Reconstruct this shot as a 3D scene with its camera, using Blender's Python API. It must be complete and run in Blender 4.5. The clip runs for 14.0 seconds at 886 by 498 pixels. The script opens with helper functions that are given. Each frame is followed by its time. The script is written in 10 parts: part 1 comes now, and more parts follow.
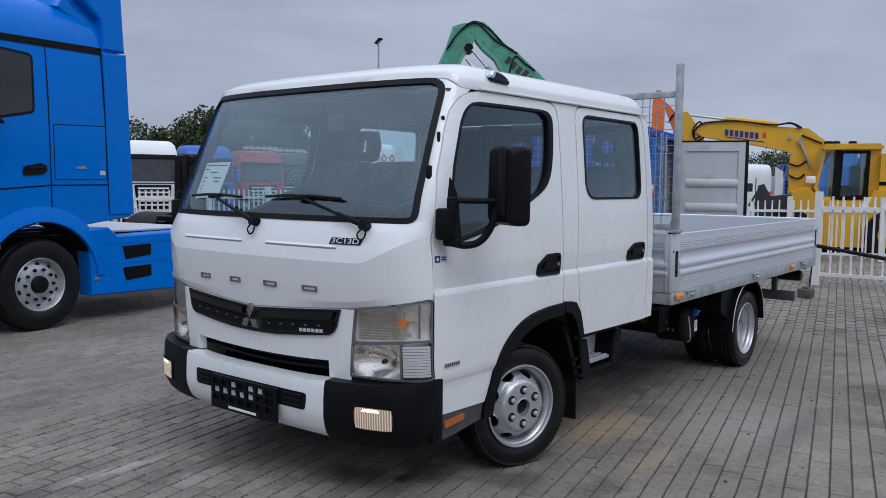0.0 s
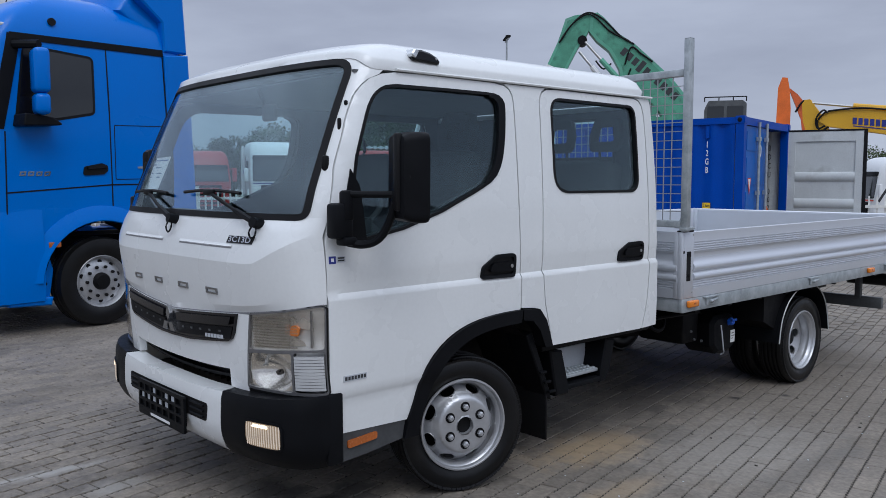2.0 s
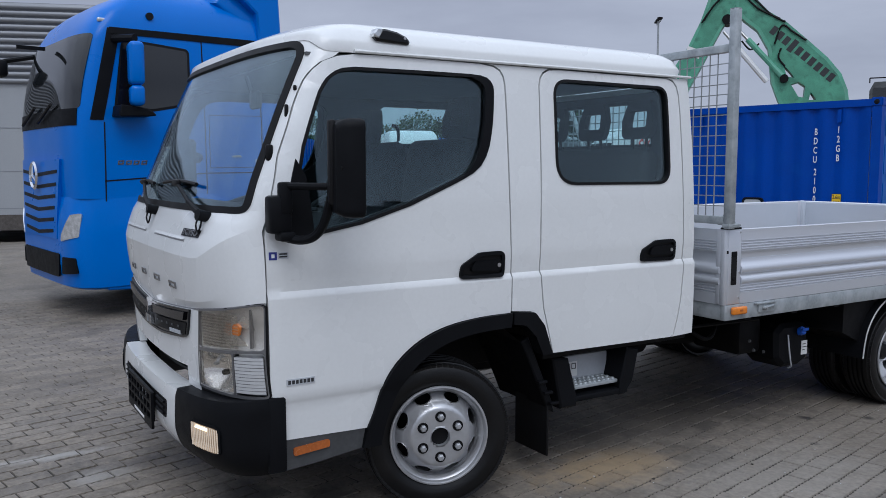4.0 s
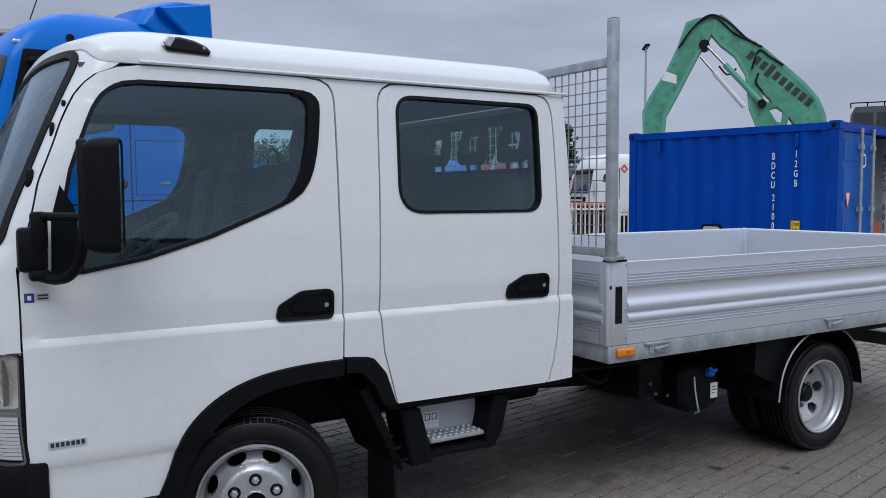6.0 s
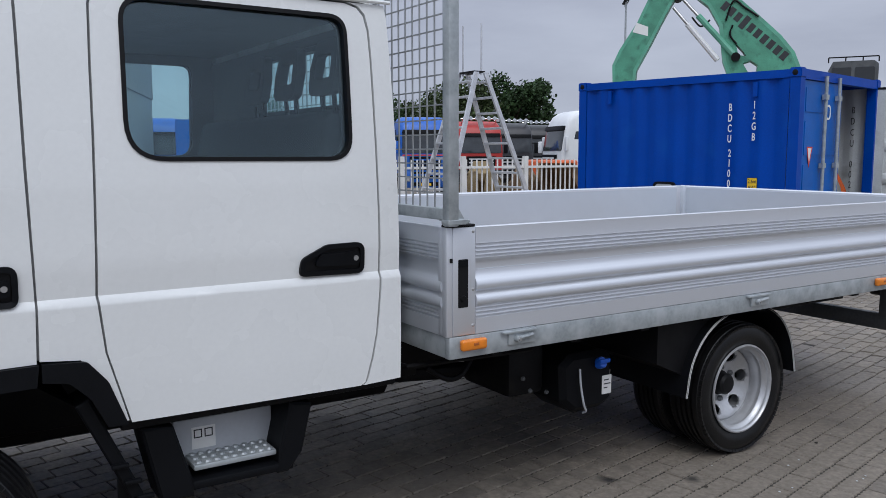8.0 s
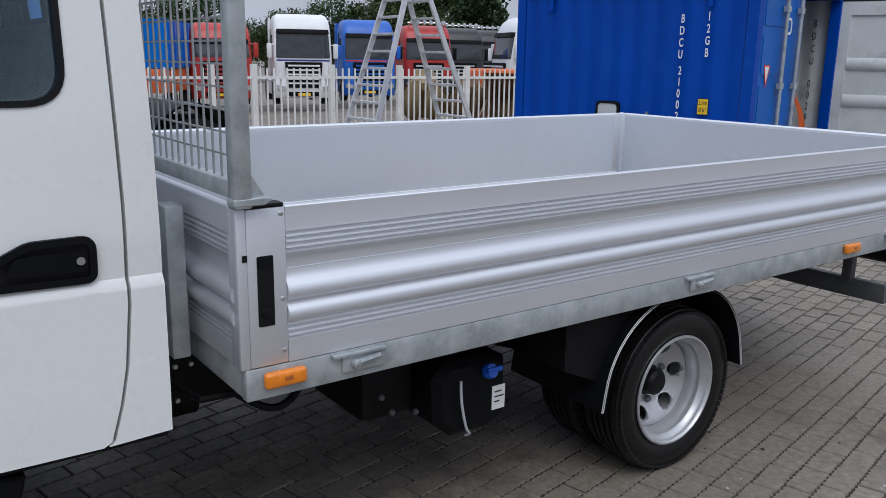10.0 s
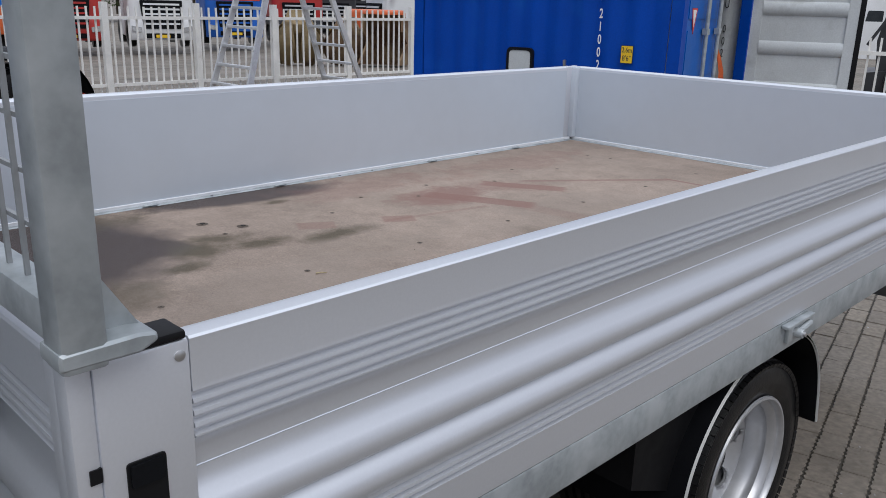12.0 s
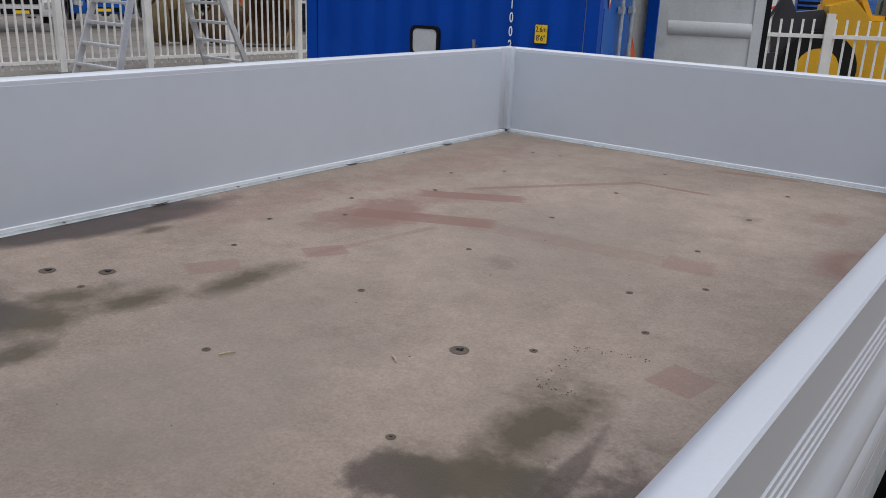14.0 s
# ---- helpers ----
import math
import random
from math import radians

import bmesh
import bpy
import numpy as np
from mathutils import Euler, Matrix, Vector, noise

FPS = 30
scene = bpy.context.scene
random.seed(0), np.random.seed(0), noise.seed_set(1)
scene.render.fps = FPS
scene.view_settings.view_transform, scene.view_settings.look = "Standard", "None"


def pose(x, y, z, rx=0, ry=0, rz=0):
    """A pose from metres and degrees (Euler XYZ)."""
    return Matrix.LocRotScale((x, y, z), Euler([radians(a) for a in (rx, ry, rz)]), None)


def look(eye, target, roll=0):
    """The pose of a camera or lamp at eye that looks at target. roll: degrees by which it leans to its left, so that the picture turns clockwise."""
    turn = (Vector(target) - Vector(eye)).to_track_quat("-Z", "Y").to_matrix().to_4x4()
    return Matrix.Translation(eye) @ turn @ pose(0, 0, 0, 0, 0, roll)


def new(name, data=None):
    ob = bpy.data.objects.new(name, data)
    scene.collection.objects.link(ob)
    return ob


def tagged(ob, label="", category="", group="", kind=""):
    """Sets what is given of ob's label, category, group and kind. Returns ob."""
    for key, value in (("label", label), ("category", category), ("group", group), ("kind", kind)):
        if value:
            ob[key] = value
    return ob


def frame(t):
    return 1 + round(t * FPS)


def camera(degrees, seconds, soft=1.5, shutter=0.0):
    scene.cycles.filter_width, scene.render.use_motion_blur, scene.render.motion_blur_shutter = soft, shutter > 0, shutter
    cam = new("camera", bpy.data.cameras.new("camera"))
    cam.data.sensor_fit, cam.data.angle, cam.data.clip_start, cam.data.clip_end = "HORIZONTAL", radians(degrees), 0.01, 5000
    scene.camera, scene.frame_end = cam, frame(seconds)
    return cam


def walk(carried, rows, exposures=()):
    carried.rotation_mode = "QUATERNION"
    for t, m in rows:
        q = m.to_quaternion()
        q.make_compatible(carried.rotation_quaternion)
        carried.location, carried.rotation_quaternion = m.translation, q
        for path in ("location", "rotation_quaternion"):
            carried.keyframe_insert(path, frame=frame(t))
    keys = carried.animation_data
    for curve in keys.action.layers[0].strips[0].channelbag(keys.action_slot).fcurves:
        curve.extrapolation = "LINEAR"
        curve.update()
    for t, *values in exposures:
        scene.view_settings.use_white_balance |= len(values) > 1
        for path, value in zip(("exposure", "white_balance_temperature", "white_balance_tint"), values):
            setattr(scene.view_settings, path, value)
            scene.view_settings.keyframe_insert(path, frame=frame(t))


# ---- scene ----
cam = camera(56.7, 14.0, soft=0.65)
PATH = [
    (0, (3.255, -3.597, 1.512), (2.019, -2.033, 1.348), 0.5),
    (0.5, (3.369, -3.375, 1.491), (2.07, -1.862, 1.323), 0.3),
    (1, (3.442, -3.076, 1.499), (2.088, -1.615, 1.329), 0.1),
    (1.5, (3.567, -2.832, 1.491), (2.153, -1.427, 1.321), 0.0),
    (2, (3.701, -2.613, 1.487), (2.219, -1.281, 1.318), -0.1),
    (4.5, (3.928, -1.628, 1.506), (2.205, -0.629, 1.324), -0.2),
    (5, (3.894, -1.439, 1.521), (2.166, -0.442, 1.38), -0.1),
    (5.5, (3.896, -1.209, 1.505), (2.185, -0.177, 1.411), -0.2),
    (6, (3.912, -1.004, 1.496), (2.211, 0.04, 1.362), -0.2),
    (6.5, (3.779, -0.767, 1.482), (2.1, 0.301, 1.284), -0.2),
    (7, (3.684, -0.496, 1.453), (2.013, 0.583, 1.243), -0.1),
    (7.5, (3.558, -0.201, 1.441), (1.897, 0.893, 1.226), -0.1),
    (7.7, (3.531, -0.09, 1.435), (1.864, 0.993, 1.215), -0.2),
    (9.8, (2.979, 0.867, 1.524), (1.326, 1.945, 1.201), 0.4),
    (10, (2.862, 0.934, 1.526), (1.287, 2.078, 1.072), 0.9),
    (10.5, (2.6, 1.051, 1.515), (1.239, 2.434, 1.027), 2.5),
    (11, (2.324, 1.186, 1.514), (0.982, 2.582, 1.014), 1.9),
    (11.5, (2.068, 1.306, 1.5), (0.718, 2.685, 0.976), 1.7),
    (12, (1.801, 1.396, 1.51), (0.451, 2.753, 0.931), 1.5),
    (12.5, (1.567, 1.526, 1.487), (0.203, 2.862, 0.893), 1.4),
    (13, (1.408, 1.642, 1.473), (0.036, 2.965, 0.867), 1.2),
    (13.5, (1.259, 1.737, 1.455), (-0.028, 3.139, 0.84), 1.5),
    (14, (1.187, 1.809, 1.454), (0.049, 3.334, 0.839), 2.3),
]
walk(cam, [(t, look(eye, target, roll)) for t, eye, target, roll in PATH],
     exposures=[(0, 0.0, 5880, 10), (5.0, 0.0, 5920, 10), (5.5, -0.06, 5930, 10), (6, 0.03, 5940, 10), (6.5, 0.07, 5950, 10), (7.7, 0.15, 6100, 10), (9.8, 0.04, 6150, 10), (10.1, 0.2, 6200, 10), (10.5, 0.28, 6280, 10), (11, 0.34, 6300, 10), (12, 0.06, 6350, 10), (12.8, -0.02, 6450, 10), (14, -0.09, 6540, 10)])

# ---- world and sun: an overcast day ----
SUN_AZ, SUN_EL = 115.0, 52.0
world = bpy.data.worlds.new("world")
scene.world = world
world.use_nodes = True
wn, wl = world.node_tree.nodes, world.node_tree.links
wn.clear()
w_out = wn.new("ShaderNodeOutputWorld")
w_bg = wn.new("ShaderNodeBackground")
w_bg.inputs["Strength"].default_value = 0.9
w_sky = wn.new("ShaderNodeTexSky")
w_sky.sky_type = "NISHITA"
w_sky.sun_disc = False
w_sky.sun_elevation = radians(SUN_EL)
w_sky.sun_rotation = radians(SUN_AZ)
w_skys = wn.new("ShaderNodeMixRGB")
w_skys.blend_type = "MULTIPLY"
w_skys.inputs[0].default_value = 1.0
w_skys.inputs[2].default_value = (0.06, 0.06, 0.06, 1)
w_co = wn.new("ShaderNodeTexCoord")
w_sep = wn.new("ShaderNodeSeparateXYZ")
w_grad = wn.new("ShaderNodeValToRGB")
w_grad.color_ramp.elements[0].position = 0.0
w_grad.color_ramp.elements[0].color = (0.50, 0.525, 0.60, 1)
w_grad.color_ramp.elements[1].position = 1.0
w_grad.color_ramp.elements[1].color = (1.38, 1.47, 1.62, 1)
w_e = w_grad.color_ramp.elements.new(0.30)
w_e.color = (0.455, 0.475, 0.555, 1)
w_e = w_grad.color_ramp.elements.new(0.55)
w_e.color = (0.94, 0.99, 1.10, 1)
w_map = wn.new("ShaderNodeMapping")
w_map.inputs["Scale"].default_value = (1.5, 1.5, 6.5)
w_noise = wn.new("ShaderNodeTexNoise")
w_noise.inputs["Scale"].default_value = 1.7
w_noise.inputs["Detail"].default_value = 7
w_noise.inputs["Roughness"].default_value = 0.55
w_cl = wn.new("ShaderNodeValToRGB")
w_cl.color_ramp.elements[0].position = 0.34
w_cl.color_ramp.elements[0].color = (0.86, 0.86, 0.88, 1)
w_cl.color_ramp.elements[1].position = 0.66
w_cl.color_ramp.elements[1].color = (1.13, 1.13, 1.12, 1)
w_mul = wn.new("ShaderNodeMixRGB")
w_mul.blend_type = "MULTIPLY"
w_mul.inputs[0].default_value = 1.0
w_mix = wn.new("ShaderNodeMixRGB")
w_mix.inputs[0].default_value = 0.93
wl.new(w_co.outputs["Generated"], w_sep.inputs[0])
wl.new(w_sep.outputs["Z"], w_grad.inputs[0])
wl.new(w_co.outputs["Generated"], w_map.inputs["Vector"])
wl.new(w_map.outputs["Vector"], w_noise.inputs["Vector"])
wl.new(w_noise.outputs[0], w_cl.inputs[0])
wl.new(w_grad.outputs[0], w_mul.inputs[1])
wl.new(w_cl.outputs[0], w_mul.inputs[2])
wl.new(w_sky.outputs[0], w_skys.inputs[1])
wl.new(w_skys.outputs[0], w_mix.inputs[1])
wl.new(w_mul.outputs[0], w_mix.inputs[2])
wl.new(w_mix.outputs[0], w_bg.inputs["Color"])
wl.new(w_bg.outputs[0], w_out.inputs[0])

sun_data = bpy.data.lights.new("sun", "SUN")
sun_data.energy = 1.0
sun_data.angle = radians(35)
sun_data.color = (1.0, 0.97, 0.93)
sun = new("sun", sun_data)
sun_to = Vector((math.sin(radians(SUN_AZ)) * math.cos(radians(SUN_EL)), math.cos(radians(SUN_AZ)) * math.cos(radians(SUN_EL)), math.sin(radians(SUN_EL))))
sun.matrix_world = look(sun_to * 40, (0, 0, 0))
scene.view_settings.exposure = 0.0


# ---- materials ----
def material(name, colour, rough=0.5, metal=0.0, vary=0.12, scale=3.0, fine=60.0, bump=0.0, bump_scale=None, coat=0.0,
             second=None, second_at=(0.5, 0.7), second_scale=1.5, random_tone=0.0, spec=0.5, rough_vary=0.12, stretch=None, island=0.0):
    m = bpy.data.materials.new(name)
    m.use_nodes = True
    n, l = m.node_tree.nodes, m.node_tree.links
    b = n["Principled BSDF"]
    b.inputs["Metallic"].default_value = metal
    b.inputs["Coat Weight"].default_value = coat
    b.inputs["Coat Roughness"].default_value = 0.06
    b.inputs["Specular IOR Level"].default_value = spec
    co = n.new("ShaderNodeTexCoord")
    vec = co.outputs["Object"]
    if stretch:
        mp = n.new("ShaderNodeMapping")
        mp.inputs["Scale"].default_value = stretch
        l.new(vec, mp.inputs["Vector"])
        vec = mp.outputs["Vector"]

    def tex(sc, detail=5):
        t = n.new("ShaderNodeTexNoise")
        t.inputs["Scale"].default_value = sc
        t.inputs["Detail"].default_value = detail
        l.new(vec, t.inputs["Vector"])
        return t.outputs[0]

    def ramp(src, p0, p1, c0, c1):
        r = n.new("ShaderNodeValToRGB")
        r.color_ramp.elements[0].position, r.color_ramp.elements[1].position = p0, p1
        r.color_ramp.elements[0].color, r.color_ramp.elements[1].color = (*c0, 1), (*c1, 1)
        l.new(src, r.inputs[0])
        return r.outputs[0]

    def mix(kind, fac, a, c):
        x = n.new("ShaderNodeMixRGB")
        x.blend_type = kind
        if isinstance(fac, float):
            x.inputs[0].default_value = fac
        else:
            l.new(fac, x.inputs[0])
        for k, v in ((1, a), (2, c)):
            if isinstance(v, tuple):
                x.inputs[k].default_value = (*v, 1)
            else:
                l.new(v, x.inputs[k])
        return x.outputs[0]

    lo, hi = 1 - vary, 1 + vary
    out = mix("MULTIPLY", 1.0, tuple(colour), ramp(tex(scale), 0.3, 0.7, (lo,) * 3, (hi,) * 3))
    out = mix("MULTIPLY", 1.0, out, ramp(tex(fine, 3), 0.3, 0.7, (1 - vary * 0.6,) * 3, (1 + vary * 0.6,) * 3))
    if second:
        out = mix("MIX", ramp(tex(second_scale, 6), second_at[0], second_at[1], (0, 0, 0), (1, 1, 1)), out, tuple(second))
    if random_tone:
        oi = n.new("ShaderNodeObjectInfo")
        out = mix("MULTIPLY", 1.0, out, ramp(oi.outputs["Random"], 0, 1, (1 - random_tone,) * 3, (1 + random_tone,) * 3))
    if island:
        ge = n.new("ShaderNodeNewGeometry")
        out = mix("MULTIPLY", 1.0, out, ramp(ge.outputs["Random Per Island"], 0, 1, (1 - island,) * 3, (1 + island,) * 3))
    l.new(out, b.inputs["Base Color"])
    rr = ramp(tex(scale * 2.3), 0.3, 0.7, (max(0.02, rough - rough_vary * rough),) * 3, (min(1, rough + rough_vary * rough),) * 3)
    l.new(rr, b.inputs["Roughness"])
    if bump:
        bp = n.new("ShaderNodeBump")
        bp.inputs["Strength"].default_value = bump
        bp.inputs["Distance"].default_value = 0.01
        l.new(tex(bump_scale or fine, 6), bp.inputs["Height"])
        l.new(bp.outputs[0], b.inputs["Normal"])
    return m


def glass(name, tint, amount=0.75, haze=0.0, gloss=(0.80, 0.92, 1.0)):
    """A thin pane: clear, tinted, with Fresnel gloss."""
    m = bpy.data.materials.new(name)
    m.use_nodes = True
    n, l = m.node_tree.nodes, m.node_tree.links
    n.clear()
    out = n.new("ShaderNodeOutputMaterial")
    tr = n.new("ShaderNodeBsdfTransparent")
    tr.inputs[0].default_value = (*[c * amount for c in tint], 1)
    gl = n.new("ShaderNodeBsdfGlossy")
    gl.inputs["Roughness"].default_value = 0.02
    gl.inputs["Color"].default_value = (*gloss, 1)
    lw_ = n.new("ShaderNodeLayerWeight")
    lw_.inputs["Blend"].default_value = 0.5
    po = n.new("ShaderNodeMath")
    po.operation = "POWER"
    po.inputs[1].default_value = 4.2
    l.new(lw_.outputs["Facing"], po.inputs[0])
    fr = n.new("ShaderNodeMath")
    fr.operation = "MULTIPLY_ADD"
    fr.inputs[1].default_value, fr.inputs[2].default_value = 0.85, haze
    l.new(po.outputs[0], fr.inputs[0])
    mx = n.new("ShaderNodeMixShader")
    l.new(fr.outputs[0], mx.inputs[0])
    l.new(tr.outputs[0], mx.inputs[1])
    l.new(gl.outputs[0], mx.inputs[2])
    l.new(mx.outputs[0], out.inputs[0])
    return m


def glow(name, colour, strength, base=(0.8, 0.8, 0.8)):
    m = bpy.data.materials.new(name)
    m.use_nodes = True
    b = m.node_tree.nodes["Principled BSDF"]
    b.inputs["Base Color"].default_value = (*base, 1)
    b.inputs["Roughness"].default_value = 0.2
    b.inputs["Emission Color"].default_value = (*colour, 1)
    b.inputs["Emission Strength"].default_value = strength
    return m


M = {}
# grey of the panel gaps, with their shade put into the colour
M["joint_shade_grey"] = material("panel_gap_shade", (0.22, 0.22, 0.23), 0.7, vary=0.1)
M["white"] = material("white_paint", (0.745, 0.755, 0.75), 0.28, vary=0.025, scale=1.2, coat=0.6, spec=0.4)
M["white_far"] = material("white_truck_paint", (0.72, 0.73, 0.74), 0.35, vary=0.06, scale=1.5, random_tone=0.05)
M["blue"] = material("blue_paint", (0.0, 0.150, 0.60), 0.30, vary=0.04, scale=0.9, coat=0.14, spec=0.22)
M["blue_box"] = material("container_paint", (0.0, 0.055, 0.37), 0.45, spec=0.18, vary=0.12, scale=1.3, bump=0.05, bump_scale=40, second=(0.003, 0.075, 0.40), second_at=(0.58, 0.8), second_scale=3)
# container blue made lighter: the sky light on the door end is in the colour
M["blue_leaf_lit"] = material("skylit_leaf_paint", (0.004, 0.105, 0.43), 0.38, spec=0.25, vary=0.12, scale=1.6)
M["wire"] = material("galvanised_wire", (0.36, 0.375, 0.385), 0.5, metal=0.4, vary=0.1)
M["blue_far"] = material("far_blue_paint", (0.01, 0.11, 0.48), 0.35, vary=0.1)
M["red_far"] = material("far_red_paint", (0.42, 0.03, 0.025), 0.35, vary=0.1)
M["dark_far"] = material("far_dark_paint", (0.035, 0.035, 0.04), 0.35, vary=0.1)
M["orange_far"] = material("far_orange_paint", (0.62, 0.12, 0.03), 0.4, vary=0.15)
M["plastic"] = material("black_plastic", (0.0055, 0.006, 0.0075), 0.48, spec=0.11, vary=0.2, scale=6, fine=220, bump=0.08, bump_scale=400)
M["sill_grey"] = material("grey_sill_plastic", (0.055, 0.057, 0.06), 0.5, vary=0.2, scale=5, bump=0.05, bump_scale=200)
M["gloss_black"] = material("gloss_black", (0.006, 0.006, 0.008), 0.18, vary=0.1, spec=0.35)
M["rubber"] = material("tyre_rubber", (0.006, 0.006, 0.0065), 0.36, spec=0.32, vary=0.2, scale=9, bump=0.12, bump_scale=160, second=(0.014, 0.013, 0.012), second_at=(0.62, 0.82), second_scale=7)
M["seal"] = material("rubber_seal", (0.006, 0.006, 0.007), 0.5, vary=0.15, spec=0.2)
M["rim"] = material("silver_wheel_paint", (0.50, 0.505, 0.52), 0.36, metal=0.62, vary=0.06, scale=8, second=(0.36, 0.35, 0.34), second_at=(0.62, 0.8), second_scale=9)
M["steel"] = material("bare_steel", (0.5, 0.5, 0.5), 0.35, metal=0.9, vary=0.15)
M["dark_chrome"] = material("dark_chrome", (0.28, 0.285, 0.30), 0.2, metal=0.9, vary=0.06)
M["chrome"] = material("chrome", (0.75, 0.76, 0.78), 0.08, metal=1.0, vary=0.04)
M["dark_steel"] = material("dark_steel", (0.10, 0.105, 0.11), 0.5, metal=0.3, vary=0.2, scale=5)
M["alu"] = material("anodised_aluminium", (0.70, 0.718, 0.758), 0.41, metal=0.68, vary=0.022, scale=0.7, fine=240, rough_vary=0.06, spec=0.4)
M["alu_strip"] = material("bright_aluminium", (0.78, 0.80, 0.83), 0.38, metal=0.2, vary=0.05, scale=5, fine=60, rough_vary=0.08)
M["screw"] = material("dull_screw_steel", (0.100, 0.074, 0.056), 0.7, metal=0.1, vary=0.2, scale=40, fine=200)
M["straw"] = material("dry_straw", (0.42, 0.34, 0.20), 0.8, vary=0.2, scale=60, fine=300)
M["dirt"] = material("dark_dirt", (0.060, 0.050, 0.036), 0.9, vary=0.3, scale=60, fine=300)
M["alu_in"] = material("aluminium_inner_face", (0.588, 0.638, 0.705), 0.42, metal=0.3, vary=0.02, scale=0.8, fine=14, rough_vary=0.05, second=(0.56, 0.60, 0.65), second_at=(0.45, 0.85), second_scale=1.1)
M["galv"] = material("galvanised_steel", (0.345, 0.375, 0.39), 0.46, metal=0.4, vary=0.16, scale=6, fine=70, second=(0.47, 0.50, 0.515), second_at=(0.42, 0.66), second_scale=13, bump=0.05, bump_scale=30)
M["chassis"] = material("chassis_black", (0.006, 0.006, 0.007), 0.55, spec=0.15, vary=0.25, scale=8, second=(0.016, 0.015, 0.013), second_at=(0.6, 0.8), second_scale=5)
M["amber"] = material("amber_lens", (0.76, 0.215, 0.008), 0.25, vary=0.08, scale=30, coat=0.5)
M["amber_dark"] = material("dark_amber_lens", (0.42, 0.11, 0.02), 0.25, vary=0.1, scale=30, coat=0.5)
M["lens"] = material("clear_lens", (0.62, 0.64, 0.66), 0.12, metal=0.55, vary=0.2, scale=18, coat=1.0)
M["lens_satin"] = material("silvered_plastic", (0.66, 0.655, 0.65), 0.38, metal=0.55, vary=0.06, scale=30)
M["lens_body"] = material("lamp_interior", (0.50, 0.50, 0.50), 0.3, metal=0.15, vary=0.12, scale=9, coat=1.0)
M["lens_rib"] = material("lens_ribs", (0.55, 0.56, 0.57), 0.2, metal=0.2, vary=0.06, coat=1.0)
M["lens_bright"] = material("lamp_mirror", (0.86, 0.85, 0.83), 0.15, metal=0.92, vary=0.04, scale=60)
M["lens_edge"] = material("lamp_frame", (0.11, 0.11, 0.115), 0.3, metal=0.2, vary=0.1, coat=1.0)
M["fog"] = glow("lit_lamp_lens", (1.0, 0.60, 0.28), 0.10, (0.30, 0.25, 0.19))
M["fog_rib"] = glow("lit_lens_rib", (1.0, 0.70, 0.42), 0.16, (0.75, 0.68, 0.58))
M["fog_hot"] = glow("lamp_bulb", (1.0, 0.72, 0.38), 1.6)
M["glass"] = glass("tinted_glass", (0.88, 0.985, 0.995), 0.965, 0.060)
M["screen"] = glass("windscreen_glass", (0.90, 0.96, 0.97), 0.95, 0.085)
M["lens_clear"] = glass("clear_lens", (1.0, 0.99, 0.97), 0.97, 0.05, (1, 0.98, 0.95))
M["lens_ribbed"] = glass("ribbed_clear_lens", (0.98, 0.97, 0.95), 0.90, 0.22, (1, 0.98, 0.95))
# cab glass with a lifted base colour for the sky it reflects
M["glass_far"] = material("sky_grey_cab_glass", (0.032, 0.037, 0.042), 0.06, vary=0.2, spec=0.8)
M["glass_dark"] = material("dark_cab_glass", (0.012, 0.014, 0.016), 0.04, vary=0.05, spec=0.8)
M["inside"] = material("cab_lining", (0.028, 0.030, 0.034), 0.8, vary=0.15, scale=6)
M["inside_light"] = material("grey_cab_trim", (0.11, 0.115, 0.12), 0.75, vary=0.1, scale=6)
M["fabric"] = material("seat_fabric", (0.03, 0.031, 0.035), 0.95, vary=0.25, scale=30, bump=0.2, bump_scale=300)
M["paper"] = material("paper", (0.78, 0.78, 0.76), 0.7, vary=0.03)
M["ink"] = material("ink", (0.05, 0.06, 0.12), 0.7, vary=0.05)
M["sticker_blue"] = material("blue_sticker", (0.02, 0.03, 0.22), 0.4, vary=0.05)
M["label_grey"] = material("grey_label", (0.5, 0.52, 0.55), 0.5, vary=0.05)
M["cap_blue"] = material("blue_cap", (0.01, 0.10, 0.55), 0.35, vary=0.08)
M["fence"] = material("white_fence_paint", (0.74, 0.73, 0.70), 0.5, vary=0.08, scale=4, second=(0.5, 0.46, 0.4), second_at=(0.66, 0.85), second_scale=5)
M["ladder"] = material("ladder_aluminium", (0.64, 0.65, 0.67), 0.4, metal=0.6, vary=0.12, scale=7)
M["grey_door"] = material("container_lining_paint", (0.54, 0.565, 0.57), 0.55, vary=0.1, scale=2, second=(0.33, 0.34, 0.33), second_at=(0.6, 0.8), second_scale=3)
M["green_dark"] = material("green_machine_web", (0.085, 0.305, 0.20), 0.5, vary=0.22, scale=2.2, second=(0.030, 0.10, 0.07), second_at=(0.55, 0.8), second_scale=4)
M["green"] = material("green_machine_paint", (0.115, 0.375, 0.255), 0.45, vary=0.16, scale=1.5, second=(0.16, 0.36, 0.27), second_at=(0.5, 0.75), second_scale=2)
M["yellow"] = material("yellow_machine_paint", (0.68, 0.37, 0.015), 0.42, vary=0.12, scale=1.3, second=(0.42, 0.24, 0.03), second_at=(0.62, 0.85), second_scale=1.8)
M["rust"] = material("rusty_steel", (0.13, 0.075, 0.04), 0.85, vary=0.35, scale=4, second=(0.24, 0.17, 0.09), second_at=(0.45, 0.7), second_scale=3, bump=0.3, bump_scale=20)
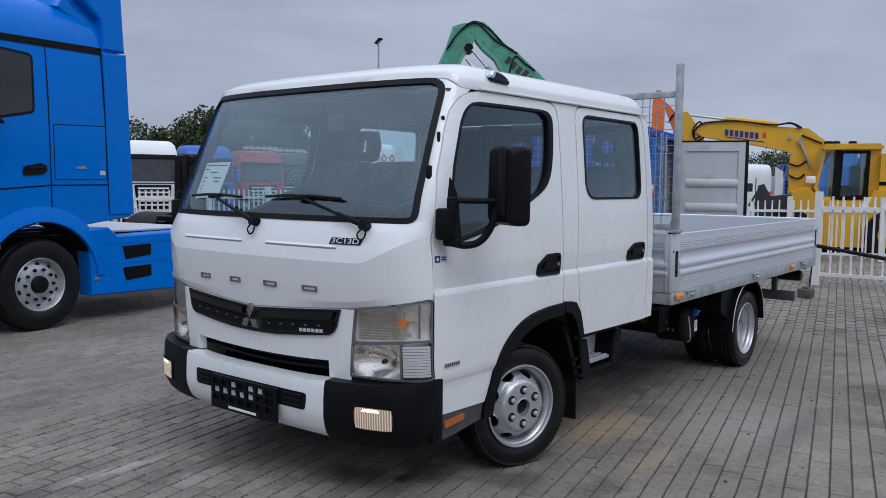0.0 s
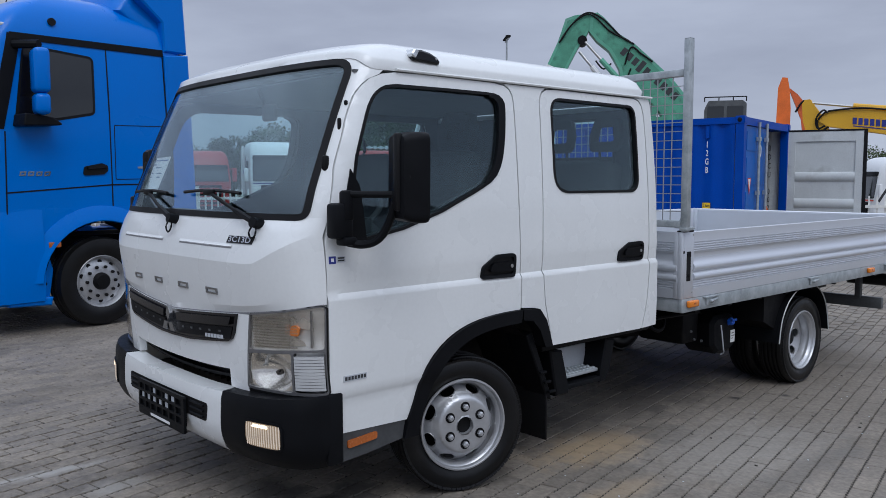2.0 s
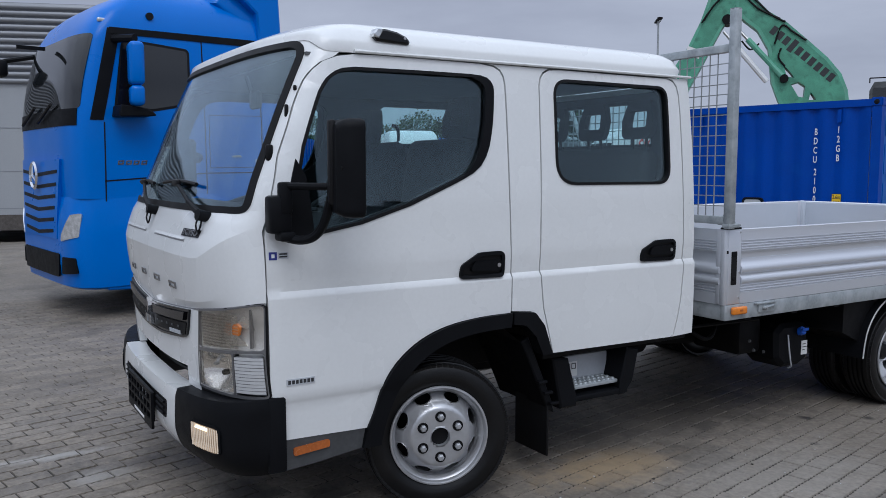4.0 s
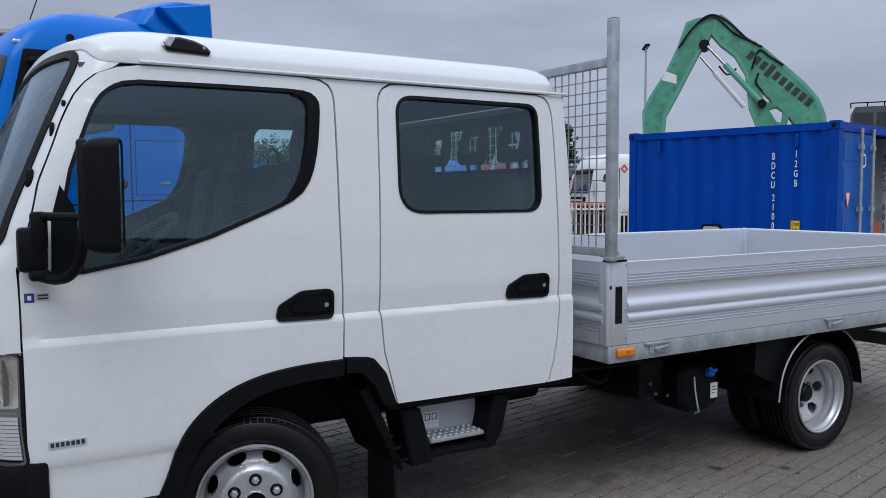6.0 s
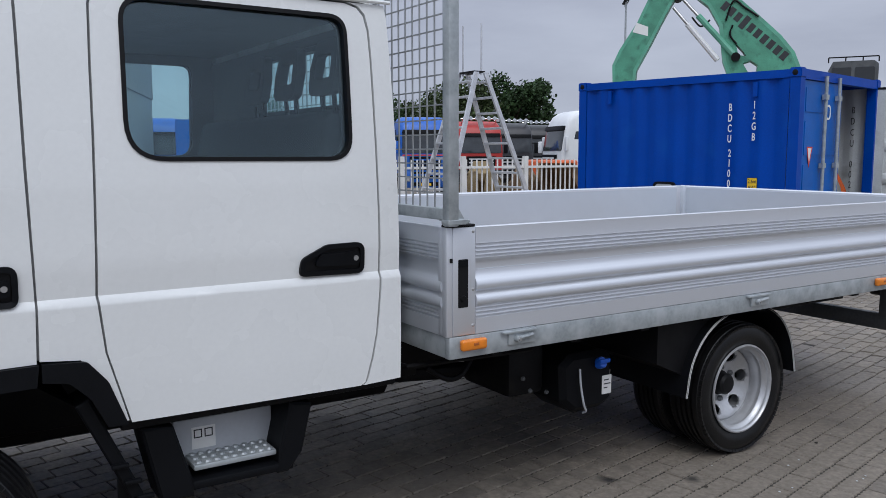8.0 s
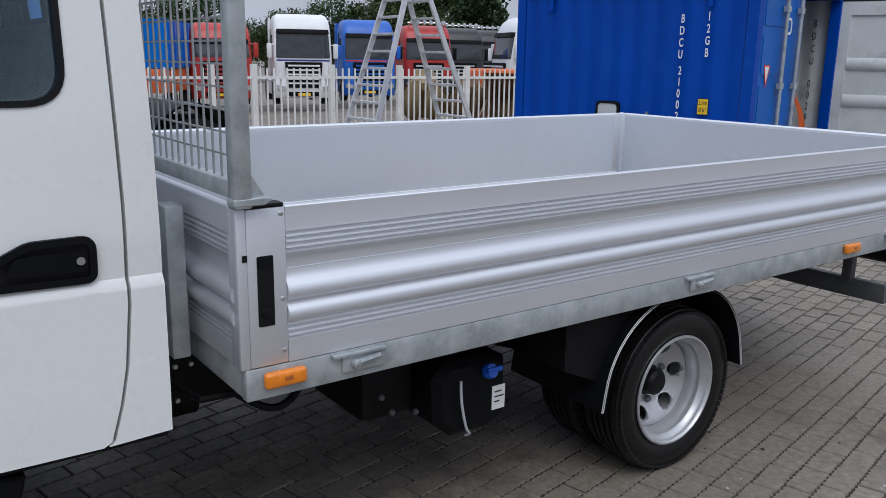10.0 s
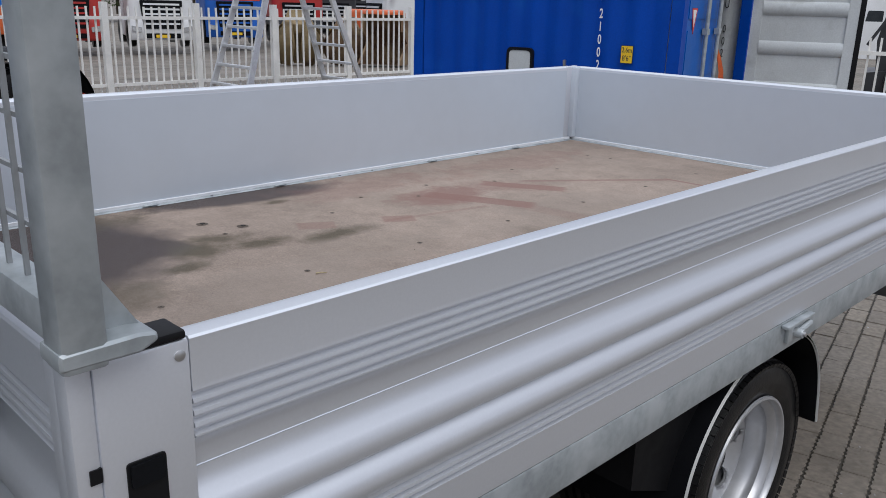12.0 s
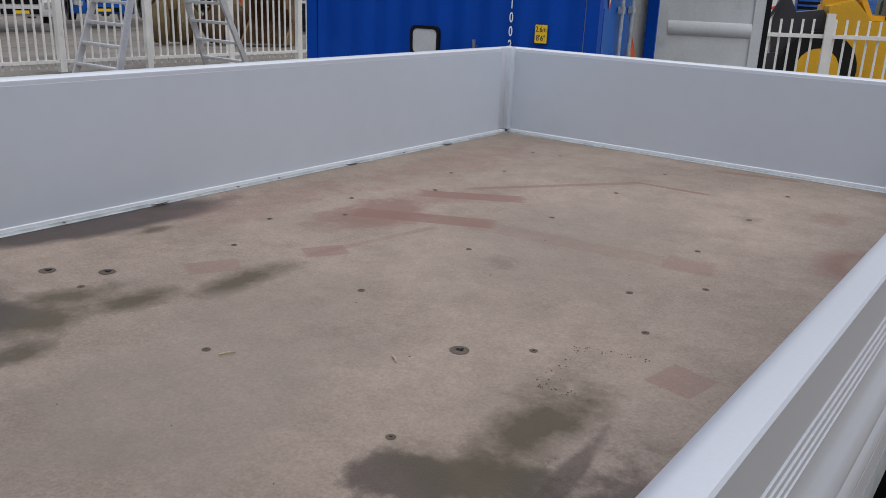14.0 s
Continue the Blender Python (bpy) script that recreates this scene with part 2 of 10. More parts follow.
M["grab_tan"] = material("worn_tan_paint", (0.27, 0.20, 0.10), 0.7, vary=0.25, scale=3, second=(0.12, 0.08, 0.05), second_at=(0.55, 0.75), second_scale=3)
M["orange"] = material("orange_paint", (0.80, 0.16, 0.02), 0.45, vary=0.12)
M["cladding"] = material("grey_cladding", (0.33, 0.345, 0.36), 0.5, vary=0.06, scale=0.5, stretch=(1, 1, 0.4))
M["dark_wall"] = material("dark_depot_wall", (0.055, 0.058, 0.065), 0.6, vary=0.15, scale=0.4)
M["cladding_dark"] = material("profiled_cladding", (0.25, 0.26, 0.28), 0.45, metal=0.2, vary=0.06, scale=0.5)
M["yellow_label"] = material("yellow_label", (0.86, 0.55, 0.02), 0.5, vary=0.04)
M["text_white"] = material("white_lettering", (0.78, 0.78, 0.78), 0.5, vary=0.06)
M["text_dark"] = material("dark_lettering", (0.03, 0.032, 0.035), 0.5, vary=0.1)
M["red"] = material("red_marking", (0.65, 0.05, 0.03), 0.5, vary=0.1)
M["stone_block"] = material("concrete_block", (0.085, 0.075, 0.068), 0.9, vary=0.25, scale=12, bump=0.3)
M["bark"] = material("bark", (0.07, 0.055, 0.04), 0.9, vary=0.3, scale=4, bump=0.4)
M["leaf"] = material("leaves", (0.050, 0.072, 0.026), 0.65, vary=0.3, scale=0.6, random_tone=0.15, island=0.45, spec=0.25)
M["leaf_dark"] = material("dark_leaves", (0.03, 0.06, 0.02), 0.65, vary=0.3, scale=0.6, random_tone=0.15, island=0.45, spec=0.25)


def _hermite(tab, z):
    """Smooth value of a table of (z, value)."""
    if z <= tab[0][0]:
        return tab[0][1]
    if z >= tab[-1][0]:
        return tab[-1][1]
    for i in range(len(tab) - 1):
        if tab[i][0] <= z <= tab[i + 1][0]:
            break
    z0, v0 = tab[i]
    z1, v1 = tab[i + 1]
    h = z1 - z0
    sec = (v1 - v0) / h

    def slope(k):
        if k == 0:
            return (tab[1][1] - tab[0][1]) / (tab[1][0] - tab[0][0])
        if k == len(tab) - 1:
            return (tab[-1][1] - tab[-2][1]) / (tab[-1][0] - tab[-2][0])
        a = (tab[k][1] - tab[k - 1][1]) / (tab[k][0] - tab[k - 1][0])
        b = (tab[k + 1][1] - tab[k][1]) / (tab[k + 1][0] - tab[k][0])
        return 0 if a * b <= 0 else 2 * a * b / (a + b)
    m0, m1 = slope(i), slope(i + 1)
    t = (z - z0) / h
    return ((2 * t**3 - 3 * t**2 + 1) * v0 + (t**3 - 2 * t**2 + t) * h * m0 + (-2 * t**3 + 3 * t**2) * v1 + (t**3 - t**2) * h * m1)


# ---- mesh helpers ----
def finish(name, bm, mat, parent=None, label="", smooth=35.0, recalc=True):
    if recalc:
        bmesh.ops.recalc_face_normals(bm, faces=bm.faces[:])
    lim = radians(smooth)
    for f in bm.faces:
        f.smooth = smooth > 0
    if smooth > 0:
        for e in bm.edges:
            if len(e.link_faces) == 2:
                e.smooth = e.calc_face_angle(0) < lim
            else:
                e.smooth = False
    me = bpy.data.meshes.new(name)
    bm.to_mesh(me)
    bm.free()
    for k in (mat if isinstance(mat, (list, tuple)) else [mat]):
        me.materials.append(k)
    ob = new(name, me)
    if parent:
        ob.parent = parent
    if label:
        tagged(ob, label)
    return ob


def part(name, bm, mat, parent, label="", smooth=35.0, recalc=True):
    return finish(name, bm, mat, parent, label, smooth, recalc)


def thing(name, label, category, m=None, group="", kind=""):
    ob = new(name)
    ob.empty_display_size = 0.2
    if m is not None:
        ob.matrix_world = m
    return tagged(ob, label, category, group, kind)


def add(bm, verts, faces, m=None):
    vs = [bm.verts.new((m @ Vector(v)) if m is not None else v) for v in verts]
    for f in faces:
        try:
            bm.faces.new([vs[i] for i in f])
        except ValueError:
            pass
    return vs


def box(bm, c, s, m=None, bevel=0.0, seg=2, taper=None):
    """A box of size s round c, with rounded edges; taper scales its top in x and y."""
    t = bmesh.new()
    x, y, z = (k / 2 for k in s)
    tx, ty = taper or (1, 1)
    vs = [t.verts.new(p) for p in ((-x, -y, -z), (x, -y, -z), (x, y, -z), (-x, y, -z), (-x * tx, -y * ty, z), (x * tx, -y * ty, z), (x * tx, y * ty, z), (-x * tx, y * ty, z))]
    for f in ((0, 3, 2, 1), (4, 5, 6, 7), (0, 1, 5, 4), (1, 2, 6, 5), (2, 3, 7, 6), (3, 0, 4, 7)):
        t.faces.new([vs[i] for i in f])
    if bevel:
        bmesh.ops.bevel(t, geom=t.edges[:], offset=min(bevel, 0.45 * min(s)), segments=seg, affect="EDGES", profile=0.5)
    mm = (m if m is not None else Matrix()) @ Matrix.Translation(c)
    merge(bm, t, mm)
    return bm


def merge(bm, t, mm=None):
    t.verts.index_update()
    vs = [bm.verts.new((mm @ v.co) if mm is not None else v.co) for v in t.verts]
    for f in t.faces:
        try:
            g = bm.faces.new([vs[v.index] for v in f.verts])
            g.material_index = f.material_index
        except ValueError:
            pass
    t.free()


def frames_along(pts):
    out = []
    up = Vector((0, 0, 1))
    for i, p in enumerate(pts):
        d = (pts[min(i + 1, len(pts) - 1)] - pts[max(i - 1, 0)]).normalized()
        ref = up if abs(d.z) < 0.95 else Vector((0, 1, 0))
        a = d.cross(ref).normalized()
        out.append((p, a, a.cross(d).normalized()))
    return out


def tube(bm, pts, r, seg=8, r1=None, cap=True):
    pts = [Vector(p) for p in pts]
    rings = []
    fr = frames_along(pts)
    for i, (p, a, b) in enumerate(fr):
        rr = r if r1 is None else r + (r1 - r) * i / max(1, len(fr) - 1)
        rings.append([bm.verts.new(p + rr * (math.cos(2 * math.pi * k / seg) * a + math.sin(2 * math.pi * k / seg) * b)) for k in range(seg)])
    for r0, r2 in zip(rings, rings[1:]):
        for k in range(seg):
            bm.faces.new((r0[k], r0[(k + 1) % seg], r2[(k + 1) % seg], r2[k]))
    if cap:
        bm.faces.new(rings[0][::-1])
        bm.faces.new(rings[-1])
    return bm


def curve_pts(pts, n=6):
    """A smooth line through points."""
    pts = [Vector(p) for p in pts]
    out = []
    for i in range(len(pts) - 1):
        p0, p1, p2, p3 = pts[max(i - 1, 0)], pts[i], pts[i + 1], pts[min(i + 2, len(pts) - 1)]
        for k in range(n):
            t = k / n
            out.append(0.5 * ((2 * p1) + (p2 - p0) * t + (2 * p0 - 5 * p1 + 4 * p2 - p3) * t**2 + (3 * p1 - p0 - 3 * p2 + p3) * t**3))
    return out + [pts[-1]]


def lathe(bm, prof, m=None, seg=48, closed=False):
    """Turns (radius, x) round the x axis."""
    rings = []
    for r, x in prof:
        if r < 1e-5:
            rings.append([bm.verts.new((m @ Vector((x, 0, 0))) if m is not None else (x, 0, 0))])
        else:
            rings.append([bm.verts.new((m @ Vector((x, r * math.cos(2 * math.pi * k / seg), r * math.sin(2 * math.pi * k / seg)))) if m is not None
                          else (x, r * math.cos(2 * math.pi * k / seg), r * math.sin(2 * math.pi * k / seg))) for k in range(seg)])
    pairs = list(zip(rings, rings[1:])) + ([(rings[-1], rings[0])] if closed else [])
    for a, b in pairs:
        for k in range(seg):
            q = (k + 1) % seg
            if len(a) == 1 and len(b) > 1:
                bm.faces.new((a[0], b[q], b[k]))
            elif len(b) == 1 and len(a) > 1:
                bm.faces.new((a[k], a[q], b[0]))
            elif len(a) > 1:
                bm.faces.new((a[k], a[q], b[q], b[k]))
    return bm


def loft(bm, rings, closed=False, cap=False):
    """Joins rows of points into a skin."""
    rows = [[bm.verts.new(p) for p in r] for r in rings]
    n = len(rows[0])
    for a, b in zip(rows, rows[1:]):
        for k in range(n if closed else n - 1):
            q = (k + 1) % n
            try:
                bm.faces.new((a[k], a[q], b[q], b[k]))
            except ValueError:
                pass
    if cap:
        bm.faces.new(rows[0][::-1])
        bm.faces.new(rows[-1])
    return bm


def circle(r, n=40, c=(0.0, 0.0)):
    return [(c[0] + r * math.cos(2 * math.pi * k / n), c[1] + r * math.sin(2 * math.pi * k / n)) for k in range(n)]


def rounded(poly, r, seg=5):
    """Rounds the corners of a 2D outline; r is one radius or one for each corner."""
    out = []
    n = len(poly)
    for i, p in enumerate(poly):
        rad = r[i] if isinstance(r, (list, tuple)) else r
        p = Vector(p)
        a, b = Vector(poly[i - 1]) - p, Vector(poly[(i + 1) % n]) - p
        if rad <= 0:
            out.append(tuple(p))
            continue
        ang = a.angle(b)
        d = min(rad / max(0.05, math.tan(ang / 2)), 0.48 * a.length, 0.48 * b.length)
        p0, p1 = p + a.normalized() * d, p + b.normalized() * d
        for k in range(seg + 1):
            t = k / seg
            out.append(tuple(p0 * (1 - t) ** 2 + p * 2 * t * (1 - t) + p1 * t**2))
    return out


def shrink(poly, d):
    """The outline moved inwards by d (outwards if below zero)."""
    n = len(poly)
    area = sum(poly[i - 1][0] * poly[i][1] - poly[i][0] * poly[i - 1][1] for i in range(n))
    s = 1 if area > 0 else -1
    out = []
    for i in range(n):
        p, a, b = Vector(poly[i]), Vector(poly[i - 1]), Vector(poly[(i + 1) % n])
        e0, e1 = (p - a), (b - p)
        if e0.length < 1e-7 or e1.length < 1e-7:
            out.append(tuple(p))
            continue
        n0 = Vector((-e0.y, e0.x)).normalized() * s
        n1 = Vector((-e1.y, e1.x)).normalized() * s
        nn = n0 + n1
        if nn.length < 1e-4:
            nn = n0
        nn.normalize()
        out.append(tuple(p + nn * d / max(0.35, nn.dot(n0))))
    return out


def plate(bm, poly, at, o0, o1, holes=(), step=0.06, cuts=()):
    """A plate of a 2D outline laid on a surface: at(u, v, offset) gives the place. It reaches from offset o0 to o1."""
    t = bmesh.new()
    for loop in (poly, *holes):
        vs = [t.verts.new((p[0], p[1], 0)) for p in loop]
        for i in range(len(vs)):
            t.edges.new((vs[i - 1], vs[i]))
    bmesh.ops.triangle_fill(t, edges=t.edges[:], use_beauty=True, use_dissolve=False)
    if step:
        us, vs_ = [p[0] for p in poly], [p[1] for p in poly]
        for ax, lo, hi in ((0, min(us), max(us)), (1, min(vs_), max(vs_))):
            k = math.floor(lo / step) + 1
            while k * step < hi - 1e-6:
                co = [0.0, 0.0, 0.0]
                no = [0.0, 0.0, 0.0]
                co[ax], no[ax] = k * step, 1.0
                bmesh.ops.bisect_plane(t, geom=t.verts[:] + t.edges[:] + t.faces[:], dist=1e-5, plane_co=co, plane_no=no)
                k += 1
    for c in cuts:
        bmesh.ops.bisect_plane(t, geom=t.verts[:] + t.edges[:] + t.faces[:], dist=1e-5, plane_co=(0, c, 0), plane_no=(0, 1, 0))
    t.verts.index_update()
    top = [bm.verts.new(at(v.co.x, v.co.y, o1)) for v in t.verts]
    bot = [bm.verts.new(at(v.co.x, v.co.y, o0)) for v in t.verts]
    for f in t.faces:
        ids = [v.index for v in f.verts]
        bm.faces.new([top[i] for i in ids])
        bm.faces.new([bot[i] for i in reversed(ids)])
    for e in t.edges:
        if len(e.link_faces) == 1:
            i, j = e.verts[0].index, e.verts[1].index
            bm.faces.new((top[i], top[j], bot[j], bot[i]))
    t.free()
    return bm


def prism(bm, poly, axis, a, b, bevel=0.0):
    """An outline drawn square to an axis, from a to b along it. Outlines: axis x: (y, z); y: (x, z); z: (x, y)."""
    def at(u, v, o):
        return {"x": (o, u, v), "y": (u, o, v), "z": (u, v, o)}[axis]
    if not bevel:
        return plate(bm, poly, at, a, b, step=0)
    inner = shrink(poly, bevel)
    s = 1 if b > a else -1
    loft(bm, [[at(*p, a) for p in inner], [at(*p, a + s * bevel) for p in poly], [at(*p, b - s * bevel) for p in poly], [at(*p, b) for p in inner]], closed=True, cap=True)
    return bm


def lettering(name, text, size, m, mat, parent, depth=0.0015, align="CENTER", space=1.0, bold=0.0, squeeze=1.0):
    """Lettering in the built-in font, as a mesh. It lies in the local x-y plane of m."""
    cu = bpy.data.curves.new(name, "FONT")
    cu.body, cu.size, cu.extrude, cu.align_x, cu.align_y, cu.space_character, cu.offset = text, size, depth, align, "CENTER", space, bold
    tmp = new(name + "_tmp", cu)
    bpy.context.view_layer.update()
    me = bpy.data.meshes.new_from_object(tmp.evaluated_get(bpy.context.evaluated_depsgraph_get()))
    bpy.data.objects.remove(tmp)
    bpy.data.curves.remove(cu)
    me.materials.clear()
    me.materials.append(mat)
    ob = new(name, me)
    me.transform(m @ Matrix.Diagonal((squeeze, 1, 1, 1)))
    if parent:
        ob.parent = parent
    return ob


def axes(o, x, y):
    """A pose with its local x and y axes along x and y, at o."""
    x, y = Vector(x).normalized(), Vector(y).normalized()
    z = x.cross(y).normalized()
    y = z.cross(x)
    return Matrix(((x.x, y.x, z.x, o[0]), (x.y, y.y, z.y, o[1]), (x.z, y.z, z.z, o[2]), (0, 0, 0, 1)))


# ---- the white crew-cab truck with a dropside bed ----
truck = thing("crew_cab_truck", "white crew-cab light truck with a grey aluminium dropside bed", "truck")

T_W = [(0.40, 0.985), (0.60, 0.997), (0.80, 1.002), (1.00, 1.002), (1.33, 0.988), (1.60, 0.97), (1.93, 0.935), (2.02, 0.912)]
T_YC = [(0.40, -0.955), (0.60, -0.978), (0.80, -0.99), (1.00, -0.992), (1.18, -0.985), (1.33, -0.955), (1.60, -0.845), (1.93, -0.695), (2.02, -0.648)]
T_YS = [(0.40, -0.70), (1.00, -0.70), (1.33, -0.67), (1.60, -0.585), (1.93, -0.46), (2.02, -0.425)]
CAB_N = 3.0


def crease(z):
    """The shoulder line pressed into the doors."""
    if z < 1.008 or z > 1.34:
        return 0.0
    if z < 1.030:
        return -0.013 * (z - 1.008) / 0.022
    if z < 1.115:
        return -0.013 + 0.008 * (z - 1.030) / 0.085
    return -0.005 * (1 - (z - 1.115) / 0.225)


def low_crease(z):
    """A soft line low on the front door."""
    if z < 0.52 or z > 0.62:
        return 0.0
    return -0.010 * (0.62 - z) / 0.03 if z > 0.59 else -0.010


CREASES = (0.52, 0.59, 0.62, 1.008, 1.030, 1.115, 1.34)


def side_x(y, z):
    w, ys, yc = _hermite(T_W, z), _hermite(T_YS, z), _hermite(T_YC, z)
    x = w + crease(z) + (low_crease(z) if y < 0.4 else 0)
    if z < 0.52 and y < 0.4:
        x -= 0.010
    if y < ys:
        q = min(0.999, (ys - y) / (ys - yc))
        x = x * (1 - q**CAB_N) ** (1 / CAB_N)
    return x


def front_y(x, z):
    w, ys, yc = _hermite(T_W, z), _hermite(T_YS, z), _hermite(T_YC, z)
    q = min(0.9995, abs(x) / w)
    return ys - (ys - yc) * (1 - q**CAB_N) ** (1 / CAB_N)


def on_side(s):
    return lambda y, z, o: (s * (side_x(y, z) + o), y, z)


def on_front(x, z, o):
    e = 0.01
    gx = (front_y(x + e, z) - front_y(x - e, z)) / (2 * e)
    gz = (front_y(x, z + e) - front_y(x, z - e)) / (2 * e)
    n = Vector((gx, -1, gz)).normalized()
    return Vector((x, front_y(x, z), z)) + n * o


ARCH = [(-0.378, 0.447), (-0.355, 0.50), (-0.308, 0.625), (-0.235, 0.715), (-0.13, 0.785), (0.0, 0.828), (0.16, 0.848), (0.326, 0.852)]
ARCH = [tuple(q)[:2] for q in curve_pts([(y, z, 0.0) for y, z in ARCH], 4)]
DOOR_F = [(-0.792, 0.462)] + ARCH + [(0.327, 1.02)]
# the upper edge of the door and its window, on the flank itself
DOOR_TOP = [(0.319, 1.40), (0.3185, 1.60), (0.3185, 1.75), (0.318, 1.854), (0.312, 1.890), (0.297, 1.915), (0.265, 1.932), (0.20, 1.941), (-0.27, 1.943), (-0.40, 1.940), (-0.47, 1.929), (-0.530, 1.906), (-0.571, 1.872), (-0.602, 1.833), (-0.625, 1.788), (-0.648, 1.736),
            (-0.674, 1.663), (-0.699, 1.599), (-0.722, 1.539), (-0.740, 1.46), (-0.760, 1.38), (-0.792, 1.24)]
WIN_F = rounded([(-0.705, 1.232), (-0.60, 1.238), (-0.40, 1.275), (-0.178, 1.343), (0.010, 1.420)], [0.0, 0.05, 0.1, 0.1, 0.0], 7)
WIN_TOP = [(0.085, 1.449), (0.135, 1.474), (0.175, 1.505), (0.203, 1.545), (0.222, 1.590), (0.236, 1.645), (0.246, 1.70), (0.254, 1.77), (0.258, 1.82), (0.257, 1.847), (0.245, 1.868), (0.226, 1.882), (0.195, 1.890), (0.14, 1.893), (-0.10, 1.893), (-0.40, 1.890), (-0.455, 1.882), (-0.484, 1.870), (-0.508, 1.854), (-0.526, 1.838), (-0.541, 1.818), (-0.558, 1.790), (-0.574, 1.752), (-0.608, 1.662), (-0.637, 1.579), (-0.662, 1.46), (-0.685, 1.33)]
DOOR_R = [(0.568, 0.642), (1.330, 0.634), (1.348, 0.645), (1.372, 0.73), (1.390, 0.82), (1.405, 0.97), (1.408, 1.20), (1.404, 1.50), (1.400, 1.76), (1.396, 1.85), (1.384, 1.90), (1.362, 1.925), (1.32, 1.938)]
DOOR_R_EDGE = [(0.64, 1.940), (0.575, 1.935), (0.542, 1.918), (0.524, 1.892), (0.515, 1.86), (0.5095, 1.70), (0.506, 1.50), (0.502, 1.35), (0.4925, 1.03), (0.509, 0.86)]
WIN_R = rounded([(0.586, 1.416), (1.318, 1.414), (1.318, 1.897), (0.592, 1.899)], [0.12, 0.085, 0.065, 0.085], 7)
B_POST = [(0.334, 0.858), (0.44, 0.848), (0.50, 0.78), (0.553, 0.648), (0.564, 0.648), (0.508, 0.86)]
B_POST_EDGE = [(0.4850, 1.03), (0.4945, 1.35), (0.4985, 1.50), (0.502, 1.70), (0.5075, 1.862), (0.517, 1.898), (0.536, 1.924), (0.568, 1.941), (0.62, 1.9425),
               (0.235, 1.9425), (0.270, 1.9395), (0.304, 1.921), (0.320, 1.894), (0.326, 1.856), (0.3265, 1.75), (0.3265, 1.60), (0.327, 1.40), (0.333, 1.02)]
QUARTER = [(1.342, 0.634), (1.488, 0.64), (1.490, 1.00), (1.488, 1.30), (1.483, 1.60), (1.474, 1.90), (1.468, 1.9425), (1.325, 1.9425), (1.368, 1.933), (1.392, 1.907), (1.404, 1.855), (1.408, 1.76), (1.412, 1.50), (1.416, 1.20), (1.413, 0.97), (1.398, 0.82), (1.380, 0.73), (1.356, 0.643)]



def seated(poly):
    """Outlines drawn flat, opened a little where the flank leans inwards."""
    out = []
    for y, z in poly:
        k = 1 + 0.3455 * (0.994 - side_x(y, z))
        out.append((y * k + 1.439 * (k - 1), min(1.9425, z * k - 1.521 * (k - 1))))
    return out


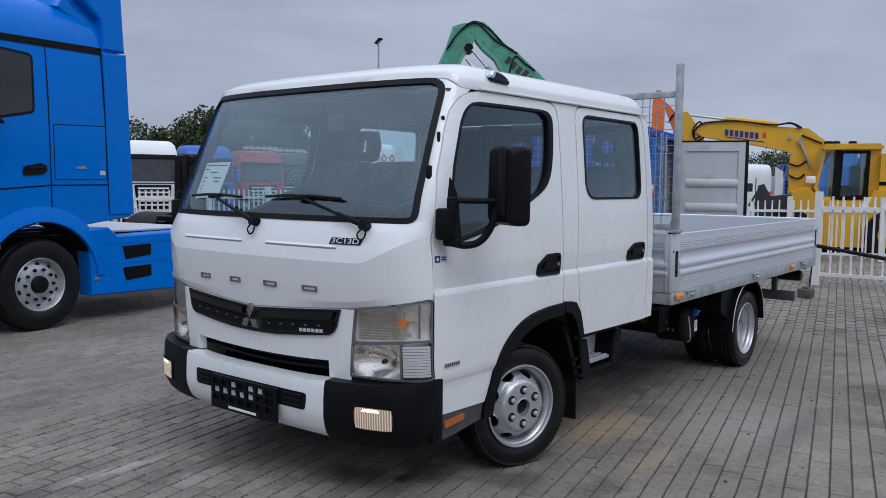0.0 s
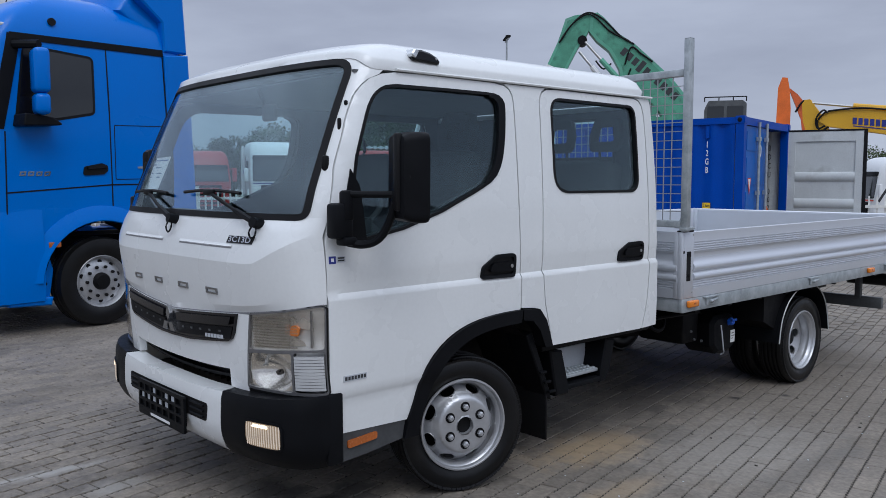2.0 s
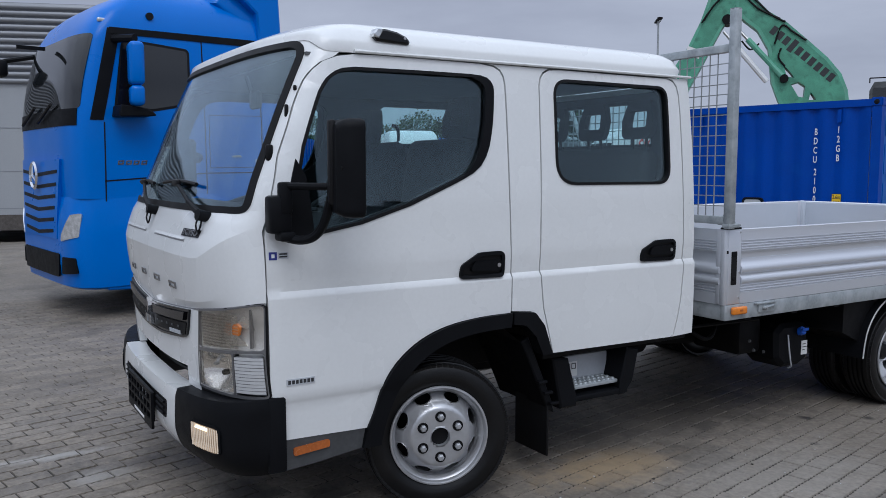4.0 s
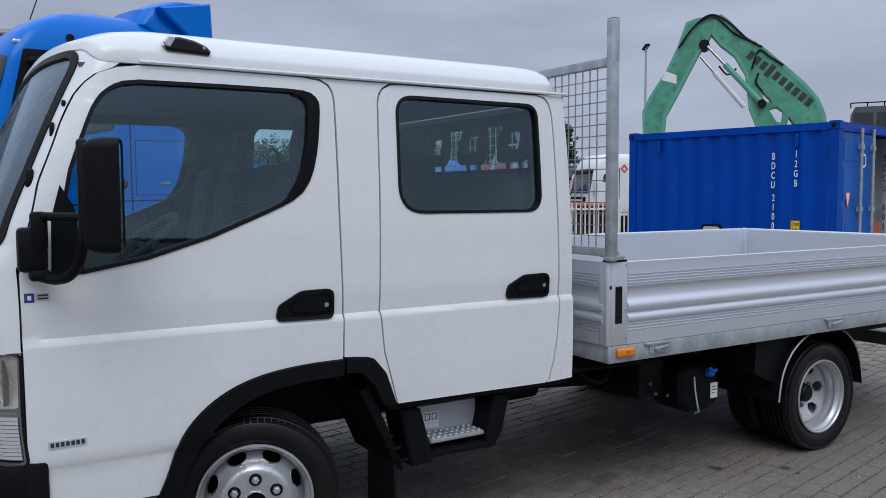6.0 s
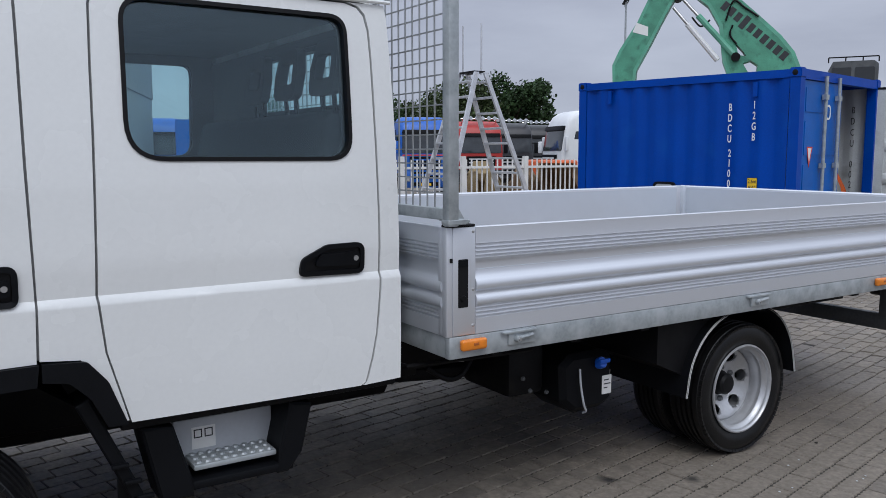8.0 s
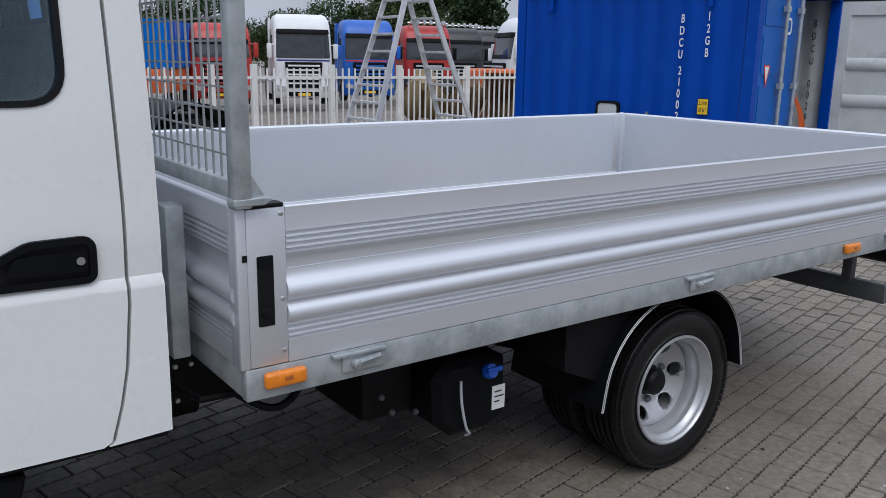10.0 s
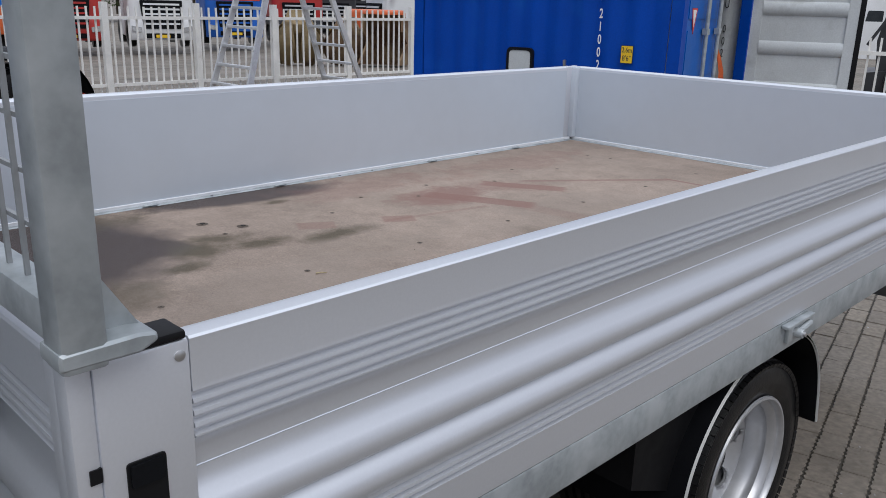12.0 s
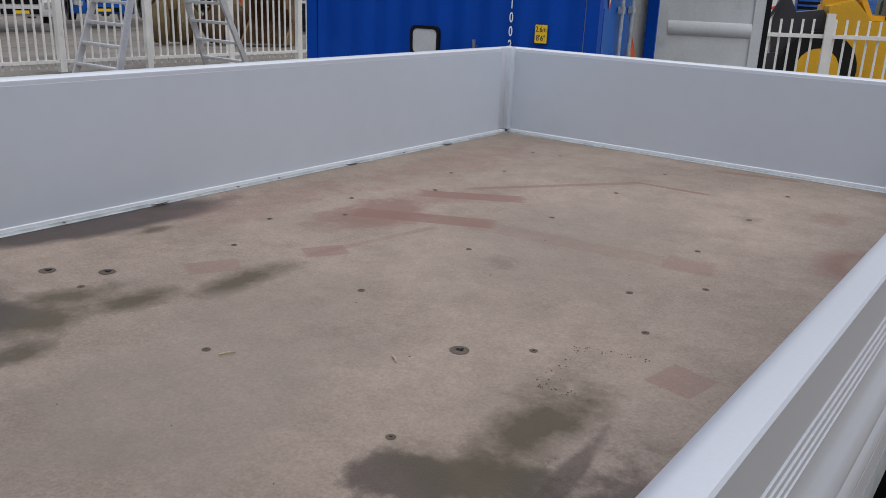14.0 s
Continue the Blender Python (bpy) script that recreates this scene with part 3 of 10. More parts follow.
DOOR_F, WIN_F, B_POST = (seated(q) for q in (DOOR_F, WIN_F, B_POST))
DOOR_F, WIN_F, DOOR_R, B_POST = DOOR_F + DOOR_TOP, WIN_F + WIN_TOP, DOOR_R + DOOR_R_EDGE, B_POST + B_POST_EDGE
for s in (1, -1):
    front_door = part("front_door", plate(bmesh.new(), DOOR_F, on_side(s), -0.035, 0.0, [WIN_F], 0.05, CREASES), M["white"], truck, "white front door of the cab")
    rear_door = part("rear_door", plate(bmesh.new(), DOOR_R, on_side(s), -0.035, 0.0, [WIN_R], 0.05, CREASES), M["white"], truck, "white rear door of the cab")
    part("door_post", plate(bmesh.new(), B_POST, on_side(s), -0.035, 0.0, step=0.05, cuts=CREASES), M["white"], truck)
    part("rear_quarter", plate(bmesh.new(), QUARTER, on_side(s), -0.035, 0.0, step=0.05, cuts=CREASES), M["white"], truck)
    for door, win, band in ((front_door, WIN_F, 0.012), (rear_door, WIN_R, 0.012)):
        inner = shrink(win, band)
        part("window_seal", plate(bmesh.new(), shrink(win, -0.001), on_side(s), -0.024, 0.004, [inner], 0.06), M["seal"], door, "black rubber window seal")
        pane = part("pane", plate(bmesh.new(), shrink(win, 0.01), on_side(s), -0.016, -0.012, step=0.08), M["glass"], door, "dark tinted window glass")
        pane.visible_shadow = False
    # the wide black post behind the front door glass, and the black corner by the mirror
    rim_ = [p for p in shrink(WIN_F, 0.003) if p[0] > 0.06]
    back_ = [(y - 0.042 * min(1.0, max(0.0, (y - 0.06) / 0.12)), z - 0.012 * max(0.0, (z - 1.60) / 0.28)) for y, z in reversed(rim_)]
    part("window_post", plate(bmesh.new(), rim_[:-1] + back_[1:], on_side(s), -0.012, 0.0055, step=0.06), M["plastic"], front_door, "black plastic trim behind the glass")
    part("mirror_corner", plate(bmesh.new(), [(-0.70, 1.236), (-0.60, 1.242), (-0.625, 1.46), (-0.665, 1.53), (-0.695, 1.42)], on_side(s), -0.014, 0.005, step=0.05), M["plastic"], front_door, "black corner trim")
    # lining behind the skins
    lin_f = [(-0.78, 0.75), (-0.36, 0.75), (0.0, 0.85), (0.45, 0.86), (0.60, 0.66), (1.49, 0.66), (1.48, 1.15), (1.43, 1.935), (-0.45, 1.935), (-0.56, 1.90), (-0.625, 1.82), (-0.66, 1.73), (-0.735, 1.54), (-0.775, 1.38), (-0.80, 1.25)]
    part("side_lining", plate(bmesh.new(), lin_f, on_side(s), -0.06, -0.045, [shrink(WIN_F, 0.012), shrink(WIN_R, 0.012)], 0.1), M["inside"], truck, "dark cab lining")
    # sheet added behind the door gaps; its grey stands for their shadow line
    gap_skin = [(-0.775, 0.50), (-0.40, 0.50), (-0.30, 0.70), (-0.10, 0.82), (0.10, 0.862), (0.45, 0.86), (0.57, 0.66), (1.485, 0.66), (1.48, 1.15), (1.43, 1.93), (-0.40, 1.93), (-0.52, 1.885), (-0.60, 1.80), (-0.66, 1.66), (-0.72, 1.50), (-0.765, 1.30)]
    part("joint_skin", plate(bmesh.new(), gap_skin, on_side(s), -0.034, -0.018, [shrink(WIN_F, -0.012), shrink(WIN_R, -0.012)], 0.05, CREASES), M["joint_shade_grey"], truck, "added grey sheet, shadow of the door joints in its colour")
    # handles
    for door, (h0, h1, zb, zt) in ((front_door, (0.053, 0.287, 1.018, 1.134)), (rear_door, (1.109, 1.347, 1.030, 1.138))):
        hp = rounded([(h0, zb + 0.004), (h1, zb), (h1, zt), (h0 + 0.10, zt - 0.002), (h0 + 0.008, zb + 0.062)], [0.020, 0.028, 0.032, 0.07, 0.035], 5)
        handle = part("handle", plate(bmesh.new(), hp, on_side(s), -0.01, 0.012, [shrink(hp, 0.016)], 0.05), M["plastic"], door, "black plastic door handle")
        part("recess", plate(bmesh.new(), shrink(hp, 0.012), on_side(s), -0.012, 0.003, step=0), M["seal"], handle)
        part("grip", plate(bmesh.new(), rounded([(h0 + 0.05, zb + 0.035), (h1 - 0.02, zb + 0.03), (h1 - 0.02, zb + 0.078), (h0 + 0.075, zb + 0.075)], 0.015, 4), on_side(s), 0.0, 0.016, step=0.05), M["plastic"], handle)
        part("lock", lathe(bmesh.new(), [(0, 0.019), (0.009, 0.019), (0.010, 0.010)], Matrix.Translation(on_side(s)(h1 - 0.035, zb + 0.055, 0)) @ Matrix.Diagonal((s, 1, 1, 1)), 12), M["steel"], handle)
    # hinges and latch slots on the pillar beside the screen
    for hx, hz, size in ((0.918, 1.552, (0.024, 0.026, 0.062)), (0.915, 1.711, (0.013, 0.016, 0.050)), (0.908, 1.800, (0.016, 0.014, 0.022))):
        bm = bmesh.new()
        p = on_front(s * hx, hz, 0.002)
        box(bm, tuple(p), size, bevel=0.007)
        part("door_hinge", bm, M["seal"], truck, "black door hinge")
    # wheel arch trim, in two pieces
    arch_o = ARCH
    arch_i = [(0.318, 0.79), (0.16, 0.785), (0.02, 0.765), (-0.09, 0.725), (-0.175, 0.665), (-0.24, 0.585), (-0.29, 0.48), (-0.32, 0.36), (-0.40, 0.36)]
    arch_i = [tuple(q)[:2] for q in curve_pts([(y, z, 0.0) for y, z in arch_i[:-1]], 4)] + arch_i[-1:]
    part("arch_trim", plate(bmesh.new(), arch_o + arch_i, on_side(s), -0.05, 0.014, step=0.06), M["plastic"], truck, "black plastic wheel arch trim")
    rear_o = rounded([(0.332, 0.853), (0.45, 0.846), (0.505, 0.78), (0.556, 0.642), (0.50, 0.642), (0.455, 0.735), (0.40, 0.79), (0.332, 0.80)], [0, 0.03, 0.05, 0, 0, 0.04, 0.03, 0], 4)
    part("arch_trim", plate(bmesh.new(), rear_o, on_side(s), -0.05, 0.014, step=0.06), M["plastic"], truck, "black plastic wheel arch trim")
    # inner arch, mud flap and lower sill
    bm = bmesh.new()
    arc = [(-0.40, 0.40), (-0.36, 0.58), (-0.25, 0.72), (-0.08, 0.80), (0.10, 0.82), (0.30, 0.79), (0.42, 0.70), (0.50, 0.55), (0.585, 0.36)]
    loft(bm, [[(s * x, y, z) for y, z in arc] for x in (0.55, 0.945)])
    part("inner_arch", bm, M["chassis"], truck, recalc=False)
    bm = bmesh.new()
    prism(bm, [(0.42, 0.70), (0.46, 0.72), (0.60, 0.40), (0.615, 0.34), (0.575, 0.36)], "x", s * 0.80, s * 0.955, 0.006)
    part("arch_bracket", bm, M["plastic"], truck)
    for k in range(3):
        bm = bmesh.new()
        box(bm, (s * 0.962, 0.535 + 0.035 * k, 0.50 - 0.055 * k), (0.02, 0.05, 0.014), bevel=0.004)
        part("arch_rib", bm, M["plastic"], truck)
    bm = bmesh.new()
    box(bm, (s * 0.83, 0.575, 0.265), (0.25, 0.012, 0.26), pose(0, 0, 0), bevel=0.003)
    part("mud_flap", bm, M["seal"], truck, "black rubber mud flap")
    sill = [(-0.79, 0.455), (-0.385, 0.44), (-0.40, 0.36), (-0.60, 0.335), (-0.80, 0.32)]
    part("sill", plate(bmesh.new(), sill, on_side(s), -0.06, -0.004, step=0.08), M["sill_grey"], truck, "dark grey plastic sill")
    part("side_marker", plate(bmesh.new(), rounded([(-0.695, 0.380), (-0.545, 0.393), (-0.545, 0.424), (-0.695, 0.412)], 0.008, 3), on_side(s), -0.004, 0.006, step=0.08), M["amber_dark"], truck, "orange side marker lamp")
    # front pillar between the screen and the door
    bm = bmesh.new()
    rows = []
    for i in range(29):
        z = 1.315 + (2.000 - 1.315) * i / 28
        f = (z - 1.315) / 0.67
        w, ys, yc = _hermite(T_W, z), _hermite(T_YS, z), _hermite(T_YC, z)
        xw = 0.914 - 0.044 * f - 0.07 * max(0.0, (z - 1.88) / 0.12) ** 2
        tab = [(1.2, -0.80)] + [(b, a) for a, b in reversed(DOOR_TOP[9:])] + [(1.9425, -0.28), (1.947, -0.18), (2.02, -0.15)]
        yd = _hermite(tab, z) - 0.006
        ang0 = math.asin(min(1, (xw / w) ** (CAB_N / 2)))
        ang1 = math.acos(max(0.0, min(1.0, (max(0, ys - yd) / (ys - yc)) ** (CAB_N / 2))))
        row = []
        for k in range(9):
            a = ang0 + (ang1 - ang0) * k / 8
            row.append((s * w * math.sin(a) ** (2 / CAB_N), ys - (ys - yc) * max(0, math.cos(a)) ** (2 / CAB_N), z))
        row.append((row[-1][0] - s * 0.04, row[-1][1] + 0.005, z))
        rows.append(row)
    loft(bm, rows)
    part("screen_pillar", bm, M["white"], truck)

# front skin below the screen
HOOD_EDGE = [(0.0, 0.889), (0.25, 0.906), (0.434, 0.920), (0.60, 0.932), (0.69, 0.942), (0.805, 0.957), (0.909, 0.975), (0.985, 0.992)]
HOOD_FOLD = [(0.0, 1.142), (0.72, 1.144), (0.77, 1.166), (0.874, 1.222), (0.985, 1.288)]
HOOD_CORNER = [(0.93, 0.686), (1.034, 0.70), (1.14, 0.727), (1.213, 0.757), (1.34, 0.778)]


def straight(tab, x):
    """Value of a table of (x, value), straight between its rows."""
    if x <= tab[0][0]:
        return tab[0][1]
    for (x0, v0), (x1, v1) in zip(tab, tab[1:]):
        if x <= x1:
            return v0 + (v1 - v0) * (x - x0) / (x1 - x0)
    return tab[-1][1]


def hood_swell(x, z):
    """How far the pressed bonnet stands out: a fold across it and one down each corner."""
    ax = abs(x)
    low, fold = straight(HOOD_EDGE, ax), straight(HOOD_FOLD, ax)
    if z < low or z > 1.335:
        return 0.0
    side = max(0.0, min(1.0, (0.985 - ax) / 0.10))
    up = (1.335 - z) / (1.335 - fold) if z > fold else (z - low) / (fold - low)
    out = 0.028 * max(0.0, up) * side
    xc = straight(HOOD_CORNER, z)
    ridge = 1 - (xc - ax) / 0.45 if ax < xc else 1 - (ax - xc) / 0.20
    return out + 0.014 * max(0.0, ridge) * min(1.0, (1.335 - z) / 0.05, (z - low) / 0.03)


def nose(x, z, o):
    p = on_front(x, z, o)
    p.y -= hood_swell(x, z)
    return p


def turn_of(x, z):
    """Where x lies along the rounded front, as an angle."""
    return math.copysign(math.asin(min(1.0, abs(x) / _hermite(T_W, z)) ** (CAB_N / 2)), x)


def on_nose(a, z, o):
    w, ys, yc = _hermite(T_W, z), _hermite(T_YS, z), _hermite(T_YC, z)
    x = math.copysign(w * abs(math.sin(a)) ** (2 / CAB_N), a)
    n = Vector((math.copysign(abs(math.sin(a)) ** (2 - 2 / CAB_N), a), -abs(math.cos(a)) ** (2 - 2 / CAB_N), 0)).normalized()
    return Vector((x, ys - (ys - yc) * abs(math.cos(a)) ** (2 / CAB_N) - hood_swell(x, z), z)) + n * o


def finer(poly, n=8):
    out = []
    for (x0, z0), (x1, z1) in zip(poly, poly[1:] + poly[:1]):
        out += [(x0 + (x1 - x0) * k / n, z0 + (z1 - z0) * k / n) for k in range(n)]
    return out


def bonnet_row(band, r):
    """Points of the bonnet from its middle to the door, at a share r of the band under or over the fold."""
    out = []
    for k in range(27):
        x, z = 0.3, 1.1
        for _ in range(8):
            low, fold = straight(HOOD_EDGE, x), straight(HOOD_FOLD, x)
            z = low + (fold - low) * r if band == 0 else fold + (1.335 - fold) * r
            xc = straight(HOOD_CORNER, z)
            if k <= 14:
                x = xc * k / 14
            else:
                w, ys, yc = _hermite(T_W, z), _hermite(T_YS, z), _hermite(T_YC, z)
                yd = -0.797 if z < 1.26 else -0.797 + 0.34 * (z - 1.26)
                a0 = turn_of(xc, z)
                a1 = math.acos(max(0, min(1, ((ys - yd) / (ys - yc)) ** (CAB_N / 2))))
                x = w * math.sin(a0 + (a1 - a0) * (k - 14) / 12) ** (2 / CAB_N)
        out.append((x, front_y(x, z) - hood_swell(x, z), z))
    return [(-x, y, z) for x, y, z in reversed(out[1:])] + out


rows = [bonnet_row(0, k / 14) for k in range(15)] + [bonnet_row(1, k / 12) for k in range(1, 13)]
rows = [[(x * 0.985, y + 0.016, z + 0.002) for x, y, z in rows[0]]] + rows
bm = bmesh.new()
loft(bm, rows)
bonnet = part("bonnet", bm, M["white"], truck, "white pressed bonnet panel", smooth=9)
slot_edge = [(0.512 * k / 8, 0.664 + 0.016 * (k / 8) ** 2) for k in range(9)]
panel = slot_edge + [(0.512, 0.602), (0.640, 0.602), (0.640, 0.622), (0.6725, 0.931), (0.60, 0.928), (0.434, 0.916), (0.25, 0.902), (0.0, 0.885)]
panel = panel[1:-1] + [panel[-1]] + [(-x, z) for x, z in reversed(panel[1:-1])] + [slot_edge[0]]
bent = lambda poly: [(turn_of(x, z), z) for x, z in finer(poly, 4)]
front_panel = part("front_panel", plate(bmesh.new(), bent(panel), on_nose, -0.030, 0.006, step=0.03), M["white"], truck, "white surround of the grille", smooth=25)


# panel joint, the two slots below the wipers, badge bars
edge_line = [(-x, z) for x, z in reversed(HOOD_EDGE[1:])] + HOOD_EDGE
part("panel_joint", plate(bmesh.new(), [(x, z + 0.001) for x, z in edge_line] + [(x, z - 0.004) for x, z in reversed(edge_line)], nose, -0.004, 0.0012, step=0.03), M["joint_shade_grey"], front_panel)
for x0, x1 in ((-0.62, -0.09), (0.10, 0.575)):
    bm = bmesh.new()
    n_ = 24
    loft(bm, [[nose(x0 + (x1 - x0) * k / n_, zz, o) for k in range(n_ + 1)] for zz, o in ((1.224, -0.001), (1.215, 0.0015), (1.2095, 0.0045), (1.2065, -0.004))])
    part("ledge", bm, M["white"], front_panel)
    # thin grey strip painted where the ledge's shadow falls
    part("ledge_groove", plate(bmesh.new(), [(x0, 1.2065), (x1, 1.2065), (x1, 1.2015), (x0, 1.2015)], nose, -0.003, 0.0010, step=0.03), M["joint_shade_grey"], front_panel)
part("badge_plate", plate(bmesh.new(), [(0.530, 1.224), (0.708, 1.224), (0.716, 1.254), (0.538, 1.254)], nose, 0.0, 0.003, step=0.03), M["gloss_black"], front_panel, "small black model badge")
bx = nose(0.623, 1.239, 0.004)
lettering("badge_lettering", "3C13D", 0.033, axes(bx, (1, (nose(0.69, 1.239, 0).y - nose(0.55, 1.239, 0).y) / 0.14, 0), (0.12, 0.30, 1)), M["chrome"], front_panel, 0.001, bold=0.0004, squeeze=1.65)
for cx, hw in ((-0.405, 0.043), (-0.140, 0.043), (0.138, 0.047), (0.415, 0.049)):
    shape = [(cx - hw, 0.997), (cx + hw, 0.997), (cx + hw, 1.024), (cx - hw, 1.024)]
    part("maker_mark", plate(bmesh.new(), shape, nose, -0.002, 0.006, [[(cx - hw + 0.011, 1.0045), (cx + hw - 0.011, 1.0045), (cx + hw - 0.011, 1.0165), (cx - hw + 0.011, 1.0165)]], 0.03), M["dark_chrome"], front_panel, "chrome maker's mark")

# grille
G_TOP = [(0.595, 0.927), (0.434, 0.915), (0.25, 0.901), (0.0, 0.884)]
G_LOW = [(0.0, 0.762), (0.10, 0.764), (0.182, 0.767), (0.36, 0.784), (0.526, 0.802), (0.556, 0.818), (0.572, 0.845)]


def mirrored(top, low):
    return [(-x, z) for x, z in top] + [(x, z) for x, z in reversed(top[:-1])] + [(x, z) for x, z in reversed(low)] + [(-x, z) for x, z in low[1:]]


G_OUT = mirrored(G_TOP, G_LOW)
grille = part("grille", plate(bmesh.new(), G_OUT, nose, -0.006, 0.011, step=0.05), M["gloss_black"], truck, "black upper grille with slats")
part("grille_rim", plate(bmesh.new(), G_OUT, nose, -0.006, 0.016, [shrink(G_OUT, 0.009)], 0.05), M["gloss_black"], grille)
for sg in (1, -1):
    # an upper blade and a dimpled lower one on each side of the emblem
    for d0, d1, o in ((0.012, 0.046, 0.026), (0.056, 0.106, 0.018)):
        upper = [(x, z - d0) for x, z in ((0.565, 0.925), (0.434, 0.915), (0.25, 0.901), (0.07, 0.889))]
        lower = [(x, z - d1) for x, z in ((0.075, 0.889), (0.25, 0.901), (0.434, 0.915), (0.548, 0.924))]
        blade = [(sg * x, z) for x, z in upper + lower]
        part("slat", plate(bmesh.new(), blade, nose, 0.008, o, step=0.05), M["plastic"] if o < 0.020 else M["gloss_black"], grille)
    for k in range(5):
        x = sg * (0.13 + 0.085 * k)
        z = straight([(0.0, 0.884), (0.25, 0.901), (0.6, 0.927)], abs(x)) - 0.076
        part("dimple", plate(bmesh.new(), [(x - 0.008, z - 0.004), (x + 0.008, z - 0.004), (x + 0.008, z + 0.004), (x - 0.008, z + 0.004)], nose, 0.016, 0.0205, step=0), M["dark_steel"], grille)
for k in range(3):
    a = radians(90 + 120 * k)
    c = Vector((0.0, 0.826))
    d, q = Vector((math.cos(a), math.sin(a))), Vector((-math.sin(a), math.cos(a)))
    dia = [c + d * 0.003, c + d * 0.040 + q * 0.023, c + d * 0.077, c + d * 0.040 - q * 0.023]
    part("emblem", plate(bmesh.new(), [tuple(p) for p in dia], nose, 0.012, 0.034, step=0), M["dark_chrome"], grille, "chrome emblem")
for k in range(6):
    x = 0.345 + 0.026 * k
    part("name_bar", plate(bmesh.new(), [(x, 0.801 + 0.0016 * k), (x + 0.019, 0.802 + 0.0016 * k), (x + 0.019, 0.818 + 0.0016 * k), (x, 0.817 + 0.0016 * k)], nose, 0.010, 0.0205, step=0), M["label_grey"], grille)

# radiator, cross bar and towing eyes behind the open slot under the nose
bm = bmesh.new()
box(bm, (0, -0.70, 0.56), (1.10, 0.05, 0.42), bevel=0.01)
part("radiator", bm, M["chassis"], truck, "dark radiator behind the air opening")
for z0, dz in ((0.640, 0.022), (0.603, 0.016)):
    bm = bmesh.new()
    loft(bm, [[(x, front_y(x, 0.62) + dy, z + 0.03 * (x / 0.55) ** 2) for x in (-0.54 + 0.054 * k for k in range(21))] for z, dy in ((z0, 0.075), (z0, 0.045), (z0 + dz, 0.040), (z0 + dz, 0.080))], closed=True)
    part("opening_bar", bm, M["plastic"], truck)
for k in range(17):
    bm = bmesh.new()
    box(bm, (-0.48 + 0.06 * k, -0.80, 0.60), (0.010, 0.05, 0.12))
    part("opening_rib", bm, M["plastic"], truck)
for x0 in (-0.31, -0.27):
    bm = bmesh.new()
    tube(bm, curve_pts([(x0 - 0.02, -0.86, 0.668), (x0 - 0.028, -0.90, 0.640), (x0 - 0.012, -0.91, 0.612), (x0 + 0.012, -0.91, 0.612)], 5), 0.008, 6)
    part("tow_eye", bm, M["label_grey"], truck, "grey towing hook")

# windscreen
S_OUT = rounded([(-0.927, 1.322), (0.927, 1.322), (0.880, 1.990), (-0.880, 1.990)], [0.05, 0.05, 0.09, 0.09], 6)
S_IN = shrink(S_OUT, 0.026)
screen_seal = part("screen_seal", plate(bmesh.new(), S_OUT, on_front, -0.012, 0.006, [S_IN], 0.06), M["seal"], truck, "black windscreen surround")
screen = part("windscreen", plate(bmesh.new(), shrink(S_OUT, 0.014), on_front, -0.009, -0.003, step=0.05), M["screen"], truck, "clear windscreen")
screen.visible_shadow = False

# roof
ROOF = [(1.9455, 0.915, -0.66, -0.44, 1.452), (1.946, 0.934, -0.688, -0.452, 1.470), (1.985, 0.938, -0.674, -0.44, 1.482), (1.998, 0.930, -0.664, -0.432, 1.480),
        (2.035, 0.910, -0.638, -0.41, 1.462), (2.062, 0.872, -0.575, -0.36, 1.432), (2.080, 0.81, -0.49, -0.30, 1.385), (2.097, 0.69, -0.39, -0.22, 1.30), (2.108, 0.50, -0.25, -0.10, 1.15), (2.114, 0.28, -0.05, 0.05, 0.95), (2.116, 0.06, 0.30, 0.35, 0.6)]
bm = bmesh.new()
rows = []
for z, w, yc, ys, yr in ROOF:
    ring = []
    for k in range(41):
        a = math.pi / 2 * (k / 20 - 1)
        zz, ww, ya, yb = z, w, yc, ys
        if z < 2.03:
            lift = min(1.0, max(0.0, (math.cos(a) - 0.10) / 0.35))
            lift = lift * lift * (3 - 2 * lift)
            zz = z + lift * (0.045 if z < 1.98 else 0.028)
            out_ = w - _hermite(T_W, z)
            ww = w + lift * (_hermite(T_W, zz) + out_ - w)
            ya = yc + lift * (_hermite(T_YC, zz) - 0.006 - yc)
            yb = ys + lift * (_hermite(T_YS, zz) - ys)
        ring.append((ww * (1 if a > 0 else -1) * abs(math.sin(a)) ** (2 / CAB_N), yb - (yb - ya) * max(0, math.cos(a)) ** (2 / CAB_N), zz))
    rr = min(0.12, w * 0.3)
    for k in range(1, 12):
        ring.append((w, ys + (yr - rr - ys) * k / 12, z))
    for k in range(9):
        a = math.pi / 2 * k / 8
        ring.append((w - rr + rr * math.cos(a), yr - rr + rr * math.sin(a), z))
    for k in range(1, 8):
        ring.append((w - rr - 2 * (w - rr) * k / 8, yr, z))
    for k in range(9):
        a = math.pi / 2 * (1 - k / 8)
        ring.append((-w + rr - rr * math.cos(a), yr - rr + rr * math.sin(a), z))
    for k in range(1, 12):
        ring.append((-w, yr - rr + (ys - yr + rr) * k / 12, z))
    rows.append(ring)
loft(bm, rows, closed=True)
roof = part("roof", bm, M["white"], truck, "white cab roof", smooth=50)
for s in (1, -1):
    bm = bmesh.new()
    tube(bm, [(s * (_hermite(T_W, 1.952) + 0.012), -0.40 + 0.0943 * k, 1.952) for k in range(21)], 0.0065, 8)
    part("gutter", bm, M["white"], roof, "white rain gutter over the doors")
bm = bmesh.new()
box(bm, (0, 0.435, 1.936), (1.80, 2.04, 0.012))
part("headlining", bm, M["inside_light"], truck)
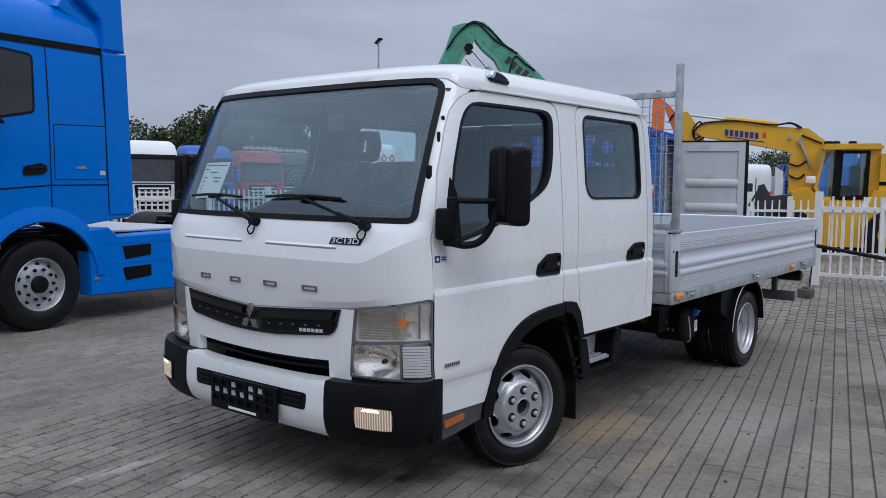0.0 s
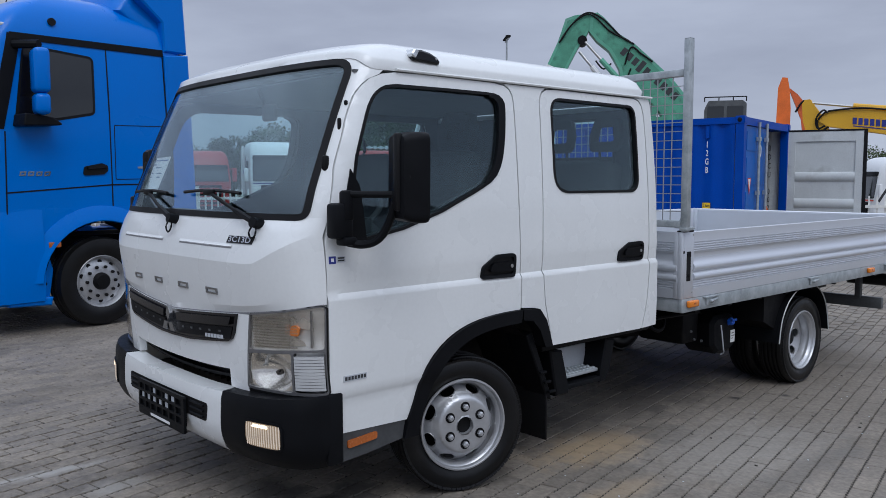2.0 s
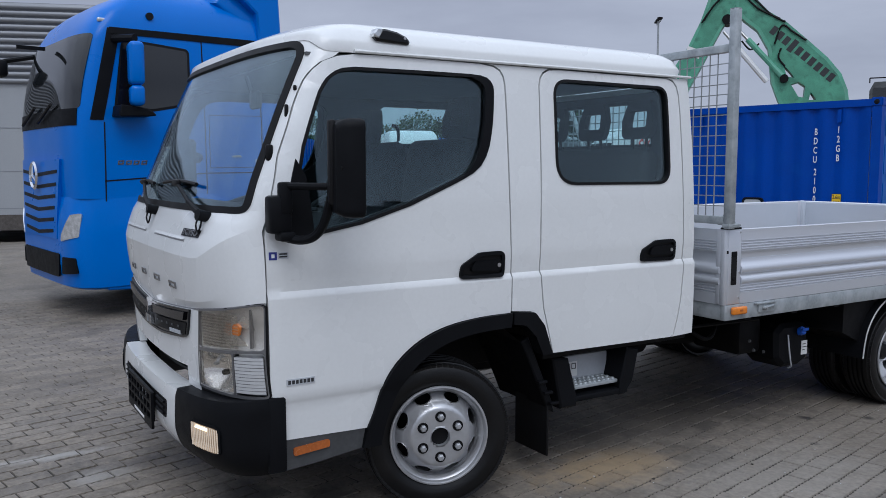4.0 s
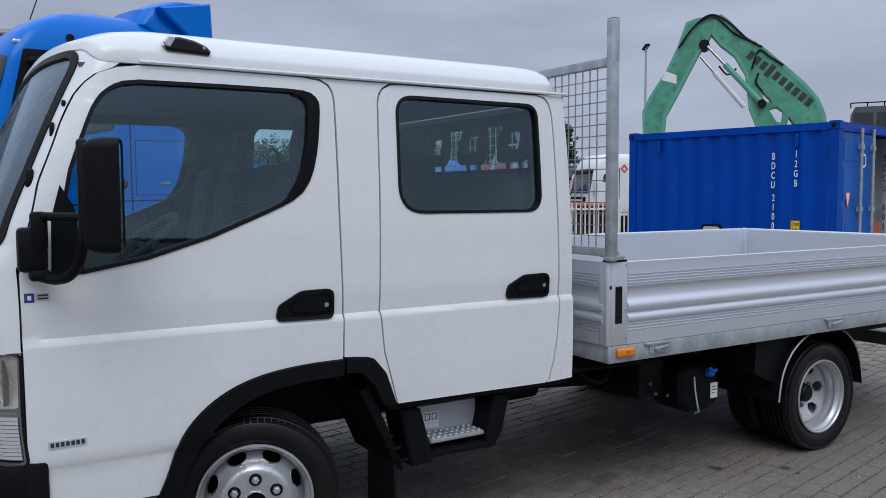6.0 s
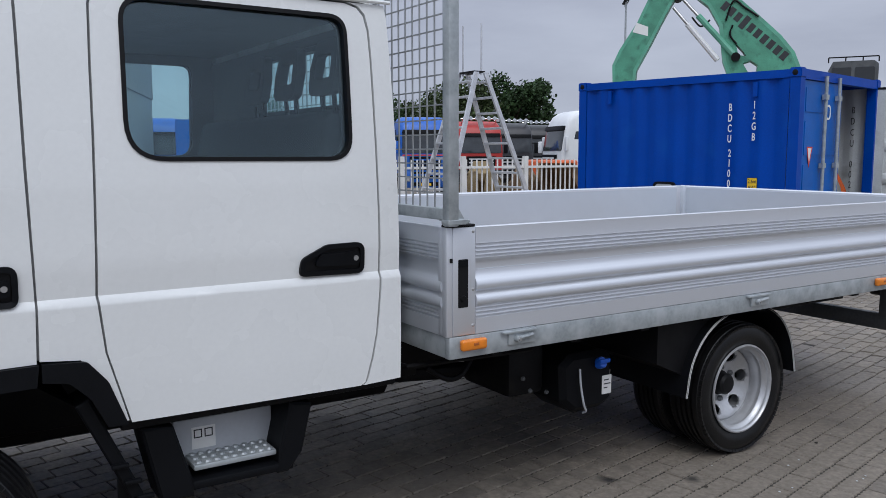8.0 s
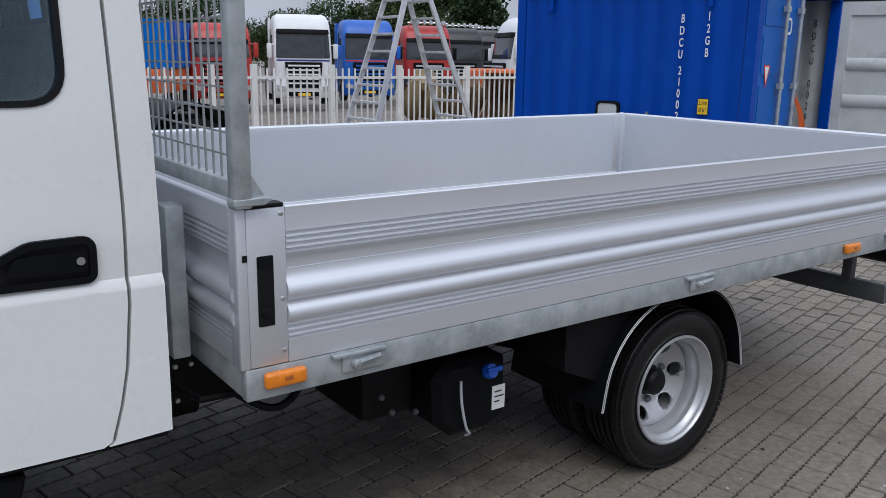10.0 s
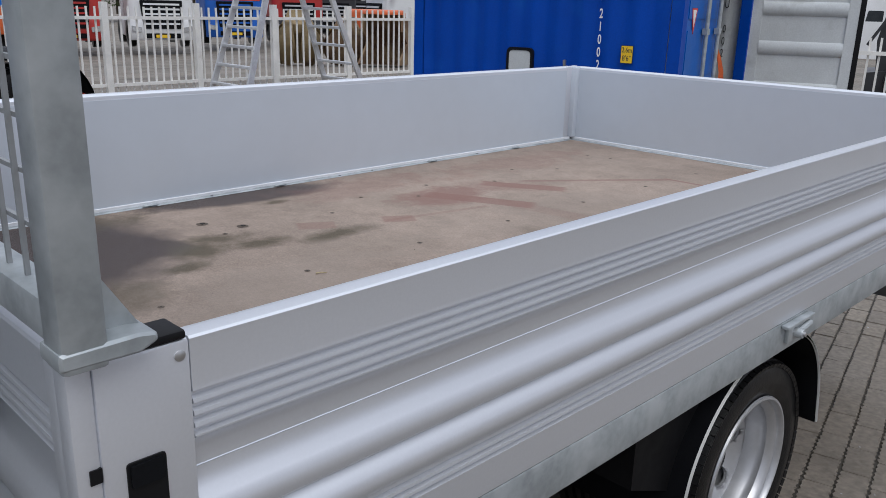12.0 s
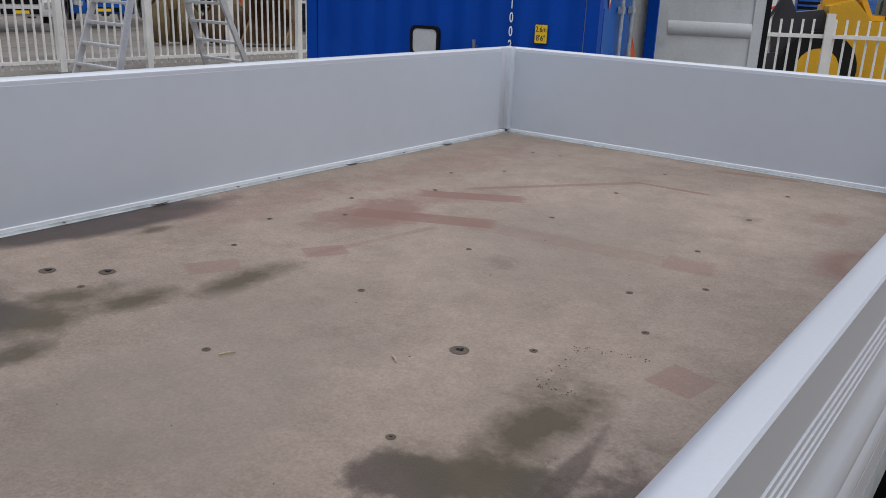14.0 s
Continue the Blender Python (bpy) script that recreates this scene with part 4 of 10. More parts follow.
# back wall with its window
BW = [(-0.93, 0.64), (0.93, 0.64), (0.97, 1.15), (0.905, 1.92), (-0.905, 1.92), (-0.97, 1.15)]
BWIN = rounded([(-0.24, 1.598), (0.76, 1.598), (0.74, 1.858), (-0.24, 1.858)], 0.03, 4)
back_at = lambda x, z, o: (x, 1.492 - 0.07 * max(0, z - 1.2) + o, z)
back_wall = part("back_wall", plate(bmesh.new(), BW, back_at, -0.03, 0.0, [BWIN], 0), M["white"], truck, "white back wall of the cab")
part("back_lining", plate(bmesh.new(), shrink(BW, 0.03), back_at, -0.042, -0.034, [shrink(BWIN, 0.005)], 0), M["inside"], back_wall, "dark cab lining")
part("window_seal", plate(bmesh.new(), shrink(BWIN, -0.006), back_at, -0.034, 0.006, [shrink(BWIN, 0.022)], 0), M["seal"], back_wall)
bp = part("pane", plate(bmesh.new(), shrink(BWIN, 0.01), back_at, -0.016, -0.012, step=0), M["glass"], back_wall)
bp.visible_shadow = False
# floor pan, fire wall and dash
bm = bmesh.new()
box(bm, (0, 0.46, 0.86), (1.86, 2.02, 0.04))
part("cab_floor", bm, M["chassis"], truck)
bm = bmesh.new()
loft(bm, [[(x, y, z) for y, z in ((-0.84, 1.31), (-0.70, 1.335), (-0.52, 1.32), (-0.44, 1.26), (-0.46, 1.05), (-0.55, 0.9), (-0.8, 0.88))] for x in (-0.90, 0.90)], closed=True, cap=True)
part("dashboard", bm, M["inside"], truck, "dark grey dashboard")
bm = bmesh.new()
ring = [Vector((0.46 + 0.20 * math.cos(a), -0.33 + 0.20 * math.sin(a) * 0.75, 1.30 + 0.20 * math.sin(a) * 0.55)) for a in (2 * math.pi * k / 28 for k in range(29))]
tube(bm, ring, 0.014, 8, cap=False)
tube(bm, [(0.27, -0.33, 1.30), (0.65, -0.33, 1.30)], 0.014)
tube(bm, [(0.46, -0.33, 1.30), (0.46, -0.55, 1.05)], 0.03)
part("steering_wheel", bm, M["inside"], truck, "black steering wheel")


def seat(x, y, w, head=True, z0=0.90):
    bm = bmesh.new()
    box(bm, (x, y, z0 + 0.13), (w, 0.46, 0.18), bevel=0.05, seg=3)
    base = part("seat_cushion", bm, M["fabric"], truck, "dark grey fabric seat")
    bm = bmesh.new()
    box(bm, (0, 0, 0.30), (w, 0.13, 0.58), Matrix.Translation((x, y + 0.22, z0 + 0.15)) @ pose(0, 0, 0, -10), bevel=0.05, seg=3)
    part("seat_back", bm, M["fabric"], truck, "dark grey fabric seat back")


def headrest(x, y, z, w=0.25, h=0.20, deep=0.035, hw=0.05):
    shape = rounded([(-w / 2 * 0.9, -h / 2), (w / 2 * 0.9, -h / 2), (w / 2, 0.0), (w / 2 * 0.72, h / 2), (-w / 2 * 0.72, h / 2), (-w / 2, 0.0)], 0.045, 5)
    hole = rounded([(-hw, -0.040), (hw, -0.040), (hw * 0.9, 0.045), (-hw * 0.9, 0.045)], 0.015, 3)
    bm = bmesh.new()
    plate(bm, shape, lambda u, v, o: (x + u, y + o + 0.15 * v, z + v), -deep, deep, [hole], 0)
    bmesh.ops.bevel(bm, geom=[e for e in bm.edges if len(e.link_faces) == 2 and e.calc_face_angle(0) > 1.2], offset=deep * 0.4, segments=2, affect="EDGES")
    hr = part("headrest", bm, M["fabric"], truck, "black headrest with an open middle")
    for dx in (-0.05, 0.05):
        bm = bmesh.new()
        tube(bm, [(x + dx, y, z - h / 2 + 0.01), (x + dx, y + 0.01, z - h / 2 - 0.12)], 0.009, 6)
        part("rod", bm, M["seal"], hr)


seat(0.46, -0.02, 0.52)
seat(-0.18, -0.02, 0.44)
seat(-0.62, -0.02, 0.40)
seat(0.0, 1.06, 1.62, z0=0.86)
headrest(0.46, 0.41, 1.74)
headrest(-0.62, 0.41, 1.74)
for hx in (0.735, 0.385, 0.035):
    headrest(hx, 1.345, 1.745, 0.225, 0.20, 0.018, 0.068)
bm = bmesh.new()
tube(bm, curve_pts([(-0.90, 0.705, 1.77), (-0.885, 0.735, 1.755), (-0.88, 0.745, 1.70), (-0.885, 0.735, 1.65), (-0.90, 0.70, 1.63)], 4), 0.011, 8)
part("grab_handle", bm, M["seal"], truck, "black grab handle on the door post")
# interior mirror and papers behind the screen
bm = bmesh.new()
box(bm, (0.10, -0.52, 1.815), (0.115, 0.03, 0.085), bevel=0.014)
tube(bm, [(0.05, -0.52, 1.85), (0.035, -0.54, 1.93)], 0.010, 6)
part("inner_mirror", bm, M["inside_light"], truck, "grey interior mirror")
pp = lambda x, z, o: on_front(x, z, o - 0.035)
sheet_ = part("price_sheet", plate(bmesh.new(), [(-0.745, 1.418), (-0.475, 1.430), (-0.47, 1.622), (-0.75, 1.618)], pp, -0.002, 0.0, step=0.04), M["paper"], truck, "white printed sheet behind the windscreen")
for zz, x0, wd in ((1.600, -0.735, 0.25), (1.578, -0.735, 0.05), (1.562, -0.66, 0.10), (1.532, -0.72, 0.05), (1.532, -0.60, 0.09), (1.512, -0.72, 0.04), (1.512, -0.58, 0.06), (1.49, -0.71, 0.02), (1.47, -0.71, 0.02), (1.435, -0.735, 0.10)):
    part("print_bar", plate(bmesh.new(), [(x0, zz), (x0 + wd, zz), (x0 + wd, zz + 0.006), (x0, zz + 0.006)], pp, 0.0005, 0.0012, step=0.05), M["ink"] if zz < 1.6 else M["sticker_blue"], sheet_)

# wipers
for px_, pz_, bx0, bx1, bz0 in ((0.0, 1.302, -0.66, -0.17, 1.418), (0.715, 1.306, 0.03, 0.535, 1.424)):
    bm = bmesh.new()
    hub = nose(px_, pz_, 0.03)
    mid = on_front((bx0 + bx1) / 2, bz0, 0.022)
    tube(bm, [nose(px_, pz_, -0.01), nose(px_, pz_, 0.045)], 0.022, 12)
    tube(bm, [hub, hub.lerp(mid, 0.35) + Vector((0, -0.012, 0.004))], 0.013, 8)
    tube(bm, [hub.lerp(mid, 0.33) + Vector((0, -0.012, 0.004)), mid], 0.008, 8)
    loop = [hub + Vector((0.0, -0.01, -0.01)), hub + Vector((-0.03, -0.012, -0.04)), hub + Vector((-0.015, -0.01, -0.065)), hub + Vector((0.012, -0.008, -0.05)), hub + Vector((0.01, 0, -0.02))]
    tube(bm, curve_pts(loop, 4), 0.004, 6)
    wiper = part("wiper", bm, M["plastic"], truck, "black windscreen wiper")
    bm = bmesh.new()
    tube(bm, [on_front(bx0 + (bx1 - bx0) * k / 10, bz0 + 0.010 * math.sin(k / 10 * math.pi), 0.016) for k in range(11)], 0.008, 6)
    box(bm, tuple(mid), (0.09, 0.022, 0.028), bevel=0.008)
    part("blade", bm, M["seal"], wiper, "thin black wiper blade")

# bumper
B_W = [(0.32, 0.955), (0.36, 0.985), (0.45, 1.0), (0.60, 1.0), (0.645, 0.985)]
B_YC = [(0.32, -0.99), (0.36, -1.03), (0.45, -1.055), (0.57, -1.05), (0.645, -1.015)]


def bump_at(x, z, o):
    w, yc, ys = _hermite(B_W, z), _hermite(B_YC, z), -0.74
    q = min(0.9995, abs(x) / w)
    y = ys - (ys - yc) * (1 - q**3.4) ** (1 / 3.4)
    n = Vector((0.9 * x**3, -1, 0)).normalized()
    return Vector((x, y, z)) + n * o


def bumper_piece(a0, a1, z0, z1, steps=16):
    bm = bmesh.new()
    rows = []
    for j in range(11):
        f = j / 10
        row = []
        for k in range(steps + 1):
            a = a0 + (a1 - a0) * k / steps
            zt = z1(a) if callable(z1) else z1
            z = z0 + (zt - z0) * f
            w, yc, ys = _hermite(B_W, z), _hermite(B_YC, z), -0.74
            row.append((w * (1 if a > 0 else -1) * abs(math.sin(a)) ** (2 / 3.4), ys - (ys - yc) * max(0, math.cos(a)) ** (2 / 3.4), z))
        rows.append(row)
    first = [(x * 0.96, y + 0.07, z) for x, y, z in rows[0]]
    last = [(x * 0.96, y + 0.09, z) for x, y, z in rows[-1]]
    loft(bm, [first, *rows, last])
    return bm


AM = math.asin(0.545 ** (3.4 / 2))
part("bumper", bumper_piece(-AM, AM, 0.325, lambda a: 0.585 + 0.012 * (a / AM) ** 2, 24), M["white"], truck, "white middle of the front bumper")
bumper_ends = []
for s in (1, -1):
    lo, hi = (AM + 0.004, math.pi / 2) if s > 0 else (-math.pi / 2, -AM - 0.004)
    be = part("bumper_end", bumper_piece(lo, hi, 0.318, lambda a: 0.600 + 0.028 * (abs(a) - AM) / (math.pi / 2 - AM), 18), M["plastic"], truck, "black plastic bumper corner")
    bm = bmesh.new()
    box(bm, (s * 0.985, -0.765, 0.48), (0.03, 0.075, 0.30), bevel=0.012)
    part("bumper_return", bm, M["plastic"], be)
    fl = rounded([(s * 0.722, 0.408), (s * 0.900, 0.408), (s * 0.900, 0.513), (s * 0.716, 0.513)], 0.030, 5)
    lamp = part("fog_lamp", plate(bmesh.new(), shrink(fl, -0.007), bump_at, -0.01, 0.006, [shrink(fl, 0.002)], 0.05), M["plastic"], be, "lit fog lamp")
    part("lens", plate(bmesh.new(), fl, bump_at, -0.01, 0.003, step=0.05), M["fog"], lamp, "warm glowing ribbed lens")
    for k in range(15):
        x0 = s * (0.728 + 0.0115 * k)
        part("rib", plate(bmesh.new(), [(x0, 0.415), (x0 + 0.004, 0.415), (x0 + 0.004, 0.507), (x0, 0.507)], bump_at, 0.002, 0.007, step=0), M["fog_rib"], lamp)
    part("bulb", plate(bmesh.new(), rounded([(s * 0.805 - 0.050, 0.492), (s * 0.805 + 0.040, 0.492), (s * 0.805 + 0.030, 0.505), (s * 0.805 - 0.035, 0.505)], 0.006, 4), bump_at, 0.002, 0.0078, step=0), M["fog_hot"], lamp)
# recess with the empty plate holder
part("plate_recess", plate(bmesh.new(), rounded([(-0.43, 0.445), (0.43, 0.445), (0.44, 0.525), (-0.44, 0.525)], 0.02, 4), bump_at, -0.01, 0.002, step=0.06), M["chassis"], truck, "dark slot in the bumper")
for sg in (1, -1):
    for k in range(3):
        p0, p1 = bump_at(sg * 0.29, 0.462 + 0.024 * k, 0.006), bump_at(sg * 0.41, 0.462 + 0.024 * k, 0.006)
        bm = bmesh.new()
        tube(bm, [p0, p1], 0.006, 6)
        part("slot_bar", bm, M["plastic"], truck)
holder_at = lambda x, z, o: Vector((x, -1.066 - o, z))
cells = []
PALE = []
for i in range(7):
    for j in range(3):
        x0, z0 = -0.245 + 0.0705 * i, 0.392 + 0.041 * j
        cells.append([(x0, z0), (x0 + 0.058, z0), (x0 + 0.058, z0 + 0.030), (x0, z0 + 0.030)])
for k in (1, 4, 7, 8, 10, 13, 14, 17):
    c0, c1, c2, c3 = cells[k]
    part_pale = [(c0[0] + 0.006, c0[1]), (c0[0] + 0.040, c0[1]), (c2[0] - 0.022, c2[1] - 0.004), (c0[0] + 0.006, c2[1] - 0.004)]
    PALE.append(part_pale)
holder = part("plate_holder", plate(bmesh.new(), rounded([(-0.262, 0.352), (0.262, 0.352), (0.262, 0.522), (-0.262, 0.522)], 0.01, 3), holder_at, 0.0, 0.012, cells, 0), M["plastic"], truck, "empty black number plate holder")
part("maker_bar", plate(bmesh.new(), [(-0.11, 0.364), (0.11, 0.364), (0.11, 0.376), (-0.11, 0.376)], holder_at, 0.012, 0.0135, step=0), M["text_white"], holder)
part("holder_back", plate(bmesh.new(), [(-0.255, 0.385), (0.255, 0.385), (0.255, 0.515), (-0.255, 0.515)], holder_at, -0.006, 0.001, step=0), M["plastic"], holder)
for pale in PALE:
    part("lattice_gap", plate(bmesh.new(), pale, holder_at, 0.001, 0.003, step=0), M["label_grey"], holder)

# headlamps: mirrored bowls in a housing behind a ribbed clear lens
def bowl(xc, zc, a, b, deep):
    def put(x, z, o):
        q = min(1.0, ((abs(x) - xc) / a) ** 2 + ((z - zc) / b) ** 2)
        return on_front(x, z, o - 0.006 - deep * (1 - q))
    return put


for s in (1, -1):
    top = [(0.662, 0.787), (0.985, 0.812), (0.986, 0.984), (0.86, 0.957), (0.675, 0.931)]
    low = [(0.643, 0.630), (0.882, 0.632), (0.884, 0.791), (0.657, 0.772)]
    rib = [(0.891, 0.632), (0.985, 0.632), (0.9855, 0.803), (0.892, 0.795)]
    shell = [(0.634, 0.620), (0.987, 0.622), (0.988, 0.990), (0.86, 0.963), (0.668, 0.937)]
    fa = on_front
    mir = lambda poly: [(s * a, b) for a, b in poly]
    head = part("headlamp", plate(bmesh.new(), mir(rounded(shell, 0.015, 3)), fa, -0.085, -0.080, step=0.04), M["lens_edge"], truck, "clear headlamp with an orange indicator")
    edge = mir(rounded(shell, 0.015, 3))
    bm = bmesh.new()
    loft(bm, [[fa(x, z, o) for x, z in edge + edge[:1]] for o in (-0.082, 0.003)])
    part("housing", bm, M["lens_edge"], head)
    part("frame", plate(bmesh.new(), edge, fa, -0.004, 0.007, [mir(rounded(q, 0.010, 3)) for q in (top, low, rib)], 0.04), M["lens_edge"], head, "grey lamp frame")
    part("upper_reflector", plate(bmesh.new(), mir(shrink(top, -0.003)), bowl(0.84, 0.872, 0.19, 0.11, 0.030), -0.002, 0.0, step=0.02), M["lens_satin"], head, "silvered upper reflector")
    part("low_reflector", plate(bmesh.new(), mir(shrink(low, -0.003)), bowl(0.765, 0.705, 0.125, 0.080, 0.062), -0.002, 0.0, step=0.015), M["lens_bright"], head, "mirrored lower reflector")
    part("side_reflector", plate(bmesh.new(), mir(shrink(rib, -0.003)), fa, -0.030, -0.026, step=0.03), M["lens_body"], head)
    for q in (top, low):
        lens = part("lens", plate(bmesh.new(), mir(rounded(shrink(q, -0.002), 0.010, 3)), fa, 0.001, 0.004, step=0.03), M["lens_clear"], head, "clear lens")
        lens.visible_shadow = False
    for k in range(24):
        x0 = 0.688 + 0.0080 * k
        z1 = 0.922 + 0.15 * (x0 - 0.688)
        rb = part("lens_rib", plate(bmesh.new(), mir([(x0, 0.797 + 0.075 * (x0 - 0.688)), (x0 + 0.0042, 0.797 + 0.075 * (x0 - 0.688)), (x0 + 0.0042, z1), (x0, z1)]), fa, -0.004, 0.0015, step=0), M["lens_ribbed"], head)
        rb.visible_shadow = False
    for k in range(11):
        z0 = 0.800 + 0.0118 * k
        rb = part("lens_rib", plate(bmesh.new(), mir([(0.676, z0), (0.905, z0 + 0.012), (0.905, z0 + 0.0175), (0.676, z0 + 0.0055)]), fa, -0.008, -0.0045, step=0.05), M["lens_ribbed"], head)
        rb.visible_shadow = False
    for facet in ([(0.888, 0.905), (0.945, 0.955), (0.962, 0.885), (0.915, 0.892)], [(0.850, 0.815), (0.885, 0.858), (0.925, 0.838), (0.935, 0.822)], [(0.855, 0.935), (0.886, 0.940), (0.895, 0.905), (0.872, 0.898)]):
        part("mirror_facet", plate(bmesh.new(), mir(facet), fa, -0.0235, -0.0205, step=0.03), M["lens_bright"], head, "bright mirrored facet")
    part("indicator", plate(bmesh.new(), mir(rounded([(0.868, 0.862), (0.905, 0.858), (0.912, 0.892), (0.890, 0.908), (0.872, 0.896)], 0.010, 3)), fa, -0.022, -0.014, step=0.02), M["amber"], head, "orange indicator bulb")
    part("side_rib", plate(bmesh.new(), mir([(0.952, 0.818), (0.958, 0.818), (0.958, 0.968), (0.952, 0.966)]), fa, -0.02, -0.001, step=0.03), M["lens_edge"], head)
    c = fa(s * 0.80, 0.700, -0.030)
    part("bulb", lathe(bmesh.new(), [(0.0, 0.016), (0.009, 0.014), (0.012, 0.006), (0.012, -0.01)], Matrix.Translation(c) @ pose(0, 0, 0, 0, 0, -90 + s * 12), 18), M["chassis"], head, "dark bulb hood")
    c = fa(s * 0.70, 0.715, -0.046)
    part("park_bulb", lathe(bmesh.new(), [(0.0, 0.014), (0.006, 0.012), (0.008, 0.0), (0.008, -0.01)], Matrix.Translation(c) @ pose(0, 0, 0, 0, 0, -90 + s * 12), 12), M["lens"], head)
    for k in range(11):
        z0 = 0.642 + 0.0128 * k
        part("lens_rib", plate(bmesh.new(), mir([(0.894, z0), (0.983, z0 + 0.002), (0.983, z0 + 0.0130), (0.894, z0 + 0.0110)]), fa, -0.012, 0.006, step=0.04), M["lens_rib"], head)
    ring_ = shrink(rounded(shell, 0.015, 3), -0.003)
    part("lamp_joint", plate(bmesh.new(), mir(ring_), fa, -0.02, 0.0012, [edge], 0.05), M["seal"], head, "dark joint round the lamp")
    part("corner_joint", plate(bmesh.new(), [(-0.7970, 0.62), (-0.7935, 0.62), (-0.7935, 0.98), (-0.7970, 0.98)], on_side(s), -0.01, 0.0015, step=0.05), M["seal"], truck, "dark joint before the door")
    part("lamp_gap", plate(bmesh.new(), mir([(0.61, 0.603), (0.984, 0.603), (0.986, 0.619), (0.634, 0.617)]), fa, -0.01, 0.002, step=0.05), M["chassis"], truck)

# mirrors
for s in (1, -1):
    bm = bmesh.new()
    box(bm, (s * 1.030, -0.757, 1.325), (0.075, 0.085, 0.14), bevel=0.014)
    box(bm, (s * 1.050, -0.738, 1.385), (0.045, 0.05, 0.12), bevel=0.012)
    arm = part("mirror_arm", bm, M["plastic"], truck, "black mirror bracket")
    bm = bmesh.new()
    tube(bm, [(s * 1.055, -0.735, 1.43), (s * 1.20, -0.60, 1.428)], 0.014, 10)
    tube(bm, curve_pts([(s * 1.045, -0.745, 1.243), (s * 1.09, -0.70, 1.232), (s * 1.135, -0.665, 1.245), (s * 1.17, -0.64, 1.29), (s * 1.205, -0.625, 1.38), (s * 1.225, -0.625, 1.46), (s * 1.228, -0.622, 1.60)], 6), 0.017, 10)
    box(bm, (s * 1.05, -0.74, 1.245), (0.07, 0.06, 0.035), bevel=0.01)
    part("tube_arm", bm, M["plastic"], arm)
    bm = bmesh.new()
    mm = Matrix.Translation((s * 1.225, -0.565, 1.495)) @ pose(0, 0, 0, 0, 0, s * -14)
    outl = rounded([(-0.095, -0.172), (0.095, -0.178), (0.10, 0.172), (-0.085, 0.178)], 0.035, 5)
    sc = lambda f, y: [tuple(mm @ Vector((a * f, y, b * (1 - (1 - f) * 0.5)))) for a, b in outl]
    loft(bm, [sc(0.55, -0.062), sc(0.80, -0.055), sc(0.95, -0.03), sc(1.0, 0.0), sc(1.0, 0.034), sc(0.97, 0.045), sc(0.92, 0.047), sc(0.89, 0.041)], closed=True, cap=True)
    head = part("mirror_head", bm, M["plastic"], truck, "black door mirror")
    bm = bmesh.new()
    prism(bm, [(a * 0.84, b * 0.90) for a, b in outl], "y", 0.0415, 0.0435)
    bm.transform(mm)
    part("mirror_glass", bm, M["chrome"], head)
    bm = bmesh.new()
    box(bm, (0.03, -0.062, 0.02), (0.04, 0.03, 0.30), mm, bevel=0.012)
    lathe(bm, [(0, 0.006), (0.008, 0.006), (0.009, -0.004)], mm @ Matrix.Translation((0.082, -0.035, 0.0)) @ pose(0, 0, 0, 0, 0, -70), 10)
    part("clamp", bm, M["seal"], head)

# roof marker lamp, stickers
bm = bmesh.new()
small = lambda poly: [(-0.235 + 0.70 * (y + 0.235), 2.020 + 0.74 * (z - 2.010)) for y, z in poly]
prism(bm, small(rounded([(-0.335, 1.982), (-0.125, 1.972), (-0.115, 1.990), (-0.140, 2.014), (-0.20, 2.036), (-0.27, 2.047), (-0.328, 2.044), (-0.354, 2.014)], [0.02, 0.008, 0.012, 0.03, 0.04, 0.04, 0.02, 0.02], 4)), "x", 0.888, 0.950, 0.008)
marker = part("roof_marker", bm, M["gloss_black"], truck, "black marker lamp on the roof edge")
bm = bmesh.new()
prism(bm, small(rounded([(-0.351, 2.004), (-0.322, 1.992), (-0.296, 2.030), (-0.300, 2.049), (-0.330, 2.048), (-0.357, 2.018)], 0.010, 3)), "x", 0.885, 0.9535, 0.005)
part("lens", bm, M["lens"], marker, "clear front lens")
bm = lathe(bmesh.new(), [(0.0, 0.002), (0.005, 0.002), (0.006, 0.0)], Matrix.Translation((0.950, -0.178, 2.015)), 10)
part("screw", bm, M["steel"], marker)
part("sticker", plate(bmesh.new(), [(-0.781, 1.152), (-0.752, 1.152), (-0.752, 1.182), (-0.781, 1.182)], on_side(1), 0.0, 0.001, step=0), M["sticker_blue"], truck, "small blue sticker")
part("sticker", plate(bmesh.new(), [(-0.749, 1.156), (-0.708, 1.156), (-0.708, 1.18), (-0.749, 1.18)], on_side(1), 0.0, 0.001, step=0), M["label_grey"], truck)
for zz in (1.171, 1.161):
    part("sticker", plate(bmesh.new(), [(-0.744, zz), (-0.714, zz), (-0.712, zz + 0.006), (-0.742, zz + 0.006)], on_side(1), 0.001, 0.0016, step=0), M["text_dark"], truck)
part("sticker", plate(bmesh.new(), [(-0.772, 1.160), (-0.761, 1.160), (-0.761, 1.174), (-0.772, 1.174)], on_side(1), 0.001, 0.0016, step=0), M["text_white"], truck)
mark = part("name_bar", plate(bmesh.new(), [(-0.728, 0.668), (-0.612, 0.668), (-0.612, 0.693), (-0.728, 0.693)], on_side(1), 0.0, 0.003, step=0.05), M["label_grey"], truck, "grey name badge")
for k in range(7):
    y0 = -0.722 + 0.0155 * k
    part("bar", plate(bmesh.new(), [(y0, 0.673), (y0 + 0.011, 0.673), (y0 + 0.011, 0.688), (y0, 0.688)], on_side(1), 0.003, 0.004, step=0), M["text_dark"], mark)


